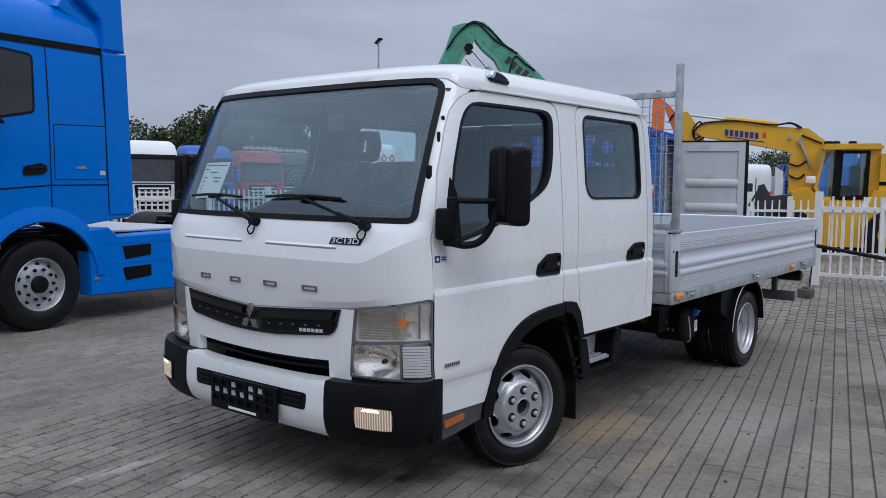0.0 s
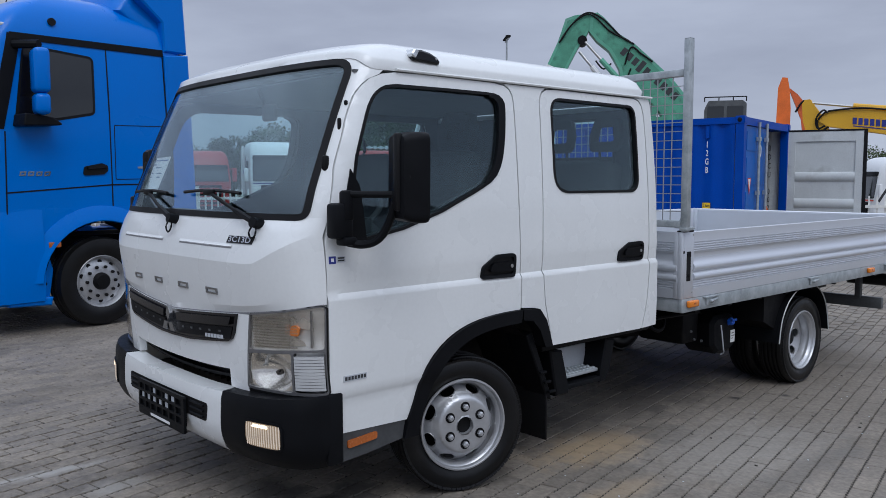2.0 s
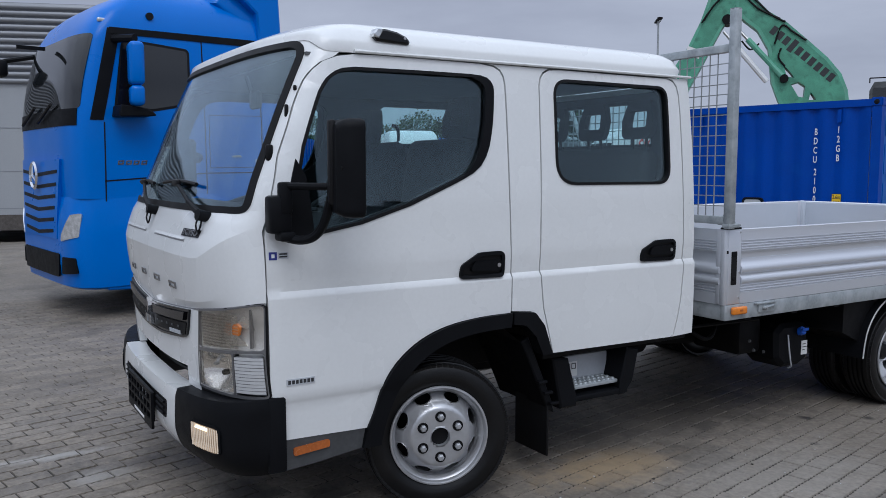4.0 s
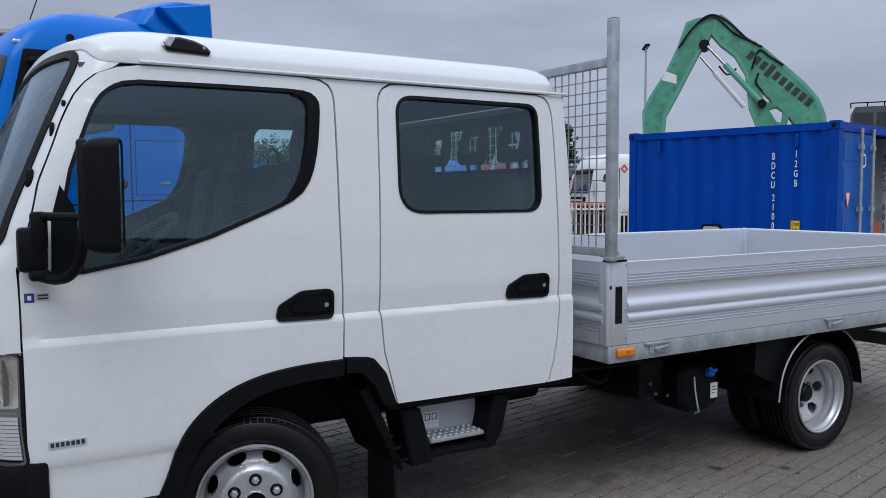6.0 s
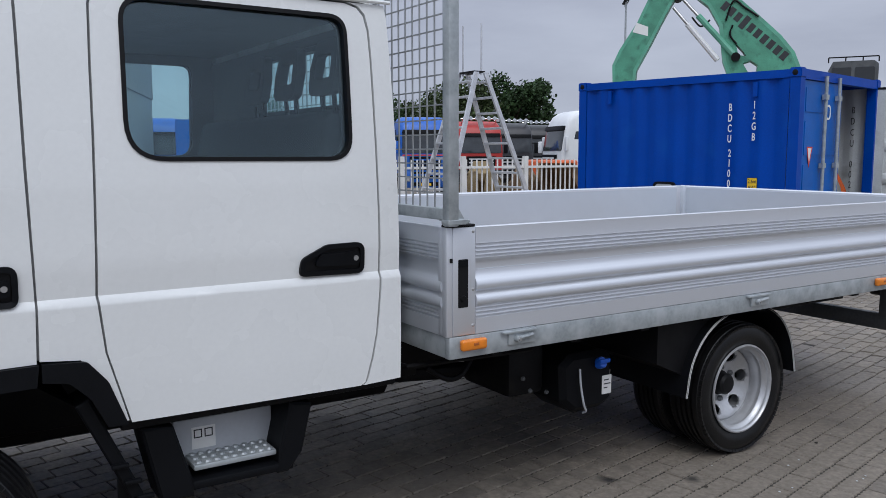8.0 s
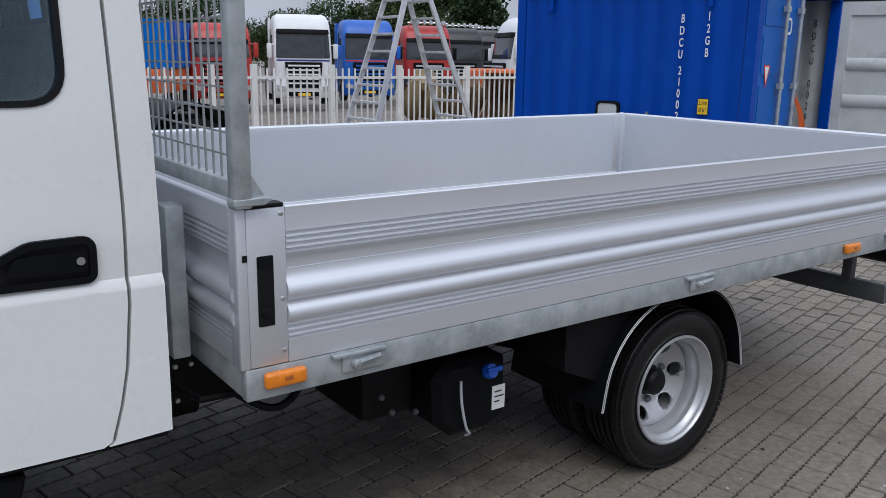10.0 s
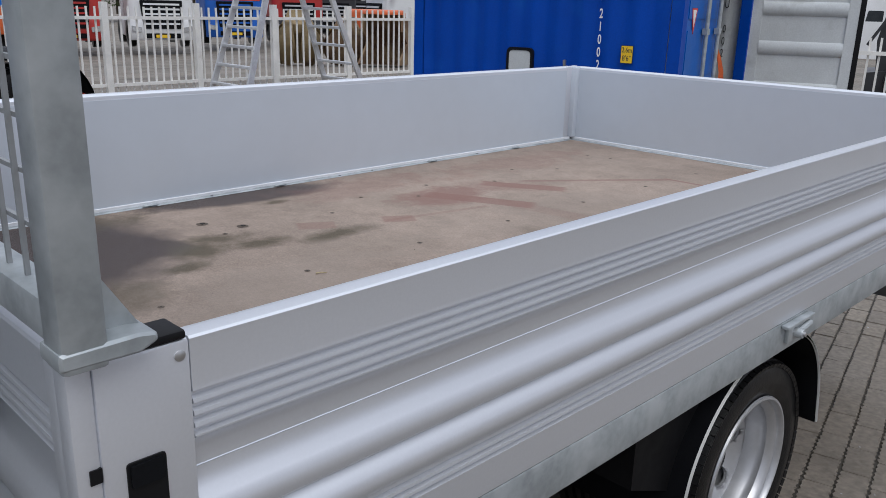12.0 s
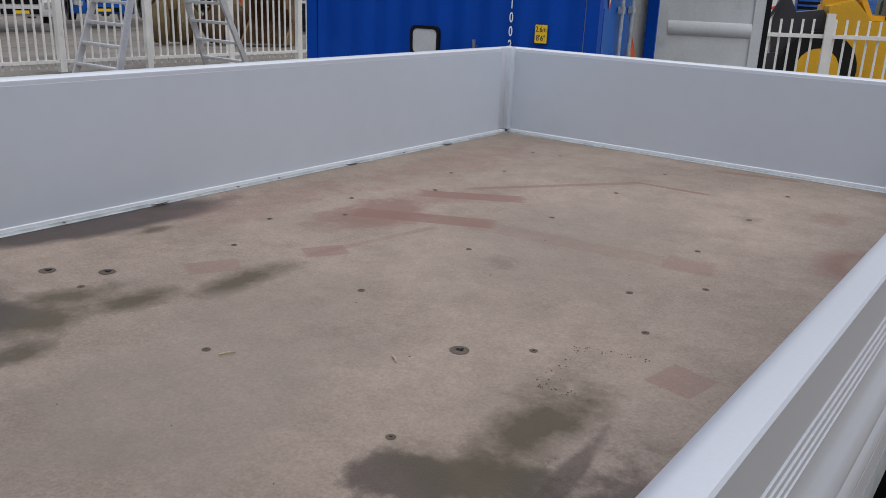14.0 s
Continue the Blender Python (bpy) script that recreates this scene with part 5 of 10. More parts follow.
# the far half of the cab is slightly narrower
for ob in truck.children_recursive:
    for v in ob.data.vertices:
        if v.co.x < 0:
            v.co.x *= 0.94


# ---- wheels ----
def tyre_bm(r, w, rim):
    bm = bmesh.new()
    h = w / 2
    g = 0.010
    prof = [(rim, -h * 0.78), (rim + 0.012, -h * 0.88), (r - 0.075, -h), (r - 0.045, -h * 0.995), (r - 0.018, -h * 0.93), (r - 0.003, -h * 0.80)]
    for k in range(4):
        c = -h * 0.48 + h * 0.32 * k
        prof += [(r, c - 0.008), (r - g, c - 0.006), (r - g, c + 0.006), (r, c + 0.008)]
    prof += [(r - 0.003, h * 0.80), (r - 0.018, h * 0.93), (r - 0.045, h * 0.995), (r - 0.06, h * 1.01), (r - 0.075, h), (rim + 0.030, h * 0.93), (rim + 0.012, h * 0.88), (rim, h * 0.78)]
    lathe(bm, prof, seg=72)
    return bm


REAR_DISC = -0.050


def disc_bm(kind, rim):
    """The wheel disc with vent holes; x points outwards."""
    bm = bmesh.new()
    if kind == "front":
        prof = [(0.0, 0.112), (0.124, 0.112), (0.134, 0.106), (0.140, 0.094), (0.146, 0.084), (0.156, 0.074), (0.172, 0.052), (0.186, 0.030), (0.196, 0.004)]

        def dish(u, v, o):
            return (o + _hermite(prof, math.hypot(u, v)), u, v)

        vents = []
        for k in range(8):
            a = math.pi / 4 * k + 0.39
            vents.append([(math.cos(a) * (0.1675 + 0.0165 * math.cos(b)) - math.sin(a) * 0.036 * math.sin(b), math.sin(a) * (0.1675 + 0.0165 * math.cos(b)) + math.cos(a) * 0.036 * math.sin(b)) for b in (2 * math.pi * q / 20 for q in range(20))])
        plate(bm, circle(0.193, 72), dish, -0.006, 0.0, [circle(0.040, 30)] + vents, 0.012)
        lathe(bm, [(0.0405, 0.113), (0.0405, 0.05)], seg=30)
    else:
        def deep_dish(u, v, o):
            q = math.hypot(u, v)
            return (o + REAR_DISC + (0.0 if q < 0.098 else 0.045 * min(1.0, (q - 0.098) / 0.07)), u, v)

        holes = []
        for k in range(6):
            a = math.pi / 3 * k + 0.18
            holes.append([(math.cos(a) * (0.133 + 0.024 * math.cos(b)) - math.sin(a) * 0.031 * math.sin(b), math.sin(a) * (0.133 + 0.024 * math.cos(b)) + math.cos(a) * 0.031 * math.sin(b)) for b in (2 * math.pi * q / 20 for q in range(20))])
        plate(bm, circle(0.178, 60), deep_dish, -0.008, 0.0, [circle(0.05, 30)] + holes, 0.014)
        lathe(bm, [(0.178, REAR_DISC + 0.045), (0.184, REAR_DISC + 0.038), (0.189, REAR_DISC + 0.01)], seg=60)
    return bm


def wheel(name, x, y, z, s, kind, r=0.323, w=0.205, rim=0.205, steer=0.0):
    hub = Matrix.Translation((x, y, z)) @ pose(0, 0, 0, 0, 0, steer) @ Matrix.Diagonal((s, 1, 1, 1))
    bm = tyre_bm(r, w, rim)
    bm.transform(hub)
    ty = part(name, bm, M["rubber"], truck, "black road tyre", smooth=40)
    h = w / 2
    bm = bmesh.new()
    for sg in (-1, 1):
        for k in range(76):
            box(bm, (0, 0, 0), (0.030, 0.0225, 0.012), hub @ pose(0, 0, 0, 360 * k / 76) @ Matrix.Translation((sg * h * 0.82, 0, r - 0.0125)) @ pose(0, 0, 0, 0, sg * 16, 0))
    tagged(part("tread", bm, M["rubber"], ty), "shoulder lugs of the tread", kind="stuff")
    bm = lathe(bmesh.new(), [(0.178, -h * 0.9), (0.180, -0.02), (0.181, h * 0.22), (0.187, h * 0.34), (0.190, h * 0.52), (0.188, h * 0.58), (0.193, h * 0.70), (0.202, h * 0.80), (0.213, h * 0.86), (0.2195, h * 0.92), (0.2175, h * 0.98), (0.211, h * 0.99), (0.206, h * 0.93), (0.203, h * 0.80), (0.203, -h * 0.9)], hub, 72, closed=True)
    part("rim", bm, M["rim"], ty, "silver painted steel rim")
    bm = disc_bm(kind, rim)
    bm.transform(hub)
    disc = part("disc", bm, M["rim"], ty, "silver wheel disc with vent holes", recalc=False)
    for k in range(6):
        a = math.pi / 3 * k + 0.52
        off = 0.112 if kind == "front" else REAR_DISC
        mm = hub @ Matrix.Translation((off, (0.089 if kind == 'front' else 0.080) * math.cos(a), (0.089 if kind == 'front' else 0.080) * math.sin(a)))
        if kind == "front":
            bm = lathe(bmesh.new(), [(0.024, 0.0), (0.0235, 0.0025), (0.019, 0.001), (0.0, 0.0006)], mm, 16)
            part("nut_seat", bm, M["chassis"], ty)
        bm = lathe(bmesh.new(), [(0.0, 0.020), (0.009, 0.020), (0.0145, 0.014), (0.0145, 0.0)], mm, 6)
        part("nut", bm, M["dark_steel"] if kind == "rear" else M["rim"], ty, smooth=0)
    c0 = 0.088
    bm = lathe(bmesh.new(), [(0.0, c0), (0.042, c0), (0.0425, c0 - 0.03)] if kind == "front" else [(0.0, REAR_DISC + 0.060), (0.040, REAR_DISC + 0.056), (0.052, REAR_DISC + 0.044), (0.056, REAR_DISC + 0.006), (0.062, REAR_DISC + 0.004)], hub, 24)
    part("hub", bm, M["seal"], ty)
    bm = lathe(bmesh.new(), [(0.0, -0.06 if kind == "front" else -0.088), (0.182, -0.06 if kind == "front" else -0.088), (0.182, -0.10)], hub, 32)
    part("brake_drum", bm, M["chassis"], ty)
    return ty


for s in (1, -1):
    wheel("front_wheel", s * 0.875, 0.0, 0.343, s, "front", steer=-17.0)
    wheel("rear_wheel", s * 0.915, 3.40, 0.294, s, "rear", w=0.19)
    wheel("inner_rear_wheel", s * 0.675, 3.40, 0.294, s, "rear", w=0.19)

# ---- chassis and under-run parts ----
for s in (1, -1):
    bm = bmesh.new()
    box(bm, (s * 0.38, 2.35, 0.56), (0.06, 5.7, 0.17), bevel=0.008)
    part("chassis_rail", bm, M["chassis"], truck)
bm = bmesh.new()
for y in (-0.5, 0.9, 2.0, 2.9, 4.0, 5.0):
    box(bm, (0, y, 0.56), (0.72, 0.08, 0.12), bevel=0.006)
part("cross_members", bm, M["chassis"], truck)
for y in (0.0, 3.40):
    bm = bmesh.new()
    tube(bm, [(-0.80, y, 0.343), (0.80, y, 0.343)], 0.055 if y else 0.045, 12)
    if y:
        lathe(bm, [(0.05, -0.18), (0.15, -0.12), (0.17, 0), (0.15, 0.12), (0.05, 0.18)], Matrix.Translation((0, y, 0.343)), 20)
    part("axle", bm, M["chassis"], truck)
bm = bmesh.new()
box(bm, (0, 0.35, 0.62), (0.66, 1.3, 0.45), bevel=0.06)
part("engine", bm, M["chassis"], truck)
bm = bmesh.new()
tube(bm, [(0, 1.0, 0.50), (0, 3.2, 0.38)], 0.045, 10)
part("drive_shaft", bm, M["chassis"], truck)
bm = bmesh.new()
box(bm, (-0.62, 1.95, 0.47), (0.42, 0.62, 0.30), bevel=0.04)
part("fuel_tank", bm, M["chassis"], truck)
bm = bmesh.new()
tube(bm, curve_pts([(0.34, 1.0, 0.46), (0.34, 1.6, 0.46), (0.40, 2.1, 0.44), (0.5, 2.6, 0.44), (0.2, 2.9, 0.42)], 6), 0.035, 10)
tube(bm, [(0.34, 1.25, 0.46), (0.34, 1.75, 0.46)], 0.085, 14)
part("exhaust", bm, M["chassis"], truck)
for s in (1, -1):
    # step and its black brackets
    bm = bmesh.new()
    box(bm, (s * 0.80, 0.90, 0.485), (0.03, 0.34, 0.15), bevel=0.006)
    step_ = part("step_back", bm, M["label_grey"], truck, "grey plate behind the step")
    bm = bmesh.new()
    box(bm, (s * 0.865, 0.905, 0.430), (0.12, 0.28, 0.020), bevel=0.006)
    for i in range(9):
        for j in range(3):
            lathe(bm, [(0.0, 0.006), (0.009, 0.006), (0.012, 0.0)], Matrix.Translation((s * (0.825 + 0.040 * j), 0.785 + 0.030 * i, 0.440)) @ pose(0, 0, 0, 0, -90, 0), 8)
    part("step_tread", bm, M["galv"], truck, "punched metal step")
    bm = bmesh.new()
    prism(bm, [(0.60, 0.60), (0.70, 0.59), (0.755, 0.40), (0.755, 0.35), (0.655, 0.35)], "x", s * 0.79, s * 0.955, 0.008)
    prism(bm, [(1.09, 0.60), (1.17, 0.585), (1.13, 0.42), (1.08, 0.36), (1.04, 0.36), (1.05, 0.44)], "x", s * 0.79, s * 0.945, 0.008)
    box(bm, (s * 0.86, 0.90, 0.378), (0.16, 0.40, 0.03), bevel=0.008)
    part("step_bracket", bm, M["plastic"], truck, "black step bracket")
    bm = bmesh.new()
    box(bm, (s * 0.90, 1.02, 0.622), (0.10, 0.95, 0.04), bevel=0.008)
    part("cab_sill", bm, M["chassis"], truck)
part("warning_label", plate(bmesh.new(), [(0.79, 0.455), (0.87, 0.455), (0.87, 0.53), (0.79, 0.53)], lambda u, v, o: (0.816 + o, u, v), 0.0, 0.001, step=0), M["paper"], step_, "small printed label")
for k in range(2):
    part("bar", plate(bmesh.new(), [(0.797 + 0.036 * k, 0.492), (0.825 + 0.036 * k, 0.492), (0.825 + 0.036 * k, 0.522), (0.797 + 0.036 * k, 0.522)], lambda u, v, o: (0.8165 + o, u, v), 0.0005, 0.001, [[(0.801 + 0.036 * k, 0.496), (0.821 + 0.036 * k, 0.496), (0.821 + 0.036 * k, 0.518), (0.801 + 0.036 * k, 0.518)]], step=0), M["text_dark"], step_)

# additive tank with its blue cap
bm = bmesh.new()
prism(bm, rounded([(2.37, 0.36), (2.44, 0.30), (2.60, 0.30), (2.67, 0.33), (2.665, 0.545), (2.60, 0.565), (2.42, 0.565), (2.36, 0.52)], 0.03, 4), "x", 0.62, 0.865, 0.025)
tank = part("additive_tank", bm, M["plastic"], truck, "black additive tank with a blue cap")
bm = lathe(bmesh.new(), [(0.0, 0.036), (0.022, 0.036), (0.026, 0.030), (0.026, 0.010), (0.021, 0.008), (0.021, -0.02)], Matrix.Translation((0.862, 2.575, 0.505)) @ pose(0, 0, 0, 0, -25, 0), 20)
box(bm, (0.905, 2.575, 0.527), (0.012, 0.06, 0.018), bevel=0.004)
cap = part("cap", bm, M["cap_blue"], tank, "blue filler cap")
bm = bmesh.new()
tube(bm, curve_pts([(0.872, 2.46, 0.50), (0.885, 2.455, 0.43), (0.885, 2.475, 0.34), (0.872, 2.50, 0.305), (0.85, 2.50, 0.29)], 5), 0.0048, 8)
part("hose", bm, M["label_grey"], tank, "grey hose")
bm = bmesh.new()
box(bm, (0.867, 2.625, 0.405), (0.003, 0.055, 0.085))
tank_label = part("label", bm, M["paper"], tank, "small white label")
for k, wd in enumerate((0.030, 0.040, 0.022)):
    bm = bmesh.new()
    box(bm, (0.8690, 2.607 + wd / 2, 0.427 - 0.018 * k), (0.001, wd, 0.005))
    part("print_bar", bm, M["text_dark"], tank_label)
for y0, z0 in ((2.20, 0.48), (2.24, 0.42), (2.33, 0.40)):
    part("bolt", lathe(bmesh.new(), [(0.0, 0.009), (0.008, 0.009), (0.011, 0.0)], Matrix.Translation((0.80, y0, z0)), 10), M["dark_steel"], tank)
bm = bmesh.new()
box(bm, (0.60, 2.24, 0.50), (0.36, 0.20, 0.22), bevel=0.03)
tube(bm, curve_pts([(0.75, 1.75, 0.58), (0.78, 1.83, 0.53), (0.78, 1.90, 0.54), (0.74, 1.98, 0.60)], 5), 0.012, 8)
tube(bm, [(0.42, 1.55, 0.62), (0.82, 1.62, 0.62), (0.86, 2.2, 0.62)], 0.010, 6)
part("pipe_run", bm, M["chassis"], truck)

# rear mudguards
for s in (1, -1):
    arc = [(2.945, 0.33), (2.975, 0.48), (3.05, 0.595), (3.16, 0.672), (3.29, 0.708), (3.42, 0.712), (3.54, 0.68), (3.64, 0.61), (3.71, 0.50), (3.75, 0.34)]
    arc = [(p.x, p.y) for p in curve_pts([(a, b, 0) for a, b in arc], 4)]
    inn = [(3.40 + (a - 3.40) * 0.965, 0.33 + (b - 0.33) * 0.965) for a, b in arc]
    bm = bmesh.new()
    loft(bm, [[(s * x, y, z) for y, z in arc] + [(s * x, y, z) for y, z in reversed(inn)] for x in (0.56, 1.035, 1.045)], closed=True)
    guard = part("mudguard", bm, M["plastic"], truck, "black plastic rear mudguard with a pale edge")
    bm = bmesh.new()
    loft(bm, [[(s * x, y, z) for y, z in arc] + [(s * x, y, z) for y, z in reversed([(3.40 + (a - 3.40) * 0.982, 0.33 + (b - 0.33) * 0.982) for a, b in arc])] for x in (1.044, 1.049)], closed=True, cap=False)
    part("edge_strip", bm, M["paper"], guard, "pale edge strip")
    bm = bmesh.new()
    loft(bm, [[(s * x, y, z) for y, z in ((2.98, 0.42), (3.05, 0.585), (3.2, 0.665), (3.2, 0.70), (2.80, 0.70), (2.80, 0.50))] for x in (0.55, 1.0)], closed=True, cap=True)
    part("guard_filler", bm, M["chassis"], truck)

# ---- the bed ----
BX, BY0, BY1, BZ0, BZ1, FLOOR = 1.07, 1.64, 5.30, 0.778, 1.174, 0.762
def groove_run(z0, n, pitch=0.0142, deep=0.0065):
    """Small ridges one above the other: (offset, z)."""
    out = []
    for k in range(n):
        z = z0 + pitch * k
        out += [(0.0, z), (-deep, z + 0.0025), (-deep, z + 0.0065), (0.001, z + 0.0100)]
    return out


PROFILE = [(0.0, 0.778), (0.0, 0.836), *groove_run(0.836, 3), (0.0, 0.880),
           (0.006, 0.884), (0.0105, 0.893), (0.011, 0.904), (0.007, 0.915), (-0.002, 0.925), (-0.008, 0.931), (-0.008, 0.935), (0.001, 0.939), (0.008, 0.946), (0.0105, 0.956), (0.009, 0.967), (0.002, 0.979), (-0.007, 0.990), (-0.0125, 1.003),
           (-0.0135, 1.020), (-0.0135, 1.036), (-0.011, 1.047), (-0.004, 1.055), (0.0, 1.058), *groove_run(1.060, 4),
           (0.0, 1.118), (0.0, 1.1715), (-0.0025, 1.174), (-0.024, 1.174), (-0.033, 1.172), (-0.0385, 1.167), (-0.040, 1.158), (-0.040, 0.778)]


def board_bm(a, b, place):
    bm = bmesh.new()
    n = max(2, int(abs(b - a) / 0.5))
    loft(bm, [[place(a + (b - a) * k / n, o, z) for o, z in PROFILE] for k in range(n + 1)], closed=True, cap=True)
    return bm


for s in (1, -1):
    sb = part("side_board", board_bm(1.765, 5.185, lambda u, o, z: (s * (BX + o), u, z)), M["alu"], truck, "grey ribbed aluminium side board", smooth=30)
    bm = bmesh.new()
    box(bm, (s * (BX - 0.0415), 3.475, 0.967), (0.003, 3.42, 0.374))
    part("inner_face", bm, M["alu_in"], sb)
    bm = bmesh.new()
    tube(bm, [(s * (BX - 0.003), 1.77, 1.016), (s * (BX - 0.003), 5.18, 1.016)], 0.0011, 4)
    bm.transform(Matrix.Translation((s * -0.0105, 0, 0)))
    part("seam", bm, M["alu_in"], sb)
    for yy0, yy1, sgn in ((1.664, 1.765, 1), (5.185, 5.270, -1)):
        # end piece of the board with its catch
        bm = bmesh.new()
        box(bm, (s * (BX - 0.020), (yy0 + yy1) / 2, 0.976), (0.043, yy1 - yy0, 0.396), bevel=0.005)
        end = part("board_end", bm, M["alu"], truck, "grey aluminium end cap of the side board")
        yc = (yy0 + yy1) / 2 - 0.006 * sgn
        slot = rounded([(yc - 0.021, 0.882), (yc + 0.021, 0.882), (yc + 0.021, 1.058), (yc - 0.021, 1.058)], 0.004, 2)
        sx = lambda u, v, o: (s * (BX + 0.0015 + o), u, v)
        catch = part("catch", plate(bmesh.new(), slot, sx, -0.012, 0.002, step=0), M["seal"], end, "black recessed catch")
        part("catch_lid", plate(bmesh.new(), rounded([(yc - 0.018, 1.030), (yc + 0.018, 1.030), (yc + 0.018, 1.055), (yc - 0.018, 1.055)], 0.003, 2), sx, 0.001, 0.005, step=0), M["plastic"], end)
        bm = lathe(bmesh.new(), [(0.0, 0.006), (0.010, 0.006), (0.013, 0.0)], Matrix.Translation((s * (BX + 0.003), yc, 0.915)) @ Matrix.Diagonal((s, 1, 1, 1)), 14)
        part("catch_button", bm, M["chassis"], end)
        for zz in (0.812, 0.945, 1.157):
            bm = lathe(bmesh.new(), [(0.0, 0.0025), (0.0035, 0.0026), (0.0062, 0.001), (0.0062, 0.0)], Matrix.Translation((s * (BX + 0.0015), (yy1 if sgn > 0 else yy0) - 0.012 * sgn, zz)) @ Matrix.Diagonal((s, 1, 1, 1)), 12)
            part("rivet", bm, M["steel"], end)
        if sgn > 0:
            bm = bmesh.new()
            box(bm, (s * (BX - 0.02), (yy0 + yy1) / 2 - 0.01, 1.179), (0.046, yy1 - yy0 + 0.012, 0.010), bevel=0.003)
            part("cap", bm, M["seal"], end, "black plastic cap")
    # corner posts of the bed
    for yy in (1.652, 5.285):
        bm = bmesh.new()
        box(bm, (s * (BX - 0.016), yy, 0.976), (0.032, 0.026, 0.400), bevel=0.005)
        box(bm, (s * (BX - 0.045), yy, 0.976), (0.03, 0.022, 0.396), bevel=0.003)
        corner = part("corner_post", bm, M["alu"], truck, "aluminium corner post of the bed")
        if yy < 3:
            bm = bmesh.new()
            box(bm, (s * (BX - 0.016), yy, 1.1795), (0.036, 0.03, 0.008), bevel=0.003)
            part("cap", bm, M["seal"], corner)
        bm = bmesh.new()
        box(bm, (s * (BX + 0.0005), yy + 0.006, 1.056), (0.003, 0.012, 0.016))
        part("slot", bm, M["seal"], corner)
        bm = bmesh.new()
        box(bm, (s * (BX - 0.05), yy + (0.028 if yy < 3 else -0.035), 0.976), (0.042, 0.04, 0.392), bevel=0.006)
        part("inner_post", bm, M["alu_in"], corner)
front_board = part("front_board", board_bm(-1.035, 1.035, lambda u, o, z: (u, BY0 + 0.004 - o, z)), M["alu"], truck, "grey ribbed aluminium front board of the bed", smooth=30)
tail_board = part("tail_board", board_bm(-1.035, 1.035, lambda u, o, z: (u, BY1 + 0.010 + o, z)), M["alu"], truck, "grey ribbed aluminium tailgate", smooth=30)
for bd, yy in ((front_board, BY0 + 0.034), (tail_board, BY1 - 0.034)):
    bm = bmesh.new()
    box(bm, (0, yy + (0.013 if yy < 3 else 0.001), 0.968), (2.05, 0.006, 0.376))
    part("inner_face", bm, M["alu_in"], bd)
# floor and its edge strip


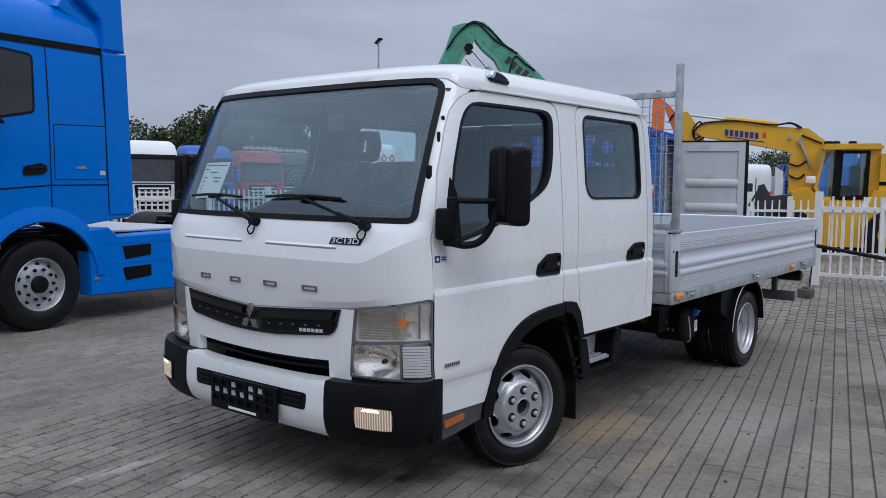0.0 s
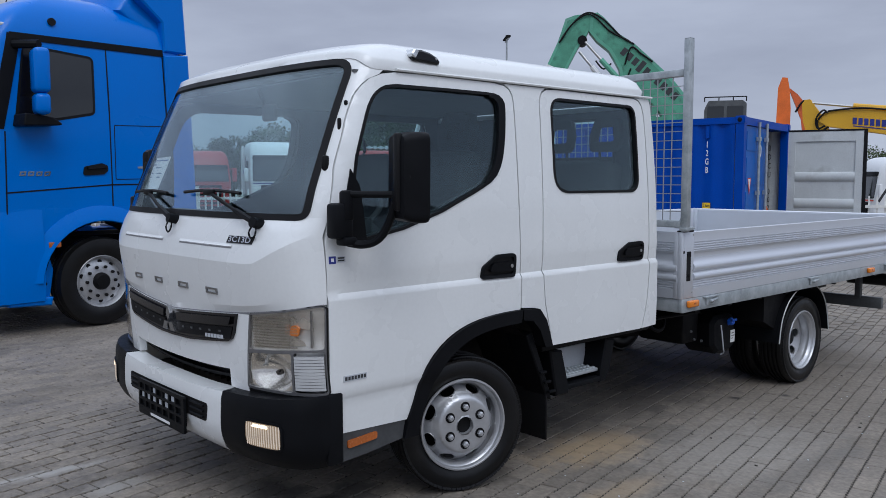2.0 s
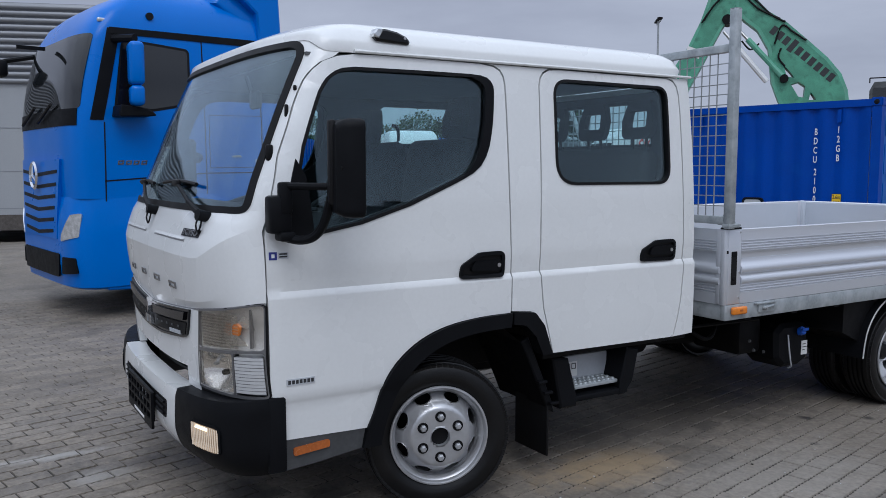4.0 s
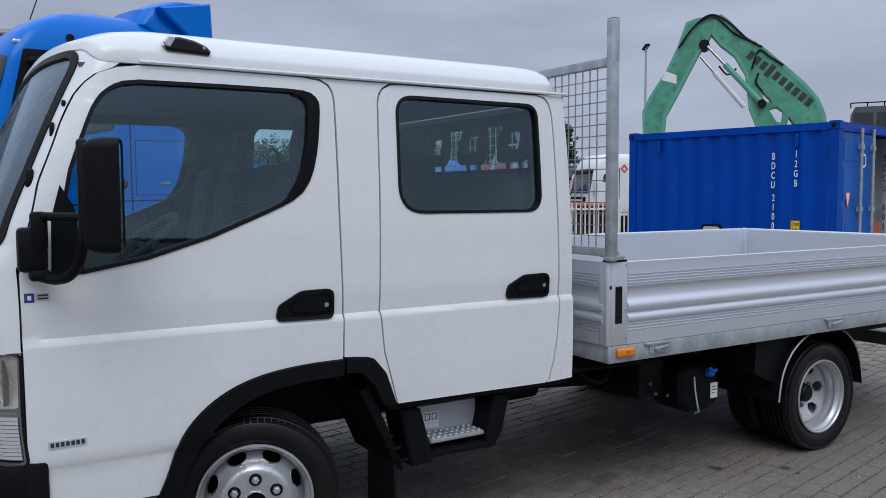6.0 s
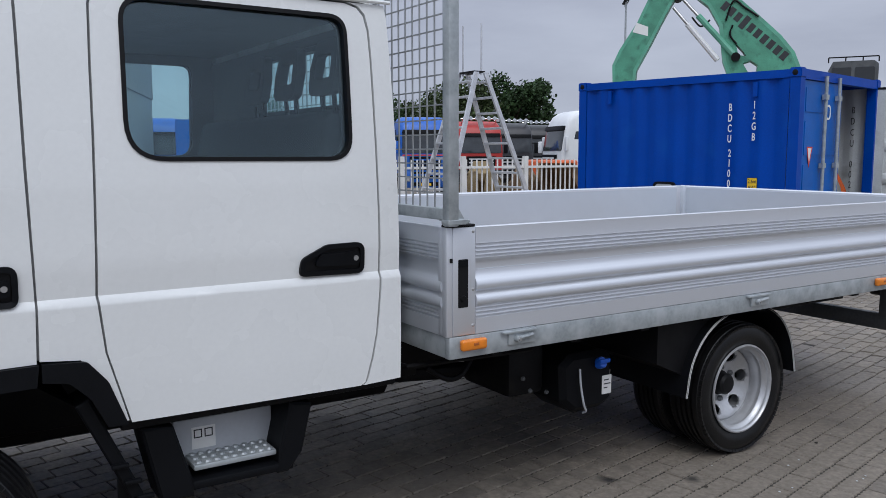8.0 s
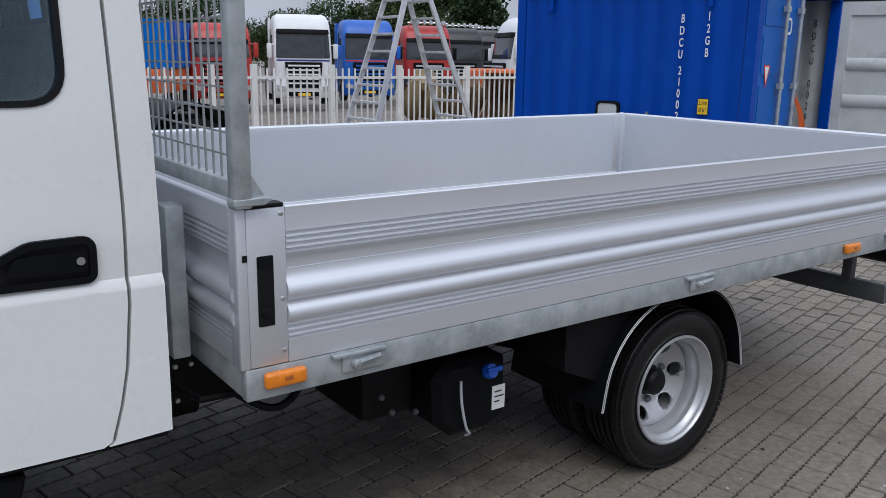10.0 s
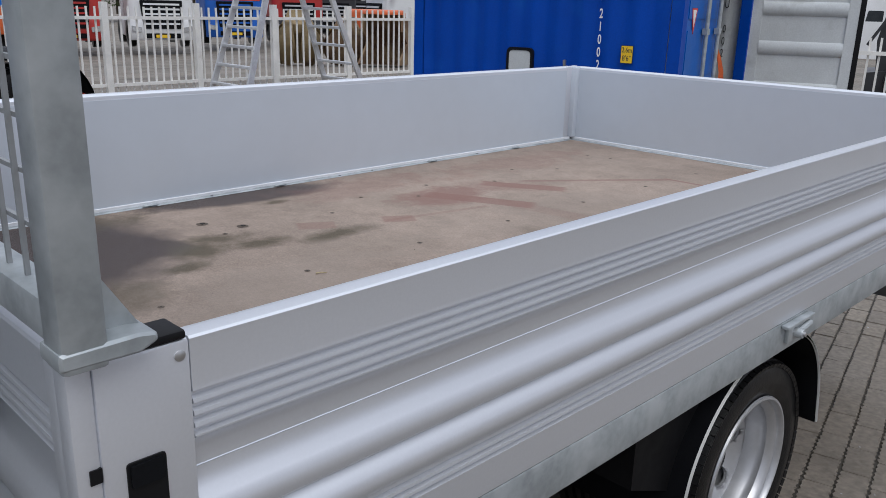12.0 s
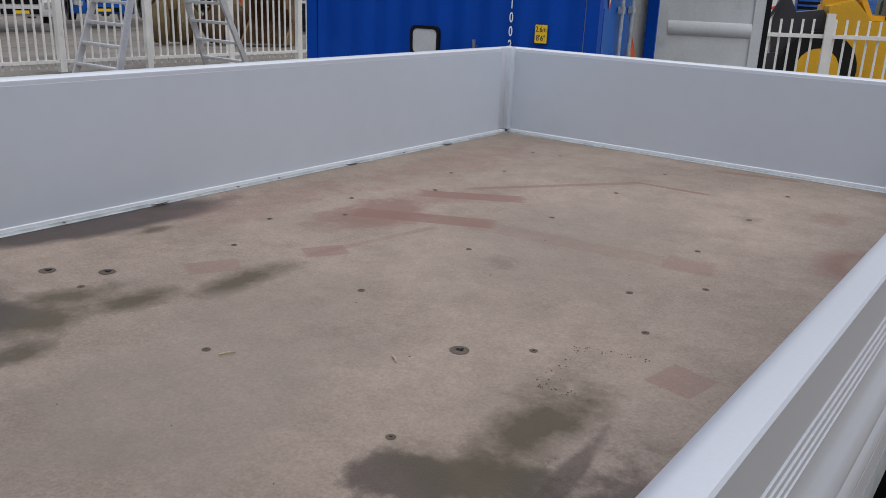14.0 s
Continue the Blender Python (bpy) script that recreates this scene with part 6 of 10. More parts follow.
def stained_ply():
    """Brown coated plywood, with damp, mossy and reddish patches where they lie on this bed."""
    m = material("coated_plywood", (0.288, 0.228, 0.188), 0.80, vary=0.14, scale=1.1, fine=150, bump=0.30, bump_scale=380, spec=0.22,
                 second=(0.250, 0.200, 0.164), second_at=(0.48, 0.75), second_scale=2.4)
    n, l = m.node_tree.nodes, m.node_tree.links
    b = n["Principled BSDF"]
    col = b.inputs["Base Color"].links[0].from_socket
    rough = b.inputs["Roughness"].links[0].from_socket
    ge = n.new("ShaderNodeNewGeometry")
    # worn grain: fine speckle and hand-sized dirty blotches
    for sc, lo, hi, dark in ((170, 0.36, 0.62, 0.89), (23, 0.30, 0.60, 0.95), (4.0, 0.36, 0.58, 0.92)):
        gn = n.new("ShaderNodeTexNoise")
        gn.inputs["Scale"].default_value, gn.inputs["Detail"].default_value, gn.inputs["Roughness"].default_value = sc, 6, 0.68
        l.new(ge.outputs["Position"], gn.inputs["Vector"])
        gr = n.new("ShaderNodeMapRange")
        gr.inputs["From Min"].default_value, gr.inputs["From Max"].default_value = lo, hi
        gr.inputs["To Min"].default_value, gr.inputs["To Max"].default_value = dark, 1.10
        l.new(gn.outputs[0], gr.inputs["Value"])
        gm = n.new("ShaderNodeMixRGB")
        gm.blend_type = "MULTIPLY"
        gm.inputs[0].default_value = 1.0
        l.new(col, gm.inputs[1])
        l.new(gr.outputs[0], gm.inputs[2])
        col = gm.outputs[0]
    no = n.new("ShaderNodeTexNoise")
    no.inputs["Scale"].default_value, no.inputs["Detail"].default_value, no.inputs["Roughness"].default_value = 7.5, 9, 0.70
    l.new(ge.outputs["Position"], no.inputs["Vector"])
    DAMP, MOSS, RED, SCUFF, BARE = (0.062, 0.044, 0.039), (0.092, 0.075, 0.051), (0.228, 0.124, 0.104), (0.27, 0.225, 0.19), (0.300, 0.232, 0.186)
    damp = ((-0.66, 2.20, 0.42, 0.38, 0, 0.99, 0.12), (-0.52, 2.47, 0.10, 0.13, -25, 0.9, 0.25), (-0.95, 3.05, 0.12, 0.42, -6, 0.92, 0.22), (0.20, 1.95, 0.34, 0.14, 20, 0.92, 0.35), (0.56, 2.20, 0.24, 0.28, -30, 0.92, 0.3), (0.80, 2.40, 0.16, 0.5, 0, 0.7, 0.6), (0.535, 2.615, 0.09, 0.07, 0, 0.8, 0.6), (0.71, 2.79, 0.022, 0.15, 6, 0.62, 0.5))
    moss = ((-0.49, 2.66, 0.075, 0.14, -10, 0.85, 0.5), (-0.395, 2.56, 0.095, 0.10, 30, 0.9, 0.5), (-0.365, 2.765, 0.06, 0.13, -10, 0.9, 0.5), (-0.295, 3.00, 0.065, 0.17, 0, 0.9, 0.5), (-0.276, 2.457, 0.045, 0.07, 0, 0.85, 0.5), (-0.79, 3.09, 0.03, 0.07, 0, 0.8, 0.5), (-0.15, 2.22, 0.13, 0.12, 0, 0.6, 0.8), (-0.93, 2.45, 0.12, 0.17, 0, 0.6, 0.8), (0.095, 3.54, 0.06, 0.065, 0, 0.4, 1.0),
            (0.60, 2.86, 0.075, 0.20, -8, 0.9, 0.5), (0.60, 2.68, 0.14, 0.11, 0, 0.85, 0.6), (0.54, 3.03, 0.05, 0.10, 0, 0.4, 1.1), (0.43, 4.46, 0.05, 0.06, 0, 0.35, 1.0), (0.38, 2.10, 0.32, 0.20, 30, 0.75, 0.9))
    red = ((-0.47, 3.66, 0.14, 0.22, 0, 0.68, 0.6), (0.80, 4.20, 0.095, 0.18, 0, 0.7, 0.2), (0.64, 4.68, 0.06, 0.10, 0, 0.35, 0.5), (-0.75, 4.40, 0.14, 0.6, 0, 0.3, 0.8), (-0.80, 3.55, 0.16, 0.40, 0, 0.3, 0.8), (-0.44, 4.0, 0.10, 0.22, -45, 0.35, 0.5))
    # wiped with a straight edge
    streak = ((-0.38, 4.06, 0.042, 0.17, -59, 0.66, 0.10), (-0.33, 3.73, 0.045, 0.20, -64, 0.68, 0.10), (-0.25, 4.42, 0.016, 0.32, -36, 0.55, 0.10), (0.07, 4.70, 0.012, 0.14, -88, 0.7, 0.10), (-0.31, 3.29, 0.038, 0.055, -30, 0.5, 0.06), (-0.42, 3.01, 0.04, 0.06, -30, 0.4, 0.08), (0.20, 3.83, 0.042, 0.34, -83, 0.20, 0.25), (0.47, 3.87, 0.058, 0.06, -80, 0.30, 0.05), (0.72, 3.20, 0.045, 0.05, -10, 0.45, 0.05), (0.24, 5.17, 0.02, 0.15, -79, 0.5, 0.1), (-0.28, 3.45, 0.012, 0.22, -10, 0.3, 0.2))
    other = ((0.05, 2.6, 0.25, 0.5, 20, SCUFF, 0.40, 0.9), (0.1, 3.9, 0.3, 0.6, 0, SCUFF, 0.30, 0.9))
    marks = [(*q[:5], c, *q[5:], False) for c, rows_ in ((DAMP, damp), (MOSS, moss), (RED, red)) for q in rows_] + [(*q, False) for q in other]
    marks += [(0.835, 4.215, 0.055, 0.12, 0, BARE, 0.8, 0.2, False)] + [(*q[:5], RED, *q[5:], True) for q in streak]
    for x, y, rx, ry, turn, c, amount, wob, square in marks:
        mp = n.new("ShaderNodeMapping")
        mp.vector_type = "TEXTURE"
        mp.inputs["Location"].default_value = (x, y, 0.762)
        mp.inputs["Rotation"].default_value = (0, 0, radians(turn))
        mp.inputs["Scale"].default_value = (rx, ry, 1)
        l.new(ge.outputs["Position"], mp.inputs["Vector"])
        ln = n.new("ShaderNodeVectorMath")
        ln.operation = "ABSOLUTE" if square else "LENGTH"
        l.new(mp.outputs[0], ln.inputs[0])
        size = None if square else ln.outputs["Value"]
        if square:
            sep = n.new("ShaderNodeSeparateXYZ")
            l.new(ln.outputs["Vector"], sep.inputs[0])
            wide = n.new("ShaderNodeMath")
            wide.operation = "MAXIMUM"
            l.new(sep.outputs["X"], wide.inputs[0])
            l.new(sep.outputs["Y"], wide.inputs[1])
            size = wide.outputs[0]
        ma = n.new("ShaderNodeMath")
        ma.operation = "MULTIPLY_ADD"
        ma.inputs[1].default_value = wob * 4.2
        l.new(no.outputs[0], ma.inputs[0])
        l.new(size, ma.inputs[2])
        edge = 0.5 * wob * 4.2
        sc_ = n.new("ShaderNodeMapRange")
        sc_.inputs["From Min"].default_value, sc_.inputs["From Max"].default_value = edge + 1.15, edge + (1.0 if square else 0.75 if c is DAMP else 0.40 if c is MOSS else 0.60)
        sc_.inputs["To Min"].default_value, sc_.inputs["To Max"].default_value = 0.0, amount
        l.new(ma.outputs[0], sc_.inputs["Value"])
        mx = n.new("ShaderNodeMixRGB")
        mx.inputs[2].default_value = (*c, 1)
        l.new(sc_.outputs[0], mx.inputs[0])
        l.new(col, mx.inputs[1])
        col = mx.outputs[0]
        if c is DAMP:
            mr = n.new("ShaderNodeMixRGB")
            mr.inputs[2].default_value = (0.38, 0.38, 0.38, 1)
            l.new(sc_.outputs[0], mr.inputs[0])
            l.new(rough, mr.inputs[1])
            rough = mr.outputs[0]
    l.new(col, b.inputs["Base Color"])
    l.new(rough, b.inputs["Roughness"])
    return m


M["ply"] = stained_ply()
bm = bmesh.new()
box(bm, (0, 3.47, FLOOR - 0.011), (2.03, 3.59, 0.022))
bed_floor = part("bed_floor", bm, M["ply"], truck, "brown coated plywood bed floor with damp stains")
flange = [(0.020, 0.001), (0.024, 0.005), (0.040, 0.007), (0.044, 0.005), (0.044, 0.0005)]
bead = [(0.0362, 0.0065), (0.0362, 0.0165), (0.038, 0.0185), (0.041, 0.0185), (0.0430, 0.016), (0.0430, 0.0065)]
for nm, place, a, b in (("side_strip", lambda u, o, z: (-0.983 - o, u, FLOOR + z), 1.70, 5.24), ("side_strip", lambda u, o, z: (0.983 + o, u, FLOOR + z), 1.70, 5.24),
                        ("end_strip", lambda u, o, z: (u, 5.221 + o, FLOOR + z), -1.02, 1.02), ("end_strip", lambda u, o, z: (u, 1.733 - o, FLOOR + z), -1.02, 1.02)):
    for kind_, section, mat_ in ((nm, flange, "galv"), ("bead", bead, "alu_strip")):
        bm = bmesh.new()
        loft(bm, [[place(u, o, z) for o, z in section] for u in (a, b)], closed=True, cap=True)
        st = part(kind_, bm, M[mat_], bed_floor if kind_ != "bead" else st, "aluminium edge strip of the floor" if kind_ != "bead" else "bright bead of the strip")
for s in (1, -1):
    for yy in (2.06, 2.70, 3.26, 4.13, 4.75):
        bm = lathe(bmesh.new(), [(0.0, 0.001), (0.010, 0.001), (0.013, 0.003), (0.016, 0.0)], Matrix.Translation((s * 1.007, yy, FLOOR + 0.0070)) @ Matrix.Diagonal((0.6, 2.0, 1.0, 1.0)) @ pose(0, 0, 0, 0, -90, 0), 20)
        part("ring_plate", bm, M["galv"], bed_floor, "oval lashing ring plate")
    for yy in (2.38, 2.95, 3.57, 3.754, 4.45):
        bm = lathe(bmesh.new(), [(0.0, 0.002), (0.004, 0.002), (0.006, 0.0)], Matrix.Translation((s * 1.010, yy, FLOOR + 0.0055)) @ pose(0, 0, 0, 0, -90, 0), 10)
        part("strip_rivet", bm, M["dark_steel"], bed_floor)
SCREWS = []
for gx, ys_ in ((-0.648, (1.95, 3.393, 3.748, 4.30, 4.90)), (-0.522, (2.28, 2.72, 3.157, 3.585, 4.04, 4.481, 4.921)), (-0.040, (2.257, 2.70, 3.14, 3.572, 4.023, 4.478, 4.914)), (0.440, (2.25, 2.691, 3.126, 3.568, 4.011, 4.462, 4.896)), (0.572, (3.366, 3.72)), (0.048, (2.046,))):
    SCREWS += [(gx, yy) for yy in ys_]
for sx_, sy_ in SCREWS:
    r = 0.0056
    bm = lathe(bmesh.new(), [(0.0, -0.0002), (r * 0.45, 0.0), (r * 0.5, 0.0009), (r, 0.0011), (r * 1.6, 0.0003)], Matrix.Translation((sx_, sy_, FLOOR + 0.0006)) @ pose(0, 0, 0, 0, -90, 0), 14)
    screw = part("screw", bm, M["screw"], bed_floor)
    bm = lathe(bmesh.new(), [(0.0, 0.0005), (r * 0.5, 0.0004), (r * 0.5, 0.0)], Matrix.Translation((sx_, sy_, FLOOR + 0.0008)) @ pose(0, 0, 0, 0, -90, 0), 10)
    part("drive", bm, M["seal"], screw)
for sx_, sy_ in ((-0.677, 2.723), (-0.569, 2.814), (0.328, 3.028)):
    bm = lathe(bmesh.new(), [(0.0, 0.0004), (0.011, 0.0006), (0.015, 0.0010), (0.020, 0.0003)], Matrix.Translation((sx_, sy_, FLOOR + 0.0008)) @ pose(0, 0, 0, 0, -90, 0), 20)
    sock = part("lashing_socket", bm, M["screw"], bed_floor, "rusty recessed washer")
    bm = bmesh.new()
    box(bm, (sx_, sy_, FLOOR + 0.0021), (0.014, 0.006, 0.0012), pose(0, 0, 0))
    box(bm, (sx_ + 0.002, sy_ + 0.003, FLOOR + 0.0022), (0.005, 0.012, 0.0012), pose(0, 0, 0))
    part("socket_hole", bm, M["seal"], sock)
# straw and crumbs of dirt on the bed floor
for a, b in (((0.000, 2.700), (0.014, 2.728)), ((0.250, 2.915), (0.272, 2.900)), ((-0.72, 2.33), (-0.70, 2.362))):
    bm = bmesh.new()
    tube(bm, [(*a, FLOOR + 0.003), ((a[0] + b[0]) / 2 + 0.002, (a[1] + b[1]) / 2, FLOOR + 0.005), (*b, FLOOR + 0.003)], 0.0020, 6, 0.0012)
    tagged(finish("straw_bit", bm, M["straw"]), "short dry straw bit lying on the bed floor", "straw", group="straw on the bed floor")
rng = random.Random(77)
bm = bmesh.new()
for a, b, num in (((0.505, 3.208), (0.646, 3.248), 26), ((0.522, 3.086), (0.505, 3.208), 16), ((0.53, 3.001), (0.596, 3.017), 18), ((0.53, 3.001), (0.522, 3.086), 10), ((-0.9, 2.0), (0.9, 5.1), 60)):
    for k in range(num):
        f = rng.random()
        sp = 0.008 if num < 50 else 0.7
        x, y = a[0] + (b[0] - a[0]) * f + rng.gauss(0, sp), a[1] + (b[1] - a[1]) * f + rng.gauss(0, sp)
        if abs(x) > 0.96 or not 1.75 < y < 5.18:
            continue
        r = rng.uniform(0.0008, 0.0026)
        add(bm, [(x + r * math.cos(q) * rng.uniform(0.6, 1.2), y + r * math.sin(q) * rng.uniform(0.6, 1.2), FLOOR + 0.0004) for q in (0, 1.6, 3.1, 4.7)] + [(x, y, FLOOR + 0.0004 + r * 0.8)], ((0, 1, 4), (1, 2, 4), (2, 3, 4), (3, 0, 4)))
tagged(finish("dirt_crumbs", bm, M["dirt"], smooth=0), "dark crumbs of dirt strewn on the bed floor", "dirt", kind="stuff")
# galvanised frame under the boards
for s in (1, -1):
    bm = bmesh.new()
    box(bm, (s * 1.055, 3.47, 0.735), (0.032, 3.64, 0.082), bevel=0.004)
    frame_rail = part("frame_rail", bm, M["galv"], truck, "galvanised steel bed frame")
    for yy, mat_, lab in ((1.748, "amber", "orange side marker lamp"), (4.433, "amber", "orange side marker lamp")):
        bm = bmesh.new()
        box(bm, (s * 1.083, yy, 0.744), (0.026, 0.112, 0.042), bevel=0.010, seg=3)
        mk = part("side_lamp", bm, M[mat_], truck, lab)
        bm = bmesh.new()
        box(bm, (s * 1.0965, yy + 0.004, 0.747), (0.003, 0.022, 0.010), bevel=0.001)
        part("reflector", bm, M["amber_dark"], mk)
    for yy in (1.975, 3.400, 4.82):
        bm = bmesh.new()
        box(bm, (s * 1.076, yy, 0.742), (0.012, 0.13, 0.050), bevel=0.004)
        box(bm, (s * 1.082, yy - 0.015, 0.768), (0.02, 0.16, 0.010), bevel=0.003)
        lathe(bm, [(0.0, 0.022), (0.011, 0.022), (0.013, 0.017), (0.013, 0.0)], Matrix.Translation((s * 1.082, yy - 0.03, 0.742)) @ Matrix.Diagonal((s, 1, 1, 1)), 14)
        tube(bm, [(s * 1.088, yy - 0.03, 0.742), (s * 1.088, yy + 0.045, 0.750)], 0.0085, 8)
        hinge = part("board_hinge", bm, M["galv"], truck, "galvanised hinge of the side board")
        bm = lathe(bmesh.new(), [(0.0, 0.028), (0.006, 0.028), (0.007, 0.016)], Matrix.Translation((s * 1.082, yy - 0.03, 0.742)) @ Matrix.Diagonal((s, 1, 1, 1)), 10)
        part("pin", bm, M["steel"], hinge)
for yy in (1.668, 5.275):
    bm = bmesh.new()
    box(bm, (0, yy, 0.735), (2.08, 0.03, 0.082), bevel=0.004)
    part("frame_end", bm, M["galv"], truck, "galvanised steel bed frame")
for k in range(9):
    bm = bmesh.new()
    box(bm, (0, 1.9 + 0.4 * k, 0.705), (2.04, 0.05, 0.07))
    part("cross_member", bm, M["chassis"], truck)
for s in (1, -1):
    bm = bmesh.new()
    box(bm, (s * 0.38, 3.4, 0.660), (0.07, 3.7, 0.035))
    part("bed_bearer", bm, M["chassis"], truck)
# headboard frame with wire mesh
for s in (1, -1):
    bm = bmesh.new()
    box(bm, (s * 1.080, 1.650, 1.735), (0.044, 0.044, 1.11), bevel=0.006)
    hp_ = part("headboard_post", bm, M["galv"], truck, "galvanised square headboard post")
    bm = bmesh.new()
    prism(bm, rounded([(1.626, 1.186), (1.700, 1.186), (1.718, 1.194), (1.718, 1.203), (1.700, 1.206), (1.626, 1.204)], 0.004, 2), "x", s * 1.054, s * 1.1035, 0.003)
    prism(bm, [(1.671, 1.203), (1.714, 1.203), (1.671, 1.272)], "x", s * 1.062, s * 1.072)
    prism(bm, [(s * 1.058, 1.197), (s * 1.01, 1.197), (s * 1.058, 1.27)], "y", 1.645, 1.655)
    part("foot_plate", bm, M["galv"], hp_, "welded foot plate")
    bm = bmesh.new()
    box(bm, (s * 1.080, 1.650, 2.2915), (0.040, 0.040, 0.003))
    part("end_cap", bm, M["galv"], hp_)
for zc, nm in ((2.099, "top_rail"), (1.222, "bottom_rail")):
    bm = bmesh.new()
    box(bm, (0, 1.650, zc), (2.116, 0.038, 0.042), bevel=0.005)
    part(nm, bm, M["galv"], truck, "galvanised headboard rail")
bm = bmesh.new()
nx, nz = 40, 16
for k in range(1, nx):
    x = -1.03 + 2.06 * k / nx
    box(bm, (x, 1.648, 1.66), (0.0048, 0.0048, 0.84))
for k in range(1, nz):
    z = 1.244 + 0.833 * k / nz
    box(bm, (0, 1.653, z), (2.10, 0.0048, 0.0048))
part("wire_mesh", bm, M["wire"], truck, "galvanised wire mesh", smooth=0)
# grey channel behind the cab and the bolted chassis plates below it
for s in (1, -1):
    bm = bmesh.new()
    box(bm, (s * 0.71, 1.60, 0.93), (0.085, 0.05, 0.42), bevel=0.006)
    part("board_bracket", bm, M["galv"], truck, "grey upright behind the cab")
    bm = bmesh.new()
    box(bm, (s * 0.494, 1.70, 0.565), (0.008, 0.30, 0.17), bevel=0.003)
    cp = part("chassis_plate", bm, M["chassis"], truck, "black chassis plate with bolts")
    for y0, z0 in ((1.654, 0.604), (1.702, 0.604), (1.655, 0.494), (1.705, 0.494)):
        part("bolt", lathe(bmesh.new(), [(0.0, 0.010), (0.007, 0.010), (0.009, 0.0)], Matrix.Translation((s * 0.499, y0, z0)) @ Matrix.Diagonal((s, 1, 1, 1)), 8), M["steel"], cp)
# rear underrun bar, lamps and tow gear
bm = bmesh.new()
box(bm, (0.0, 5.16, 0.378), (1.84, 0.05, 0.10), bevel=0.006)
bar = part("underrun_bar", bm, M["dark_steel"], truck, "dark grey steel underrun bar")
for s in (1, -1):
    bm = bmesh.new()
    box(bm, (s * 0.72, 5.14, 0.54), (0.05, 0.05, 0.26), bevel=0.004)
    part("bar_bracket", bm, M["dark_steel"], bar)
    bm = lathe(bmesh.new(), [(0.0, 0.26), (0.045, 0.26), (0.055, 0.24), (0.055, -0.10), (0.0, -0.10)], Matrix.Translation((s * 0.70, 5.21, 0.585)) @ Matrix.Diagonal((s, 1, 1, 1)), 18)
    part("rear_lamp", bm, M["seal"], truck, "black rear lamp holder")
bm = bmesh.new()
box(bm, (0, 5.18, 0.50), (0.30, 0.08, 0.14), bevel=0.01)
part("tow_plate", bm, M["chassis"], truck)


# ---- the ground ----
def ground_z(x, y):
    """The yard falls slightly to one side."""
    side = -0.17 * min(1.0, max(0.0, (-x - 1.6) / 4.0)) + 0.06 * min(1.0, max(0.0, (-x - 8.3) / 2.2))
    side -= 0.70 * min(1.0, max(0.0, (-x - 14.0) / 14.0))
    along = 0.021 - 0.0147 * min(5.5, max(-1.5, y))
    f = min(1.0, max(0.0, (y - 5.5) / 3.0)) if y > 5.5 else 0.0
    g = min(1.0, max(0.0, (-x - 1.6) / 2.0))
    return side + along * (1 - f * f * (3 - 2 * f)) * (1 - g)


PAVE_TURN = 12.6


SANDY, OILY, DARK_GREY, PALE = (0.33, 0.245, 0.150), (0.018, 0.017, 0.017), (0.045, 0.042, 0.040), (0.36, 0.345, 0.32)
STAINS_AND_PATCHES = ((0.95, 0.98, 0.26, 0.46, SANDY, 0.85), (1.45, 0.55, 0.10, 0.35, SANDY, 0.5), (0.915, 2.60, 0.055, 0.05, OILY, 0.9), (1.11, 2.93, 0.04, 0.05, OILY, 0.85), (1.04, 5.54, 0.045, 0.045, OILY, 0.9), (1.25, 2.2, 0.03, 0.03, OILY, 0.7),
          (1.05, -0.24, 0.22, 0.20, DARK_GREY, 0.7), (0.66, -0.42, 0.20, 0.18, DARK_GREY, 0.75), (0.38, -0.70, 0.24, 0.16, DARK_GREY, 0.75), (1.45, -0.1, 0.12, 0.3, DARK_GREY, 0.5), (0.62, -0.55, 0.05, 0.09, OILY, 0.8), (1.5, 1.6, 0.5, 0.9, PALE, 0.25), (0.5, 1.8, 0.5, 1.2, DARK_GREY, 0.55), (-0.55, -1.40, 0.055, 0.36, PALE, 0.75), (-0.15, -1.25, 0.10, 0.16, PALE, 0.5), (1.9, 1.5, 0.12, 0.9, DARK_GREY, 0.35))


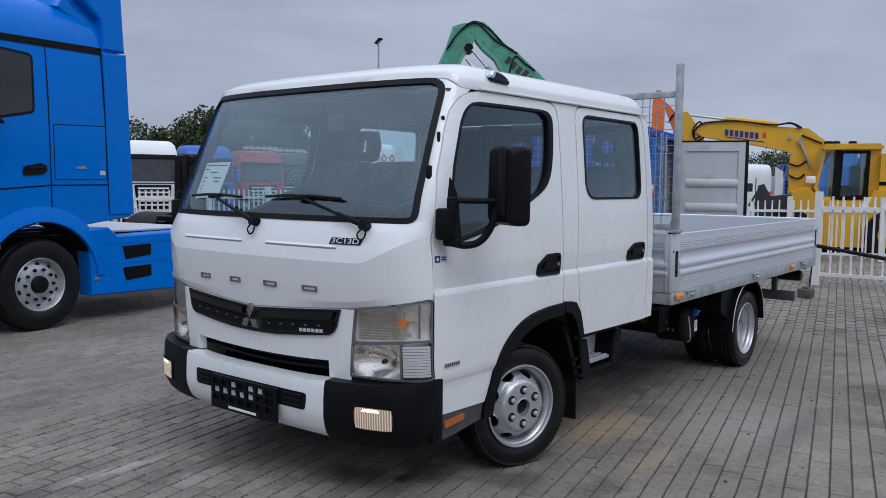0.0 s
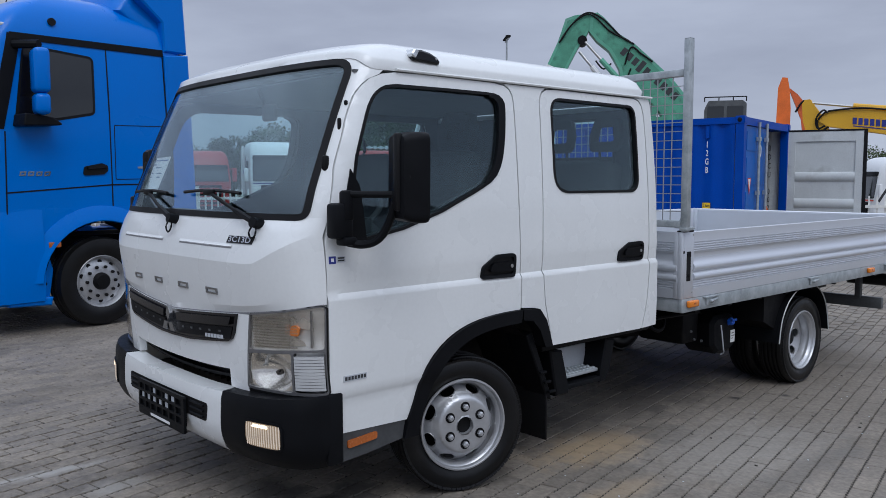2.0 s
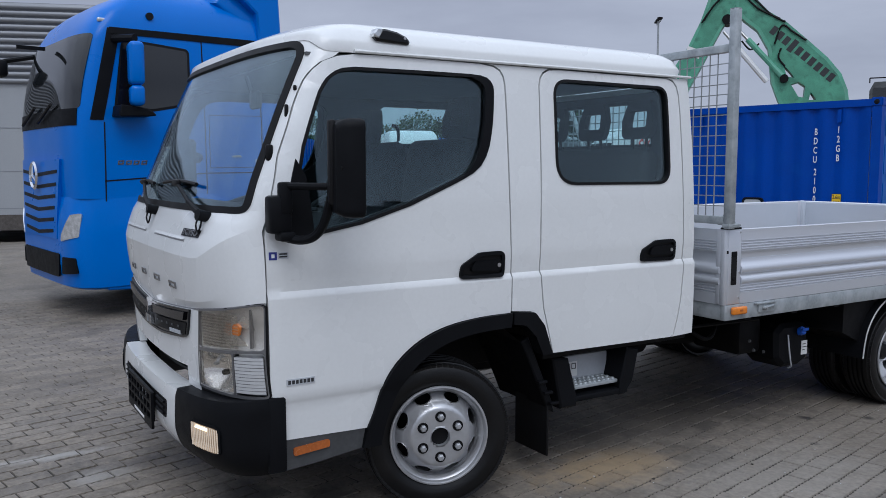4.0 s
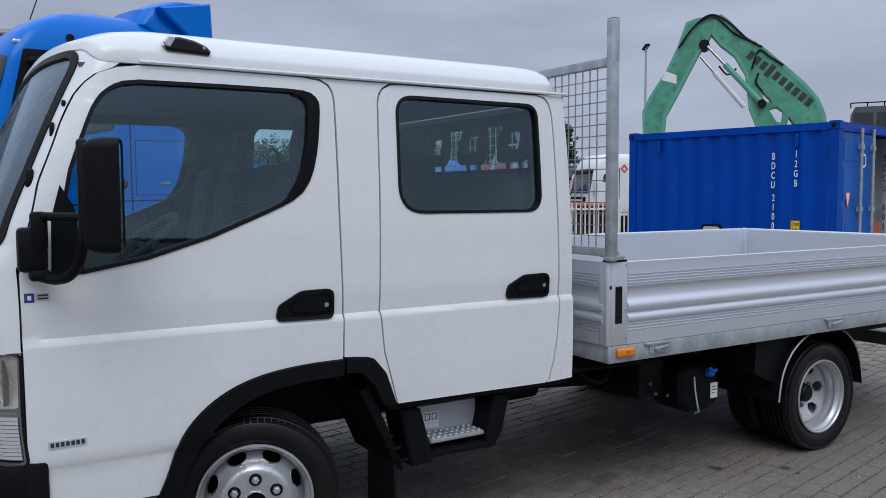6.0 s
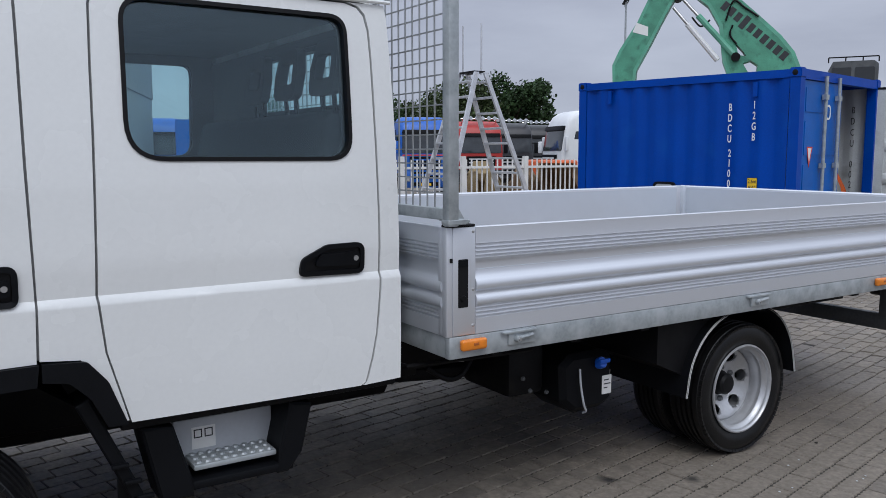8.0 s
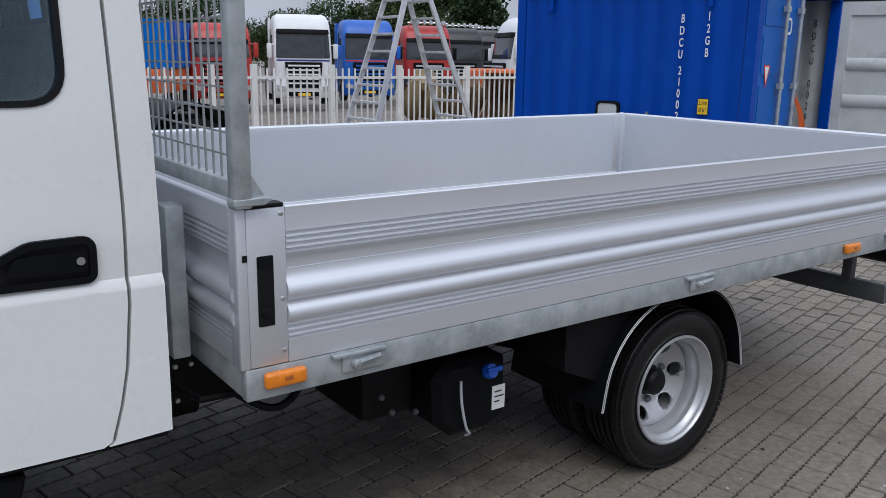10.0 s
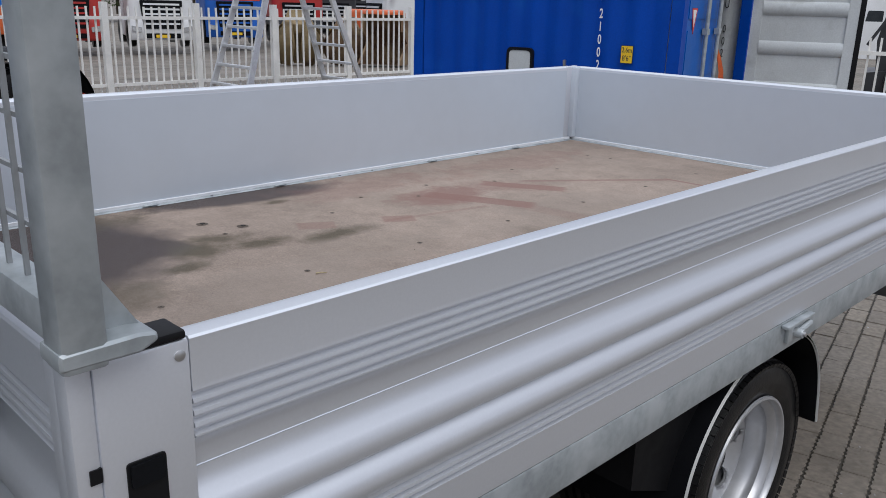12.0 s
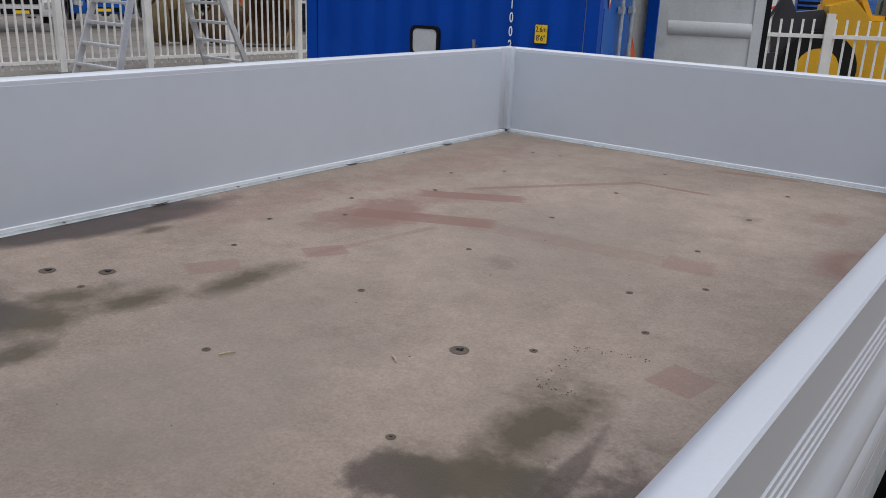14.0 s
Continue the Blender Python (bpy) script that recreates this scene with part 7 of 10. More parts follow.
def paving(name, joints):
    """Grey-brown concrete bricks: tone, dirt and lime stains; with drawn joints only where the surface stays far off."""
    m = bpy.data.materials.new(name)
    m.use_nodes = True
    n, l = m.node_tree.nodes, m.node_tree.links
    b = n["Principled BSDF"]
    b.inputs["Specular IOR Level"].default_value = 0.35
    ge = n.new("ShaderNodeNewGeometry")

    def noise_at(scale, detail=6, rough=0.55):
        t = n.new("ShaderNodeTexNoise")
        t.inputs["Scale"].default_value, t.inputs["Detail"].default_value, t.inputs["Roughness"].default_value = scale, detail, rough
        l.new(ge.outputs["Position"], t.inputs["Vector"])
        return t.outputs[0]

    def ramp(src, p0, p1, c0, c1):
        r = n.new("ShaderNodeValToRGB")
        r.color_ramp.elements[0].position, r.color_ramp.elements[1].position = p0, p1
        r.color_ramp.elements[0].color, r.color_ramp.elements[1].color = (*c0, 1), (*c1, 1)
        l.new(src, r.inputs[0])
        return r.outputs[0]

    def mix(kind, fac, a, c):
        x = n.new("ShaderNodeMixRGB")
        x.blend_type = kind
        for k, v in ((0, fac), (1, a), (2, c)):
            if isinstance(v, (int, float)):
                x.inputs[k].default_value = v
            elif isinstance(v, tuple):
                x.inputs[k].default_value = (*v, 1)
            else:
                l.new(v, x.inputs[k])
        return x.outputs[0]

    base = ramp(noise_at(0.55), 0.30, 0.72, (0.150, 0.129, 0.106), (0.245, 0.215, 0.182))
    base = mix("MULTIPLY", 1.0, base, ramp(noise_at(38, 4), 0.25, 0.75, (0.70,) * 3, (1.28,) * 3))
    if joints:
        mp = n.new("ShaderNodeMapping")
        mp.inputs["Rotation"].default_value = (0, 0, radians(-90 - PAVE_TURN))
        l.new(ge.outputs["Position"], mp.inputs["Vector"])
        br = n.new("ShaderNodeTexBrick")
        br.inputs["Scale"].default_value = 1.0
        br.inputs["Brick Width"].default_value, br.inputs["Row Height"].default_value = 0.205, 0.1025
        br.inputs["Mortar Size"].default_value = 0.004
        br.inputs["Color1"].default_value, br.inputs["Color2"].default_value, br.inputs["Mortar"].default_value = (0.90, 0.90, 0.90, 1), (1.04, 1.04, 1.04, 1), (0.55, 0.54, 0.52, 1)
        l.new(mp.outputs[0], br.inputs["Vector"])
        base = mix("MULTIPLY", 1.0, base, br.outputs["Color"])
    else:
        base = mix("MULTIPLY", 1.0, base, ramp(ge.outputs["Random Per Island"], 0, 1, (0.85, 0.85, 0.855), (1.15, 1.14, 1.11)))
    # pale lime and sand, dark damp and oil
    base = mix("MIX", ramp(noise_at(0.8, 8, 0.65), 0.60, 0.75, (0, 0, 0), (0.45,) * 3), base, (0.30, 0.28, 0.255))
    base = mix("MIX", ramp(noise_at(1.7, 7, 0.7), 0.66, 0.78, (0, 0, 0), (0.5,) * 3), base, (0.29, 0.235, 0.165))
    base = mix("MIX", ramp(noise_at(1.1, 7, 0.62), 0.30, 0.44, (0.62,) * 3, (0, 0, 0)), base, (0.055, 0.050, 0.045))
    # spilt sand beside the front wheel, oil drips, darker patches under and beside the truck
    wob = noise_at(7.0, 6, 0.65)
    for x, y, rx, ry, c, amount in STAINS_AND_PATCHES:
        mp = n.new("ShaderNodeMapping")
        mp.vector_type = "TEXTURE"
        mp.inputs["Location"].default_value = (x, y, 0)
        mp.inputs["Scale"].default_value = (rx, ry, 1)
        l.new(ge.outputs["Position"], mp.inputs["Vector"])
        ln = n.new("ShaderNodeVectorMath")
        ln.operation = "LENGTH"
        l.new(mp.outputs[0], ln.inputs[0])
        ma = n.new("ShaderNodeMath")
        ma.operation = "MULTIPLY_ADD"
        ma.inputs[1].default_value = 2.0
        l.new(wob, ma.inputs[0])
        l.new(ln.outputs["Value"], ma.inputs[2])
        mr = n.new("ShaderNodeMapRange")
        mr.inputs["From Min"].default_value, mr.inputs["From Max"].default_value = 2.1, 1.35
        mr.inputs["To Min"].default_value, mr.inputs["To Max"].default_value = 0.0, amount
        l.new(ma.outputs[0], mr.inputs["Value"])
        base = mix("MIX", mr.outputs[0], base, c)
    l.new(base, b.inputs["Base Color"])
    l.new(ramp(noise_at(1.5), 0.3, 0.7, (0.50,) * 3, (0.85,) * 3), b.inputs["Roughness"])
    bp = n.new("ShaderNodeBump")
    bp.inputs["Strength"].default_value, bp.inputs["Distance"].default_value = 0.35, 0.006
    l.new(noise_at(70, 5), bp.inputs["Height"])
    l.new(bp.outputs[0], b.inputs["Normal"])
    return m


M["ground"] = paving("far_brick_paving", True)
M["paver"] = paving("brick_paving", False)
M["sand"] = material("joint_sand", (0.042, 0.037, 0.030), 0.95, vary=0.4, scale=3, fine=40, second=(0.085, 0.075, 0.056), second_at=(0.55, 0.75), second_scale=1.2)
bm = bmesh.new()
xs = [-1500, -300, -100, -60, -40, -30, -24, -18, -14, -10, -8, -6.5, -5.6, -5, -4.4, -3.6, -2.8, -1.6, 0, 2, 4, 7, 10, 14, 20, 30, 60, 150, 1500]
ys = [-1500, -300, -80, -30, -15, -8, -4, -1.5, 0, 2, 4, 5.5, 6.2, 7, 7.8, 8.5, 10, 12, 16, 20, 26, 34, 45, 60, 100, 300, 1500]
loft(bm, [[(x, y, ground_z(x, y) - 0.008) for y in ys] for x in xs])
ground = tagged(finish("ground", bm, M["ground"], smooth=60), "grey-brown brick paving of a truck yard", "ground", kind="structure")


# ---- the blue tractor unit ----
def plan_ring(w, yc, ys, yr, z, n=3.2, rr=0.10, k=14):
    """A plan outline: rounded nose at yc, straight flanks from ys, back at yr."""
    out = []
    for i in range(2 * k + 1):
        a = math.pi / 2 * (i / k - 1)
        out.append((w * (1 if a > 0 else -1) * abs(math.sin(a)) ** (2 / n), ys - (ys - yc) * max(0, math.cos(a)) ** (2 / n), z))
    for i in range(1, 7):
        out.append((w, ys + (yr - rr - ys) * i / 7, z))
    for i in range(5):
        a = math.pi / 2 * i / 4
        out.append((w - rr + rr * math.cos(a), yr - rr + rr * math.sin(a), z))
    for i in range(1, 5):
        out.append(((w - rr) * (1 - 2 * i / 5), yr, z))
    for i in range(5):
        a = math.pi / 2 * (1 - i / 4)
        out.append((-w + rr - rr * math.cos(a), yr - rr + rr * math.sin(a), z))
    for i in range(1, 7):
        out.append((-w, yr - rr - (yr - rr - ys) * i / 7, z))
    return out


def big_wheel(parent, x, y, s, w=0.30, r=0.505, steel=True, lab="black truck tyre"):
    hub = Matrix.Translation((x, y, 0.446)) @ Matrix.Diagonal((s, 1, 1, 1))
    h = w / 2
    prof = [(0.285, -h * 0.8), (0.33, -h), (r - 0.08, -h), (r - 0.02, -h * 0.93)]
    for k in range(3):
        c = -h * 0.45 + h * 0.45 * k
        prof += [(r, c - 0.02), (r - 0.012, c - 0.008), (r - 0.012, c + 0.008), (r, c + 0.02)]
    prof += [(r - 0.02, h * 0.93), (r - 0.08, h), (0.33, h), (0.285, h * 0.8)]
    tyre = part("wheel", lathe(bmesh.new(), prof, hub, 40), M["rubber"], parent, lab)
    out_ = 0.05 if steel else -0.08
    bm = lathe(bmesh.new(), [(0.285, -h * 0.8), (0.275, 0.0), (0.283, h * 0.6), (0.300, h * 0.86), (0.292, h * 0.92), (0.272, h * 0.75), (0.262, h * 0.4), (0.235, out_ + 0.02), (0.20, out_ + 0.04), (0.135, out_ + 0.05), (0.10, out_ + 0.05)], hub, 40)
    rim_ = part("rim", bm, M["rim"], tyre, "silver steel rim")
    bm = lathe(bmesh.new(), [(0.0, out_ + 0.11), (0.075, out_ + 0.105), (0.095, out_ + 0.08), (0.10, out_ + 0.03)], hub, 24)
    part("hub", bm, M["chassis"], tyre, "dark wheel hub")
    for k in range(10):
        a = 2 * math.pi * k / 10
        bm = lathe(bmesh.new(), [(0.0, 0.035), (0.012, 0.035), (0.018, 0.028), (0.018, 0.0)], hub @ Matrix.Translation((out_ + 0.045, 0.168 * math.cos(a), 0.168 * math.sin(a))), 8)
        part("nut", bm, M["chassis"], tyre)
        bm = lathe(bmesh.new(), [(0.0, 0.002), (0.024, 0.002), (0.027, -0.01)], hub @ Matrix.Translation((out_ + 0.028, 0.222 * math.cos(a + 0.31), 0.222 * math.sin(a + 0.31))), 12)
        part("vent", bm, M["seal"], tyre)
    return tyre


tractor = thing("tractor_unit", "bright blue heavy tractor unit parked on the paving", "truck", pose(-6.96, 0.555, -0.11, 0, 0, 8.0))
RINGS = [(1.27, 1.185, -1.36, -0.95, 1.10), (1.60, 1.19, -1.375, -0.95, 1.10), (2.10, 1.19, -1.37, -0.93, 1.10), (2.30, 1.19, -1.355, -0.90, 1.10), (2.98, 1.165, -1.20, -0.75, 1.10), (3.06, 1.16, -1.17, -0.72, 1.10),
         (3.14, 1.15, -1.13, -0.68, 1.10), (3.30, 1.12, -1.03, -0.58, 1.09), (3.44, 1.06, -0.86, -0.45, 1.07), (3.56, 0.97, -0.62, -0.25, 1.05), (3.63, 0.82, -0.35, 0.0, 1.03), (3.66, 0.50, 0.0, 0.3, 1.0), (3.67, 0.1, 0.4, 0.5, 0.8)]
bm = bmesh.new()
loft(bm, [plan_ring(w, yc, ys, yr, z, n=5.0, k=18) for z, w, yc, ys, yr in RINGS], closed=True)
cab_ = part("cab", bm, M["blue"], tractor, "bright blue painted cab", smooth=40)
TW = [(r[0], r[1]) for r in RINGS[:8]]
TYC = [(r[0], r[2]) for r in RINGS[:8]]
TYS = [(r[0], r[3]) for r in RINGS[:8]]


def t_side(y, z, o):
    w, ys, yc = _hermite(TW, z), _hermite(TYS, z), _hermite(TYC, z)
    x = w
    if y < ys:
        x = w * (1 - min(0.999, (ys - y) / (ys - yc)) ** 5) ** (1 / 5)
    return Vector((x + o, y, z))


def t_front(x, z, o):
    w, ys, yc = _hermite(TW, z), _hermite(TYS, z), _hermite(TYC, z)
    y = ys - (ys - yc) * (1 - min(0.9995, abs(x) / w) ** 5) ** (1 / 5)
    n = Vector((0.7 * x**3, -1, 0)).normalized()
    return Vector((x, y, z)) + n * o


part("windscreen", plate(bmesh.new(), rounded([(-1.145, 2.24), (1.145, 2.24), (1.115, 3.05), (-1.115, 3.05)], 0.05, 4), t_front, -0.01, 0.006, step=0.12), M["glass_dark"], cab_, "dark windscreen")
part("screen_base", plate(bmesh.new(), [(-1.12, 2.06), (1.12, 2.06), (1.12, 2.24), (-1.12, 2.24)], t_front, -0.01, 0.008, step=0.12), M["plastic"], cab_, "black panel under the windscreen")
for s in (1, -1):
    ms = lambda y, z, o: Vector((s * t_side(y, z, o).x, y, z))
    WIN_T = rounded([(-0.90, 2.20), (-0.45, 2.235), (-0.03, 2.32), (-0.02, 2.955), (-0.78, 3.015)], [0.05, 0.2, 0.07, 0.07, 0.10], 5)
    part("side_window", plate(bmesh.new(), shrink(WIN_T, 0.028), ms, -0.01, 0.005, step=0.12), M["glass_dark"], cab_, "dark side window")
    part("window_seal", plate(bmesh.new(), WIN_T, ms, -0.01, 0.004, [shrink(WIN_T, 0.028)], 0.12), M["seal"], cab_)
    part("quarter_glass", plate(bmesh.new(), [(-0.86, 2.25), (-0.66, 2.26), (-0.63, 2.97), (-0.77, 2.98)], ms, 0.0, 0.007, step=0.12), M["gloss_black"], cab_, "black front corner of the window")
    part("roof_strip", plate(bmesh.new(), [(-0.93, 3.055), (0.845, 3.055), (0.845, 3.135), (-0.90, 3.125)], ms, -0.01, 0.010, step=0.12), M["plastic"], cab_, "black strip under the roof")
    part("pillar_trim", plate(bmesh.new(), [(-1.15, 2.12), (-1.01, 2.12), (-0.80, 3.06), (-0.92, 3.12)], ms, -0.01, 0.006, step=0.08), M["plastic"], cab_, "black pillar trim")
    for y0, z0, y1, z1 in ((0.145, 1.20, 0.13, 3.06), (0.885, 1.20, 0.835, 3.05), (-1.02, 0.75, -1.00, 2.10)):
        part("joint", plate(bmesh.new(), [(y0 - 0.007, z0), (y0 + 0.007, z0), (y1 + 0.007, z1), (y1 - 0.007, z1)], ms, -0.005, 0.0025, step=0.1), M["seal"], cab_)
    hatch = rounded([(0.185, 1.60), (0.865, 1.61), (0.86, 2.235), (0.185, 2.22)], 0.02, 3)
    part("hatch_joint", plate(bmesh.new(), hatch, ms, -0.005, 0.003, [shrink(hatch, 0.008)], 0.1), M["seal"], cab_)
    part("hatch_latch", plate(bmesh.new(), rounded([(0.46, 1.73), (0.60, 1.73), (0.56, 1.76), (0.46, 1.75)], 0.005, 2), ms, 0.0, 0.010, step=0), M["steel"], cab_)
    part("hatch_label", plate(bmesh.new(), [(0.77, 1.66), (0.84, 1.66), (0.84, 1.71), (0.77, 1.71)], ms, 0.0, 0.004, step=0), M["label_grey"], cab_)
    hand_pull = rounded([(-0.20, 1.645), (0.045, 1.66), (0.095, 1.70), (0.09, 1.76), (0.02, 1.785), (-0.18, 1.745)], 0.03, 4)
    part("door_handle", plate(bmesh.new(), hand_pull, ms, -0.01, 0.012, step=0.1), M["seal"], cab_, "black door handle")
    part("handle_bar", plate(bmesh.new(), rounded([(-0.15, 1.715), (0.075, 1.735), (0.07, 1.765), (-0.15, 1.742)], 0.01, 3), ms, 0.01, 0.032, step=0.1), M["gloss_black"], cab_)
    for k in range(4):
        part("model_bars", plate(bmesh.new(), [(-0.88 + 0.085 * k, 1.64), (-0.815 + 0.085 * k, 1.643), (-0.805 + 0.085 * k, 1.69), (-0.87 + 0.085 * k, 1.687)], ms, 0.0, 0.005, [[(-0.862 + 0.085 * k, 1.655), (-0.83 + 0.085 * k, 1.657), (-0.825 + 0.085 * k, 1.676), (-0.857 + 0.085 * k, 1.674)]], step=0), M["chrome"], cab_)
    part("belt_joint", plate(bmesh.new(), [(-1.02, 1.455), (0.14, 1.535), (1.17, 1.545), (1.17, 1.558), (0.14, 1.550), (-1.02, 1.470)], ms, -0.005, 0.003, step=0.2), M["seal"], cab_)
    # fender round the front wheel, and lower flank
    bm = bmesh.new()
    n_ = 20
    band = []
    for i in range(n_ + 1):
        a = math.pi * (0.02 + 0.96 * i / n_)
        band.append((math.cos(a), math.sin(a)))
    loft(bm, [[(s * x, r * c, 0.45 + r * q) for c, q in band] for x, r in ((0.86, 0.685), (1.222, 0.685), (1.236, 0.695), (1.234, 0.72), (1.192, 0.86), (0.86, 0.86))])
    part("fender", bm, M["blue"], tractor, "blue wheel arch")
    bm = bmesh.new()
    loft(bm, [[(s * 0.86, 0.67 * c, 0.45 + 0.67 * q) for c, q in band], [(s * 1.2, 0.67 * c, 0.45 + 0.67 * q) for c, q in band]])
    part("arch_liner", bm, M["chassis"], tractor)
    bm = bmesh.new()
    prism(bm, [(0.46, 1.06), (0.60, 1.09), (1.20, 1.165), (1.19, 1.30), (-1.0, 1.30), (-1.0, 0.86), (-0.62, 0.90), (-0.50, 1.00), (-0.30, 1.125), (0.0, 1.155), (0.28, 1.125)], "x", s * 0.7, s * 1.186, 0.01)
    part("lower_flank", bm, M["blue"], tractor)
    # entry steps below the door
    bm = bmesh.new()
    prism(bm, [(-1.02, 0.28), (-0.58, 0.26), (-0.52, 0.62), (-0.60, 0.90), (-1.0, 0.86)], "x", s * 0.7, s * 1.10, 0.01)
    steps_ = part("step_well", bm, M["blue"], tractor, "blue entry step well")
    bm = bmesh.new()
    prism(bm, rounded([(-0.96, 0.445), (-0.60, 0.455), (-0.60, 0.485), (-0.96, 0.475)], 0.01, 3), "x", s * 1.09, s * 1.108)
    part("step_slot", bm, M["plastic"], steps_, "dark step slot")
    bm = bmesh.new()
    prism(bm, [(-1.02, 0.26), (-0.58, 0.24), (-0.56, 0.33), (-1.02, 0.36)], "x", s * 0.7, s * 1.17, 0.015)
    part("step_lip", bm, M["blue"], steps_)
    skirt_p = [(0.615, 0.25), (1.70, 0.22), (2.75, 0.22), (2.75, 0.96), (1.90, 0.955), (0.98, 0.945), (0.86, 1.045), (0.47, 1.035), (0.575, 0.86), (0.61, 0.60)]
    bm = bmesh.new()
    prism(bm, skirt_p, "x", s * 0.95, s * 1.21, 0.02)
    skirt = part("side_skirt", bm, M["blue"], tractor, "blue side skirt")
    for zc in (0.735, 0.475):
        bm = bmesh.new()
        prism(bm, rounded([(1.08, zc - 0.085), (1.46, zc - 0.055), (1.46, zc + 0.085), (1.04, zc + 0.075)], 0.012, 3), "x", s * 1.12, s * 1.216)
        part("step_opening", bm, M["plastic"], skirt, "dark step opening")
    for zc in (0.86, 0.62):
        bm = bmesh.new()
        prism(bm, [(0.80, zc), (2.4, zc - 0.01), (2.4, zc - 0.022), (0.80, zc - 0.012)], "x", s * 1.2, s * 1.214)
        part("skirt_fold", bm, M["blue"], skirt)
    bm = bmesh.new()
    box(bm, (s * 1.213, 0.68, 0.45), (0.01, 0.07, 0.03), bevel=0.003)
    part("marker", bm, M["amber_dark"], skirt)
    bm = bmesh.new()
    box(bm, (s * 1.215, -0.55, 0.90), (0.03, 0.13, 0.06), bevel=0.006)
    part("marker", bm, M["amber_dark"], tractor, "orange side marker")
    # mirrors
    bm = bmesh.new()
    mm = Matrix.Translation((s * 1.42, -0.72, 2.62)) @ pose(0, 0, 0, 0, 0, s * -12)
    box(bm, (0, 0, 0.10), (0.25, 0.16, 0.46), mm, bevel=0.05, seg=3)
    box(bm, (0, 0, -0.24), (0.24, 0.15, 0.22), mm, bevel=0.05, seg=3)
    mir_ = part("mirror", bm, M["blue"], tractor, "blue door mirror")
    bm = bmesh.new()
    tube(bm, [(s * 1.16, -0.86, 3.0), (s * 1.42, -0.72, 2.99)], 0.045, 8)
    part("mirror_arm", bm, M["plastic"], mir_)
    bm = bmesh.new()
    prism(bm, rounded([(-0.92, 2.15), (-0.50, 2.17), (-0.62, 2.25), (-0.90, 2.28)], 0.02, 3), "x", s * 1.16, s * 1.46, 0.01)
    part("mirror_arm", bm, M["plastic"], mir_)
    # rear deflector panel
    bm = bmesh.new()
    prism(bm, [(0.893, 1.19), (1.235, 1.19), (1.165, 3.10), (0.845, 3.07)], "x", s * 1.10, s * 1.203, 0.012)
    part("flank_panel", bm, M["blue"], tractor, "blue side deflector")
    bm = bmesh.new()
    prism(bm, [(0.855, 3.115), (1.165, 3.115), (1.125, 3.86), (0.50, 3.74), (0.835, 3.46)], "x", s * 1.02, s * 1.185, 0.02)
    part("roof_wing", bm, M["blue"], tractor, "blue side wing of the roof deflector")
# roof deflector
bm = bmesh.new()
loft(bm, [plan_ring(w, yc, yc + 0.35, 1.14, z, rr=0.06) for z, w, yc in ((3.05, 1.10, 0.70), (3.30, 1.10, 0.55), (3.55, 1.06, 0.20), (3.74, 1.02, 0.28), (3.86, 1.0, 0.55), (3.89, 0.96, 0.72))], closed=True, cap=True)
part("roof_deflector", bm, M["blue"], tractor, "blue roof deflector")
# bumper and grille
bm = bmesh.new()
rows = []
for z, w, yc in ((0.27, 1.12, -1.30), (0.30, 1.19, -1.37), (0.55, 1.22, -1.41), (0.95, 1.22, -1.42), (1.15, 1.20, -1.40), (1.29, 1.185, -1.375)):
    row = []
    for i in range(29):
        a = math.pi / 2 * (i / 14 - 1)
        row.append((w * (1 if a > 0 else -1) * abs(math.sin(a)) ** (2 / 5), -0.80 - (-0.80 - yc) * max(0, math.cos(a)) ** (2 / 5), z))
    row = [(-w, -0.66, z)] + row + [(w, -0.66, z)]
    rows.append(row)
loft(bm, rows)
bump_ = part("bumper", bm, M["blue"], tractor, "blue bumper")


def t_bump(x, z, o):
    q = min(0.9995, abs(x) / 1.21)
    n = Vector((0.7 * x**3, -1, 0)).normalized()
    return Vector((x, -0.80 - 0.615 * (1 - q**5) ** (1 / 5), z)) + n * o


part("lower_intake", plate(bmesh.new(), rounded([(-0.72, 0.40), (0.72, 0.40), (0.76, 0.66), (-0.76, 0.66)], 0.03, 3), t_bump, -0.01, 0.012, step=0.12), M["plastic"], bump_, "black lower intake")
for s in (1, -1):
    part("headlamp", plate(bmesh.new(), [(s * a, b) for a, b in rounded([(0.82, 0.80), (1.12, 0.86), (1.15, 1.12), (1.03, 1.10), (0.84, 0.88)], 0.02, 3)], t_bump, -0.01, 0.014, step=0.06), M["lens"], bump_, "clear headlamp")
    part("fog_recess", plate(bmesh.new(), [(s * a, b) for a, b in rounded([(0.82, 0.44), (1.10, 0.46), (1.08, 0.63), (0.84, 0.63)], 0.02, 3)], t_bump, -0.01, 0.012, step=0.06), M["plastic"], bump_, "black fog lamp recess")
gr = part("grille", plate(bmesh.new(), [(-0.70, 0.82), (0.70, 0.82), (0.82, 1.70), (-0.82, 1.70)], lambda x, z, o: t_bump(x, 0.9, o) + Vector((0, 0.02 + 0.03 * max(0, z - 1.0), z - 0.9)), -0.02, 0.03, step=0.12), M["blue"], tractor, "blue slatted grille")
for k, zc in enumerate((0.90, 1.03, 1.16, 1.29, 1.42, 1.56)):
    w_ = 0.60 + 0.03 * k
    part("slat_gap", plate(bmesh.new(), rounded([(-w_, zc - 0.010), (0, zc - 0.055), (w_, zc - 0.010), (w_, zc + 0.028), (0, zc - 0.012), (-w_, zc + 0.028)], 0.004, 2), lambda x, z, o: t_bump(x, 0.9, o) + Vector((0, 0.02 + 0.03 * max(0, z - 1.0), z - 0.9)), 0.028, 0.034, step=0.12), M["seal"], gr, "dark gap between slats")
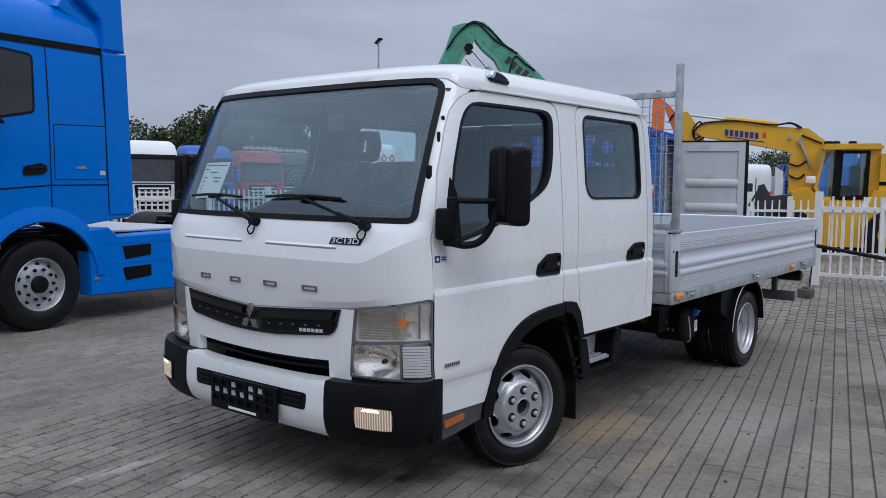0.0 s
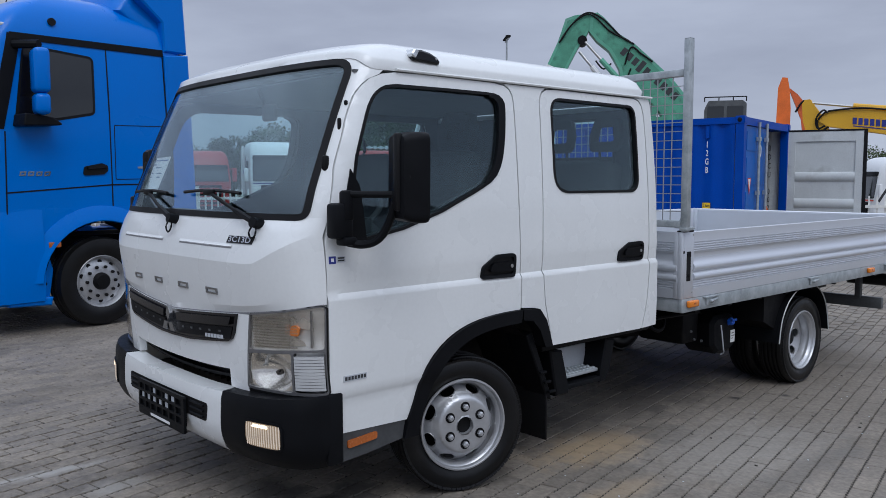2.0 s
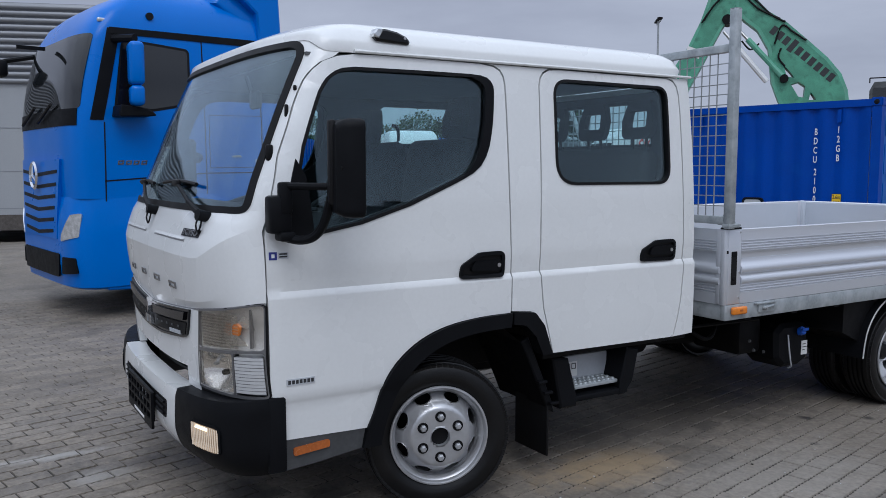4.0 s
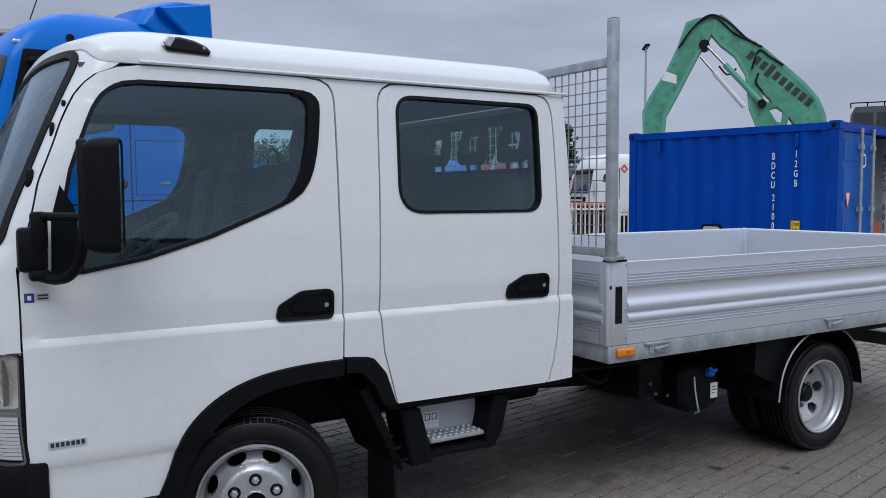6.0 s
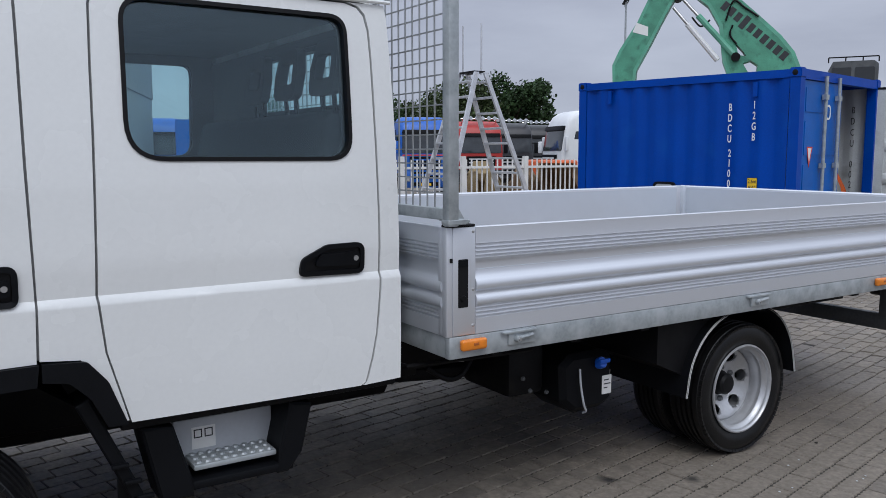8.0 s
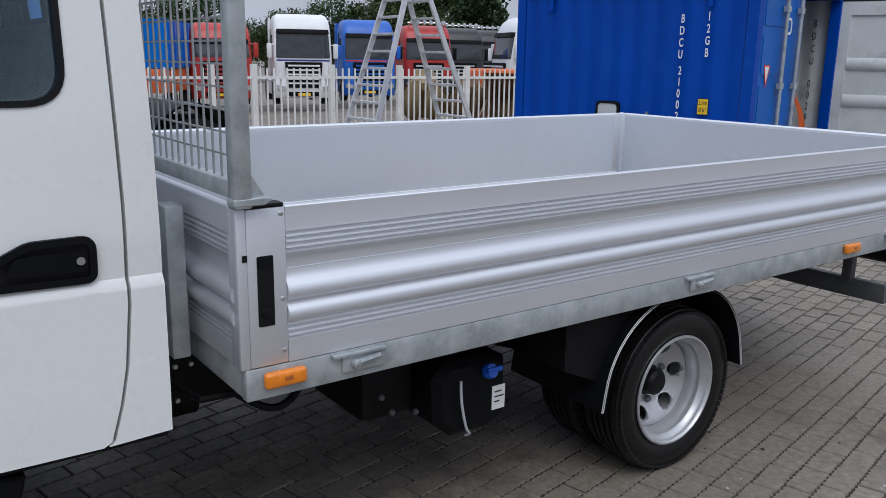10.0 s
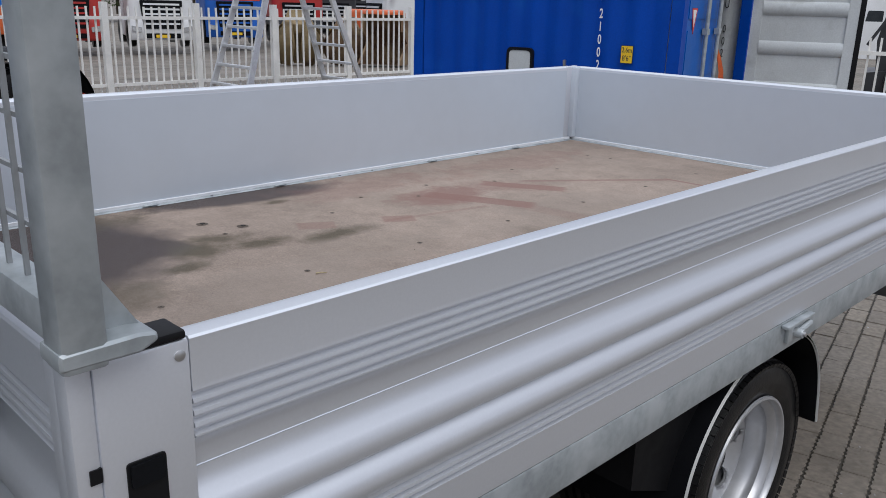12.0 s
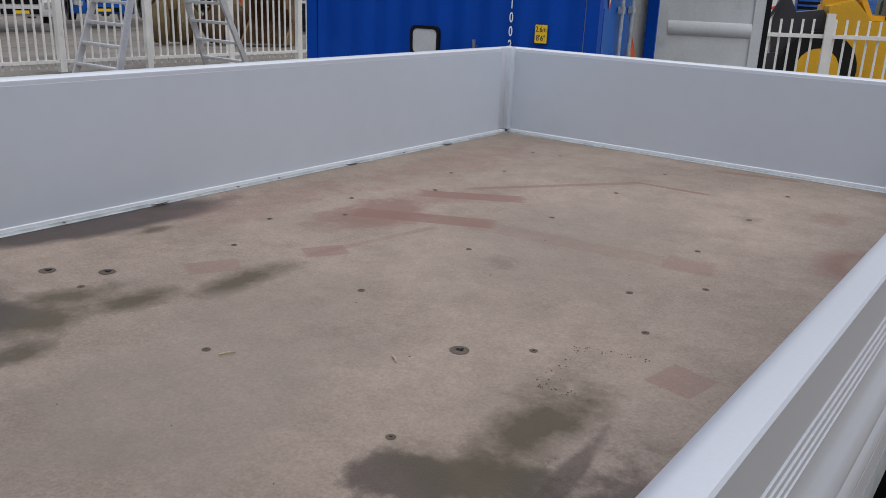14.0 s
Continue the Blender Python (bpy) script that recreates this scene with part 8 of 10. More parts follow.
bm = lathe(bmesh.new(), [(0.125, 0.0), (0.145, 0.02), (0.165, 0.0)], Matrix.Translation((0, -1.455, 1.52)) @ pose(0, 0, 0, 0, 0, -90), 32)
emb = part("emblem", bm, M["chrome"], gr, "round chrome emblem")
for k in range(3):
    a = radians(90 + 120 * k)
    bm = bmesh.new()
    tube(bm, [(0, -1.465, 1.52), (0.14 * math.cos(a), -1.465, 1.52 + 0.14 * math.sin(a))], 0.022, 6, r1=0.006)
    part("spoke", bm, M["chrome"], emb)
for s in (1, -1):
    bm = bmesh.new()
    box(bm, (s * 1.085, -0.93, 3.20), (0.05, 0.15, 0.05), bevel=0.02)
    part("roof_lamp", bm, M["lens"], tractor, "small white roof lamp")
bm = bmesh.new()
tube(bm, [(0.75, -0.75, 3.5), (0.78, -0.60, 3.95)], 0.006, 5)
part("aerial", bm, M["seal"], tractor, "thin black aerial")
bm = bmesh.new()
tube(bm, [(1.08, -0.45, 3.285), (1.15, -0.45, 3.285)], 0.042, 12)
part("horn", bm, M["seal"], tractor)
bm = bmesh.new()
box(bm, (0, -1.42, 2.98), (0.04, 0.3, 0.04))
part("front_mirror", bm, M["plastic"], tractor, "black front mirror")
bm = bmesh.new()
tube(bm, [(-1.0, -1.15, 3.0), (-1.25, -1.45, 2.95)], 0.03, 8)
box(bm, (-1.30, -1.48, 2.86), (0.24, 0.14, 0.22), bevel=0.05)
part("front_mirror", bm, M["plastic"], tractor, "black kerb mirror")
for s in (1, -1):
    bm = bmesh.new()
    tube(bm, [(s * 0.35 - 0.25, -1.41, 2.12), (s * 0.35 + 0.3, -1.40, 2.30)], 0.018, 6)
    part("wiper", bm, M["seal"], tractor)
    big_wheel(tractor, s * 1.03, 0.0, s)
    big_wheel(tractor, s * 1.04, 3.42, s, steel=False)
    big_wheel(tractor, s * 0.72, 3.42, s, steel=False)
    bm = bmesh.new()
    box(bm, (s * 0.40, 1.85, 0.80), (0.09, 4.1, 0.26), bevel=0.01)
    part("frame_rail", bm, M["chassis"], tractor)
    bm = bmesh.new()
    arc = [(3.42 + 0.60 * math.cos(math.pi * (0.06 + 0.88 * i / 16)), 0.505 + 0.60 * math.sin(math.pi * (0.06 + 0.88 * i / 16))) for i in range(17)]
    arc2 = [(3.42 + 0.575 * math.cos(math.pi * (0.06 + 0.88 * i / 16)), 0.505 + 0.575 * math.sin(math.pi * (0.06 + 0.88 * i / 16))) for i in range(17)]
    loft(bm, [[(s * x, a, b) for a, b in arc + arc2[::-1]] for x in (0.55, 1.24)], closed=True, cap=False)
    part("rear_mudguard", bm, M["plastic"], tractor, "black rear mudguard")
    bm = bmesh.new()
    box(bm, (s * 1.0, 3.99, 0.62), (0.22, 0.05, 0.10), bevel=0.01)
    part("tail_lamp", bm, M["red"], tractor)
bm = bmesh.new()
prism(bm, rounded([(-0.45, 2.95), (0.45, 2.95), (0.52, 3.45), (0.30, 3.95), (0.12, 3.60), (-0.12, 3.60), (-0.30, 3.95), (-0.52, 3.45)], 0.05, 3), "z", 0.99, 1.07, 0.01)
part("coupling_plate", bm, M["chassis"], tractor, "greasy black fifth wheel")
bm = bmesh.new()
box(bm, (0, 1.75, 0.975), (1.9, 1.35, 0.03), bevel=0.006)
part("deck_plate", bm, M["ladder"], tractor, "checkered metal deck plate")

# ---- the blue ten-foot container ----
CA = 11.5
cont = thing("shipping_container", "blue ten-foot shipping container with one door open", "container")
CL, CD, CH = 3.05, 2.53, 2.385


def cw(u, v, z):
    """Container place: u along the side from the door corner, v into the depth, z up."""
    return Vector((-2.22 - u * math.cos(radians(CA)) - v * math.sin(radians(CA)), 8.50 - u * math.sin(radians(CA)) + v * math.cos(radians(CA)), z))


def cbox(bm, u0, u1, v0, v1, z0, z1):
    ps = [cw(u, v, z) for z in (z0, z1) for u, v in ((u0, v0), (u1, v0), (u1, v1), (u0, v1))]
    add(bm, ps, ((0, 3, 2, 1), (4, 5, 6, 7), (0, 1, 5, 4), (1, 2, 6, 5), (2, 3, 7, 6), (3, 0, 4, 7)))
    return bm


def corrugated(bm, span, n, depth, place, z0, z1):
    pts = []
    p = span / n
    for k in range(n):
        a = k * p
        pts += [(a, 0.0), (a + 0.26 * p, 0.0), (a + 0.5 * p, depth), (a + 0.76 * p, depth)]
    pts.append((span, 0.0))
    loft(bm, [[place(a, d, z) for a, d in pts] for z in (z0, z1)])


bm = bmesh.new()
corrugated(bm, CL - 0.26, 10, 0.034, lambda a, d, z: cw(0.13 + a, 0.012 + d, z), 0.14, CH - 0.10)
part("side_panel", bm, M["blue_box"], cont, "corrugated blue side", recalc=False)
bm = bmesh.new()
corrugated(bm, CL - 0.26, 10, 0.034, lambda a, d, z: cw(0.13 + a, CD - 0.012 - d, z), 0.14, CH - 0.10)
part("side_panel", bm, M["grey_door"], cont, "pale grey inner side", recalc=False)
bm = bmesh.new()
corrugated(bm, CD - 0.2, 8, 0.034, lambda a, d, z: cw(CL - 0.012 - d, 0.1 + a, z), 0.14, CH - 0.10)
part("end_panel", bm, M["blue_box"], cont, recalc=False)
bm = bmesh.new()
corrugated(bm, CL - 0.06, 14, 0.02, lambda a, d, z: cw(0.03 + a, 0.05, CH - 0.03 + d) if z else cw(0.03 + a, CD - 0.05, CH - 0.03 + d), 1, 0)
part("top_panel", bm, M["blue_box"], cont, recalc=False)
for u0 in (0.0, CL - 0.12):
    for v0 in (0.0, CD - 0.12):
        part("corner_post", cbox(bmesh.new(), u0, u0 + 0.12, v0, v0 + 0.12, 0.02, CH - 0.11), M["blue_box"], cont)
        for zz in (0.0, CH - 0.11):
            bm = cbox(bmesh.new(), u0 - 0.008, u0 + 0.135, v0 - 0.008, v0 + 0.128, zz, zz + 0.115)
            bmesh.ops.bevel(bm, geom=bm.edges[:], offset=0.012, segments=2, affect="EDGES")
            cc = part("corner_casting", bm, M["blue_box"], cont)
            bm = bmesh.new()
            o_ = cw(u0 + 0.065, v0 - 0.010, zz + 0.057)
            lathe(bm, [(0, 0), (0.030, 0.0), (0.034, -0.002)], axes(o_, cw(0, -1, 0) - cw(0, 0, 0), (0, 0, 1)), 16)
            part("casting_hole", bm, M["seal"], cc)
for (u0, u1, v0, v1, z0, z1) in ((0.12, CL - 0.12, 0.0, 0.06, 0.02, 0.16), (0.12, CL - 0.12, 0.0, 0.05, CH - 0.105, CH - 0.013), (0.12, CL - 0.12, CD - 0.05, CD, CH - 0.105, CH - 0.03), (0.0, 0.10, 0.12, CD - 0.12, CH - 0.12, CH - 0.01),
                                 (CL - 0.08, CL, 0.12, CD - 0.12, CH - 0.12, CH - 0.01), (0.0, 0.10, 0.12, CD - 0.12, 0.02, 0.15), (0.12, CL - 0.12, CD - 0.06, CD, 0.02, 0.16)):
    part("edge_rail", cbox(bmesh.new(), u0, u1, v0, v1, z0, z1), M["blue_box"], cont)
part("container_floor", cbox(bmesh.new(), 0.05, CL - 0.05, 0.05, CD - 0.05, 0.10, 0.15), M["rust"], cont)
for uu in (0.50, 2.525):
    part("lashing_pocket", cbox(bmesh.new(), uu, uu + 0.05, -0.004, 0.02, CH - 0.30, CH - 0.13), M["blue_box"], cont)
# forklift-style vent and small tap near the bottom
bm = bmesh.new()
plate(bm, rounded([(1.545, 0.80), (1.815, 0.80), (1.815, 1.045), (1.545, 1.045)], 0.05, 4), lambda u, z, o: cw(u, -o, z), -0.02, 0.02, step=0)
vent = part("vent_cover", bm, M["grey_door"], cont, "grey plastic vent cover")
bm = bmesh.new()
plate(bm, rounded([(1.525, 0.78), (1.835, 0.78), (1.835, 1.065), (1.525, 1.065)], 0.06, 4), lambda u, z, o: cw(u, -o, z), -0.02, 0.026, [rounded([(1.553, 0.81), (1.807, 0.81), (1.807, 1.037), (1.553, 1.037)], 0.05, 4)], 0)
part("vent_frame", bm, M["seal"], vent)
bm = bmesh.new()
tube(bm, [cw(1.145, -0.01, 0.90), cw(1.145, -0.05, 0.90), cw(1.145, -0.06, 0.97)], 0.018, 8)
part("tap", bm, M["steel"], cont, "small steel fitting")
# lettering on the side
side_m = lambda u, z, off=0.004: axes(cw(u, -off, z), cw(-1, 0, 0) - cw(0, 0, 0), (0, 0, 1))
for k, ch in enumerate("BDCU"):
    lettering("side_lettering", ch, 0.125, side_m(0.822, 1.967 - 0.124 * k), M["text_white"], cont, 0.001, bold=0.002, squeeze=0.60)
for k, ch in enumerate("21002"):
    lettering("side_lettering", ch, 0.125, side_m(0.812, 1.425 - 0.122 * k), M["text_white"], cont, 0.001, bold=0.002, squeeze=0.60)
for k, ch in enumerate("12GB"):
    lettering("side_lettering", ch, 0.125, side_m(0.525, 1.985 - 0.124 * k), M["text_white"], cont, 0.001, bold=0.002, squeeze=0.60)
st = part("height_sticker", plate(bmesh.new(), rounded([(0.461, 0.975), (0.575, 0.975), (0.575, 1.135), (0.461, 1.135)], 0.008, 3), lambda u, z, o: cw(u, -o, z), 0.0, 0.004, step=0), M["yellow_label"], cont, "yellow height sticker")
part("sticker_edge", plate(bmesh.new(), rounded([(0.456, 0.970), (0.580, 0.970), (0.580, 1.140), (0.456, 1.140)], 0.01, 3), lambda u, z, o: cw(u, -o, z), 0.0, 0.003, step=0), M["text_dark"], st)
lettering("sticker_lettering", "2.6m", 0.068, side_m(0.518, 1.095, 0.0055), M["text_dark"], st, 0.0006, squeeze=0.78)
lettering("sticker_lettering", "8'6\"", 0.068, side_m(0.518, 1.018, 0.0055), M["text_dark"], st, 0.0006, squeeze=0.85)
# the shut door leaf
dm = lambda v, z, o: cw(-o, v, z)
leaf = part("door", plate(bmesh.new(), [(0.13, 0.16), (1.27, 0.16), (1.27, CH - 0.13), (0.13, CH - 0.13)], dm, -0.06, -0.02, step=0), M["blue_leaf_lit"], cont, "shut blue door leaf")
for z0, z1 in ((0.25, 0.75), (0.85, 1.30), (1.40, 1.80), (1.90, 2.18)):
    part("door_panel", plate(bmesh.new(), rounded([(0.20, z0), (1.20, z0), (1.20, z1), (0.20, z1)], 0.02, 2), dm, -0.03, -0.012, step=0), M["blue_leaf_lit"], leaf)
for vv in (0.66, 1.06):
    bm = bmesh.new()
    tube(bm, [cw(-0.03, vv, 0.12), cw(-0.03, vv, CH - 0.06)], 0.021, 10)
    lb = part("lock_bar", bm, M["galv"], cont, "galvanised lock bar")
    for zz in (0.5, 1.25, 2.05):
        part("bar_clip", cbox(bmesh.new(), -0.05, 0.0, vv - 0.045, vv + 0.045, zz, zz + 0.06), M["galv"], lb)
part("danger_mark", plate(bmesh.new(), [(0.27, 1.50), (0.43, 1.50), (0.35, 1.26)], dm, -0.012, -0.008, [[(0.295, 1.485), (0.405, 1.485), (0.35, 1.315)]], 0), M["red"], leaf)
part("danger_field", plate(bmesh.new(), [(0.295, 1.485), (0.405, 1.485), (0.35, 1.315)], dm, -0.012, -0.0085, step=0), M["paper"], leaf)
part("round_mark", plate(bmesh.new(), rounded([(0.78, 1.82), (0.92, 1.82), (0.92, 2.0), (0.78, 2.0)], 0.07, 6), dm, -0.012, -0.008, [rounded([(0.80, 1.845), (0.90, 1.845), (0.90, 1.975), (0.80, 1.975)], 0.05, 6)], 0), M["text_white"], leaf)
# back of the opening: inner lettering
for k, ch in enumerate("BDCU"):
    lettering("inner_lettering", ch, 0.13, axes(cw(0.30, CD - 0.06, 2.0 - 0.15 * k), cw(-1, 0, 0) - cw(0, 0, 0), (0, 0, 1)), M["text_dark"], cont, 0.001, squeeze=0.60)
for k, ch in enumerate("0029"):
    lettering("inner_lettering", ch, 0.13, axes(cw(0.30, CD - 0.06, 1.27 - 0.14 * k), cw(-1, 0, 0) - cw(0, 0, 0), (0, 0, 1)), M["text_dark"], cont, 0.001, squeeze=0.60)
# the open leaf
hg = cw(-0.02, CD - 0.05, 0)
lu = Vector((0.925, 0.38, 0)).normalized()
lv = Vector((0.38, -0.925, 0)).normalized()
lw = lambda a, z, o: hg + lu * (a * 1.12 - 0.09) + lv * o + Vector((0, 0, z))
open_leaf = part("open_door", plate(bmesh.new(), [(0.02, 0.15), (1.10, 0.15), (1.10, 2.26), (0.02, 2.26)], lw, -0.03, 0.0, step=0), M["grey_door"], cont, "open door leaf, grey inside")
for a0, a1, z0, z1 in ((0.02, 0.16, 0.15, 2.26), (0.96, 1.06, 0.15, 2.26), (0.16, 0.96, 2.10, 2.26), (0.16, 0.96, 0.15, 0.27)):
    part("door_frame", plate(bmesh.new(), [(a0, z0), (a1, z0), (a1, z1), (a0, z1)], lw, 0.0, 0.022, step=0), M["grey_door"], open_leaf)
for zc in (0.62, 1.08, 1.52):
    bm = bmesh.new()
    loft(bm, [[lw(a, zc + dz, o) for dz, o in ((-0.08, 0.0), (-0.05, 0.03), (0.05, 0.03), (0.08, 0.0))] for a in (0.16, 0.96)])
    part("door_rib", bm, M["grey_door"], open_leaf, recalc=False)
part("gasket", plate(bmesh.new(), [(1.06, 0.12), (1.11, 0.12), (1.11, 2.29), (1.06, 2.29)], lw, -0.035, 0.026, step=0), M["seal"], open_leaf, "black rubber gasket")
part("gasket", plate(bmesh.new(), [(0.0, 2.26), (1.06, 2.26), (1.06, 2.29), (0.0, 2.29)], lw, -0.035, 0.026, step=0), M["seal"], open_leaf)
# an orange strap in the doorway
bm = bmesh.new()
loft(bm, [[cw(0.06 + 0.03 * k, 1.62 + 0.16 * math.sin(0.5 + k * 0.9) + d, 0.66 + 0.16 * k) for d in (-0.05 - 0.02 * (3 - k), 0.0, 0.06 + 0.02 * (3 - k))] for k in range(5)])
bmesh.ops.solidify(bm, geom=bm.faces[:], thickness=0.02)
tagged(finish("orange_cloth", bm, M["orange"]), "orange cloth hanging in the container doorway", "cloth")


# ---- fences ----
def fence_run(p0, p1, posts, h=1.42, step=0.135, lab="white steel picket fence"):
    p0, p1 = Vector(p0), Vector(p1)
    L_ = (p1 - p0).length
    d = (p1 - p0).normalized()
    q = Vector((-d.y, d.x))
    f = thing("picket_fence", lab, "fence", group="white fence round the yard")
    at = lambda a, o, z: (p0.x + d.x * a + q.x * o, p0.y + d.y * a + q.y * o, z + ground_z(p0.x + d.x * a, p0.y + d.y * a))

    def bar(a0, a1, o0, o1, z0, z1):
        bm = bmesh.new()
        ps = [at(a, o, z) for z in (z0, z1) for a, o in ((a0, o0), (a1, o0), (a1, o1), (a0, o1))]
        add(bm, ps, ((0, 3, 2, 1), (4, 5, 6, 7), (0, 1, 5, 4), (1, 2, 6, 5), (2, 3, 7, 6), (3, 0, 4, 7)))
        return bm
    for a in posts:
        part("post", bar(a - 0.05, a + 0.05, -0.05, 0.05, 0.0, h + 0.05), M["fence"], f)
    part("rail", bar(0, L_, -0.02, 0.02, h - 0.22, h - 0.17), M["fence"], f)
    part("rail", bar(0, L_, -0.02, 0.02, 0.14, 0.19), M["fence"], f)
    a = 0.07
    while a < L_:
        if min(abs(a - b) for b in posts) > 0.06:
            bm = bar(a - 0.014, a + 0.014, 0.0205, 0.045, 0.06, h - 0.02)
            part("picket", bm, M["fence"], f)
        a += step
    return f


fence_run((-11.6, 1.1), (-11.6, 8.75), [0.05, 1.75, 3.50, 5.2, 6.0, 7.6])
fence_run((-11.6, 8.75), (-11.2, 14.5), [1.45, 3.1, 4.7, 5.7])
fence_run((0.0, 9.60), (6.4, 10.15), [0.02, 3.2, 6.35], h=1.36, step=0.14)
fence_run((-3.2, 13.2), (1.6, 15.0), [0.03, 1.75, 3.45, 5.1], h=1.22, step=0.135)
bm = bmesh.new()
tube(bm, [(0.03, 9.5, 0.86), (0.30, 8.15, 0.12)], 0.011, 8)
tagged(finish("prop_strut", bm, M["plastic"]), "black strut propping the fence post", "strut")
bm = bmesh.new()
box(bm, (0.28, 8.08, 0.055), (0.17, 0.22, 0.12), bevel=0.012)
box(bm, (0.28, 8.08, 0.125), (0.09, 0.10, 0.03), bevel=0.01)
tagged(finish("ballast_block", bm, M["stone_block"]), "dark concrete block under the strut", "block")
bm = bmesh.new()
tube(bm, [(0.05, 9.30, 0.62), (1.05, 9.05, 0.50)], 0.028, 8)
tagged(finish("gate_bar", bm, M["seal"]), "black bar leaning on the white gate", "bar")

# ---- the step ladder ----
lad = thing("step_ladder", "tall double-sided aluminium step ladder standing open", "ladder", pose(-9.6, 9.12, -0.11))
for sg in (1, -1):
    for sx in (1, -1):
        bm = bmesh.new()
        lo, hi = Vector((sx * 0.54, sg * 1.18 + 0.10, 0.0)), Vector((sx * 0.29, sg * 0.10, 3.05))
        d = (hi - lo)
        ps = []
        for p in (lo, hi):
            ps += [p + Vector((a * 0.024, b * 0.045, 0)) for a, b in ((-1, -1), (1, -1), (1, 1), (-1, 1))]
        add(bm, ps, ((0, 3, 2, 1), (4, 5, 6, 7), (0, 1, 5, 4), (1, 2, 6, 5), (2, 3, 7, 6), (3, 0, 4, 7)))
        part("stile", bm, M["ladder"], lad)
    for k in range(1, 11):
        f = k / 10.6
        w_ = 0.54 + (0.29 - 0.54) * f
        y_ = sg * (1.18 + (0.10 - 1.18) * f) + 0.10 * (1 - f)
        bm = bmesh.new()
        box(bm, (0, y_, 3.05 * f), (2 * w_, 0.085, 0.042), bevel=0.004)
        part("rung", bm, M["ladder"], lad)
    bm = bmesh.new()
    tube(bm, [(0.22 * sg, 0.06 * sg, 3.0), (0.22 * sg, 0.06 * sg, 3.95)], 0.016, 6)
    part("hand_pole", bm, M["ladder"], lad)
bm = bmesh.new()
box(bm, (0, 0, 3.06), (0.50, 0.26, 0.035), bevel=0.008)
part("top_hinge", bm, M["seal"], lad)


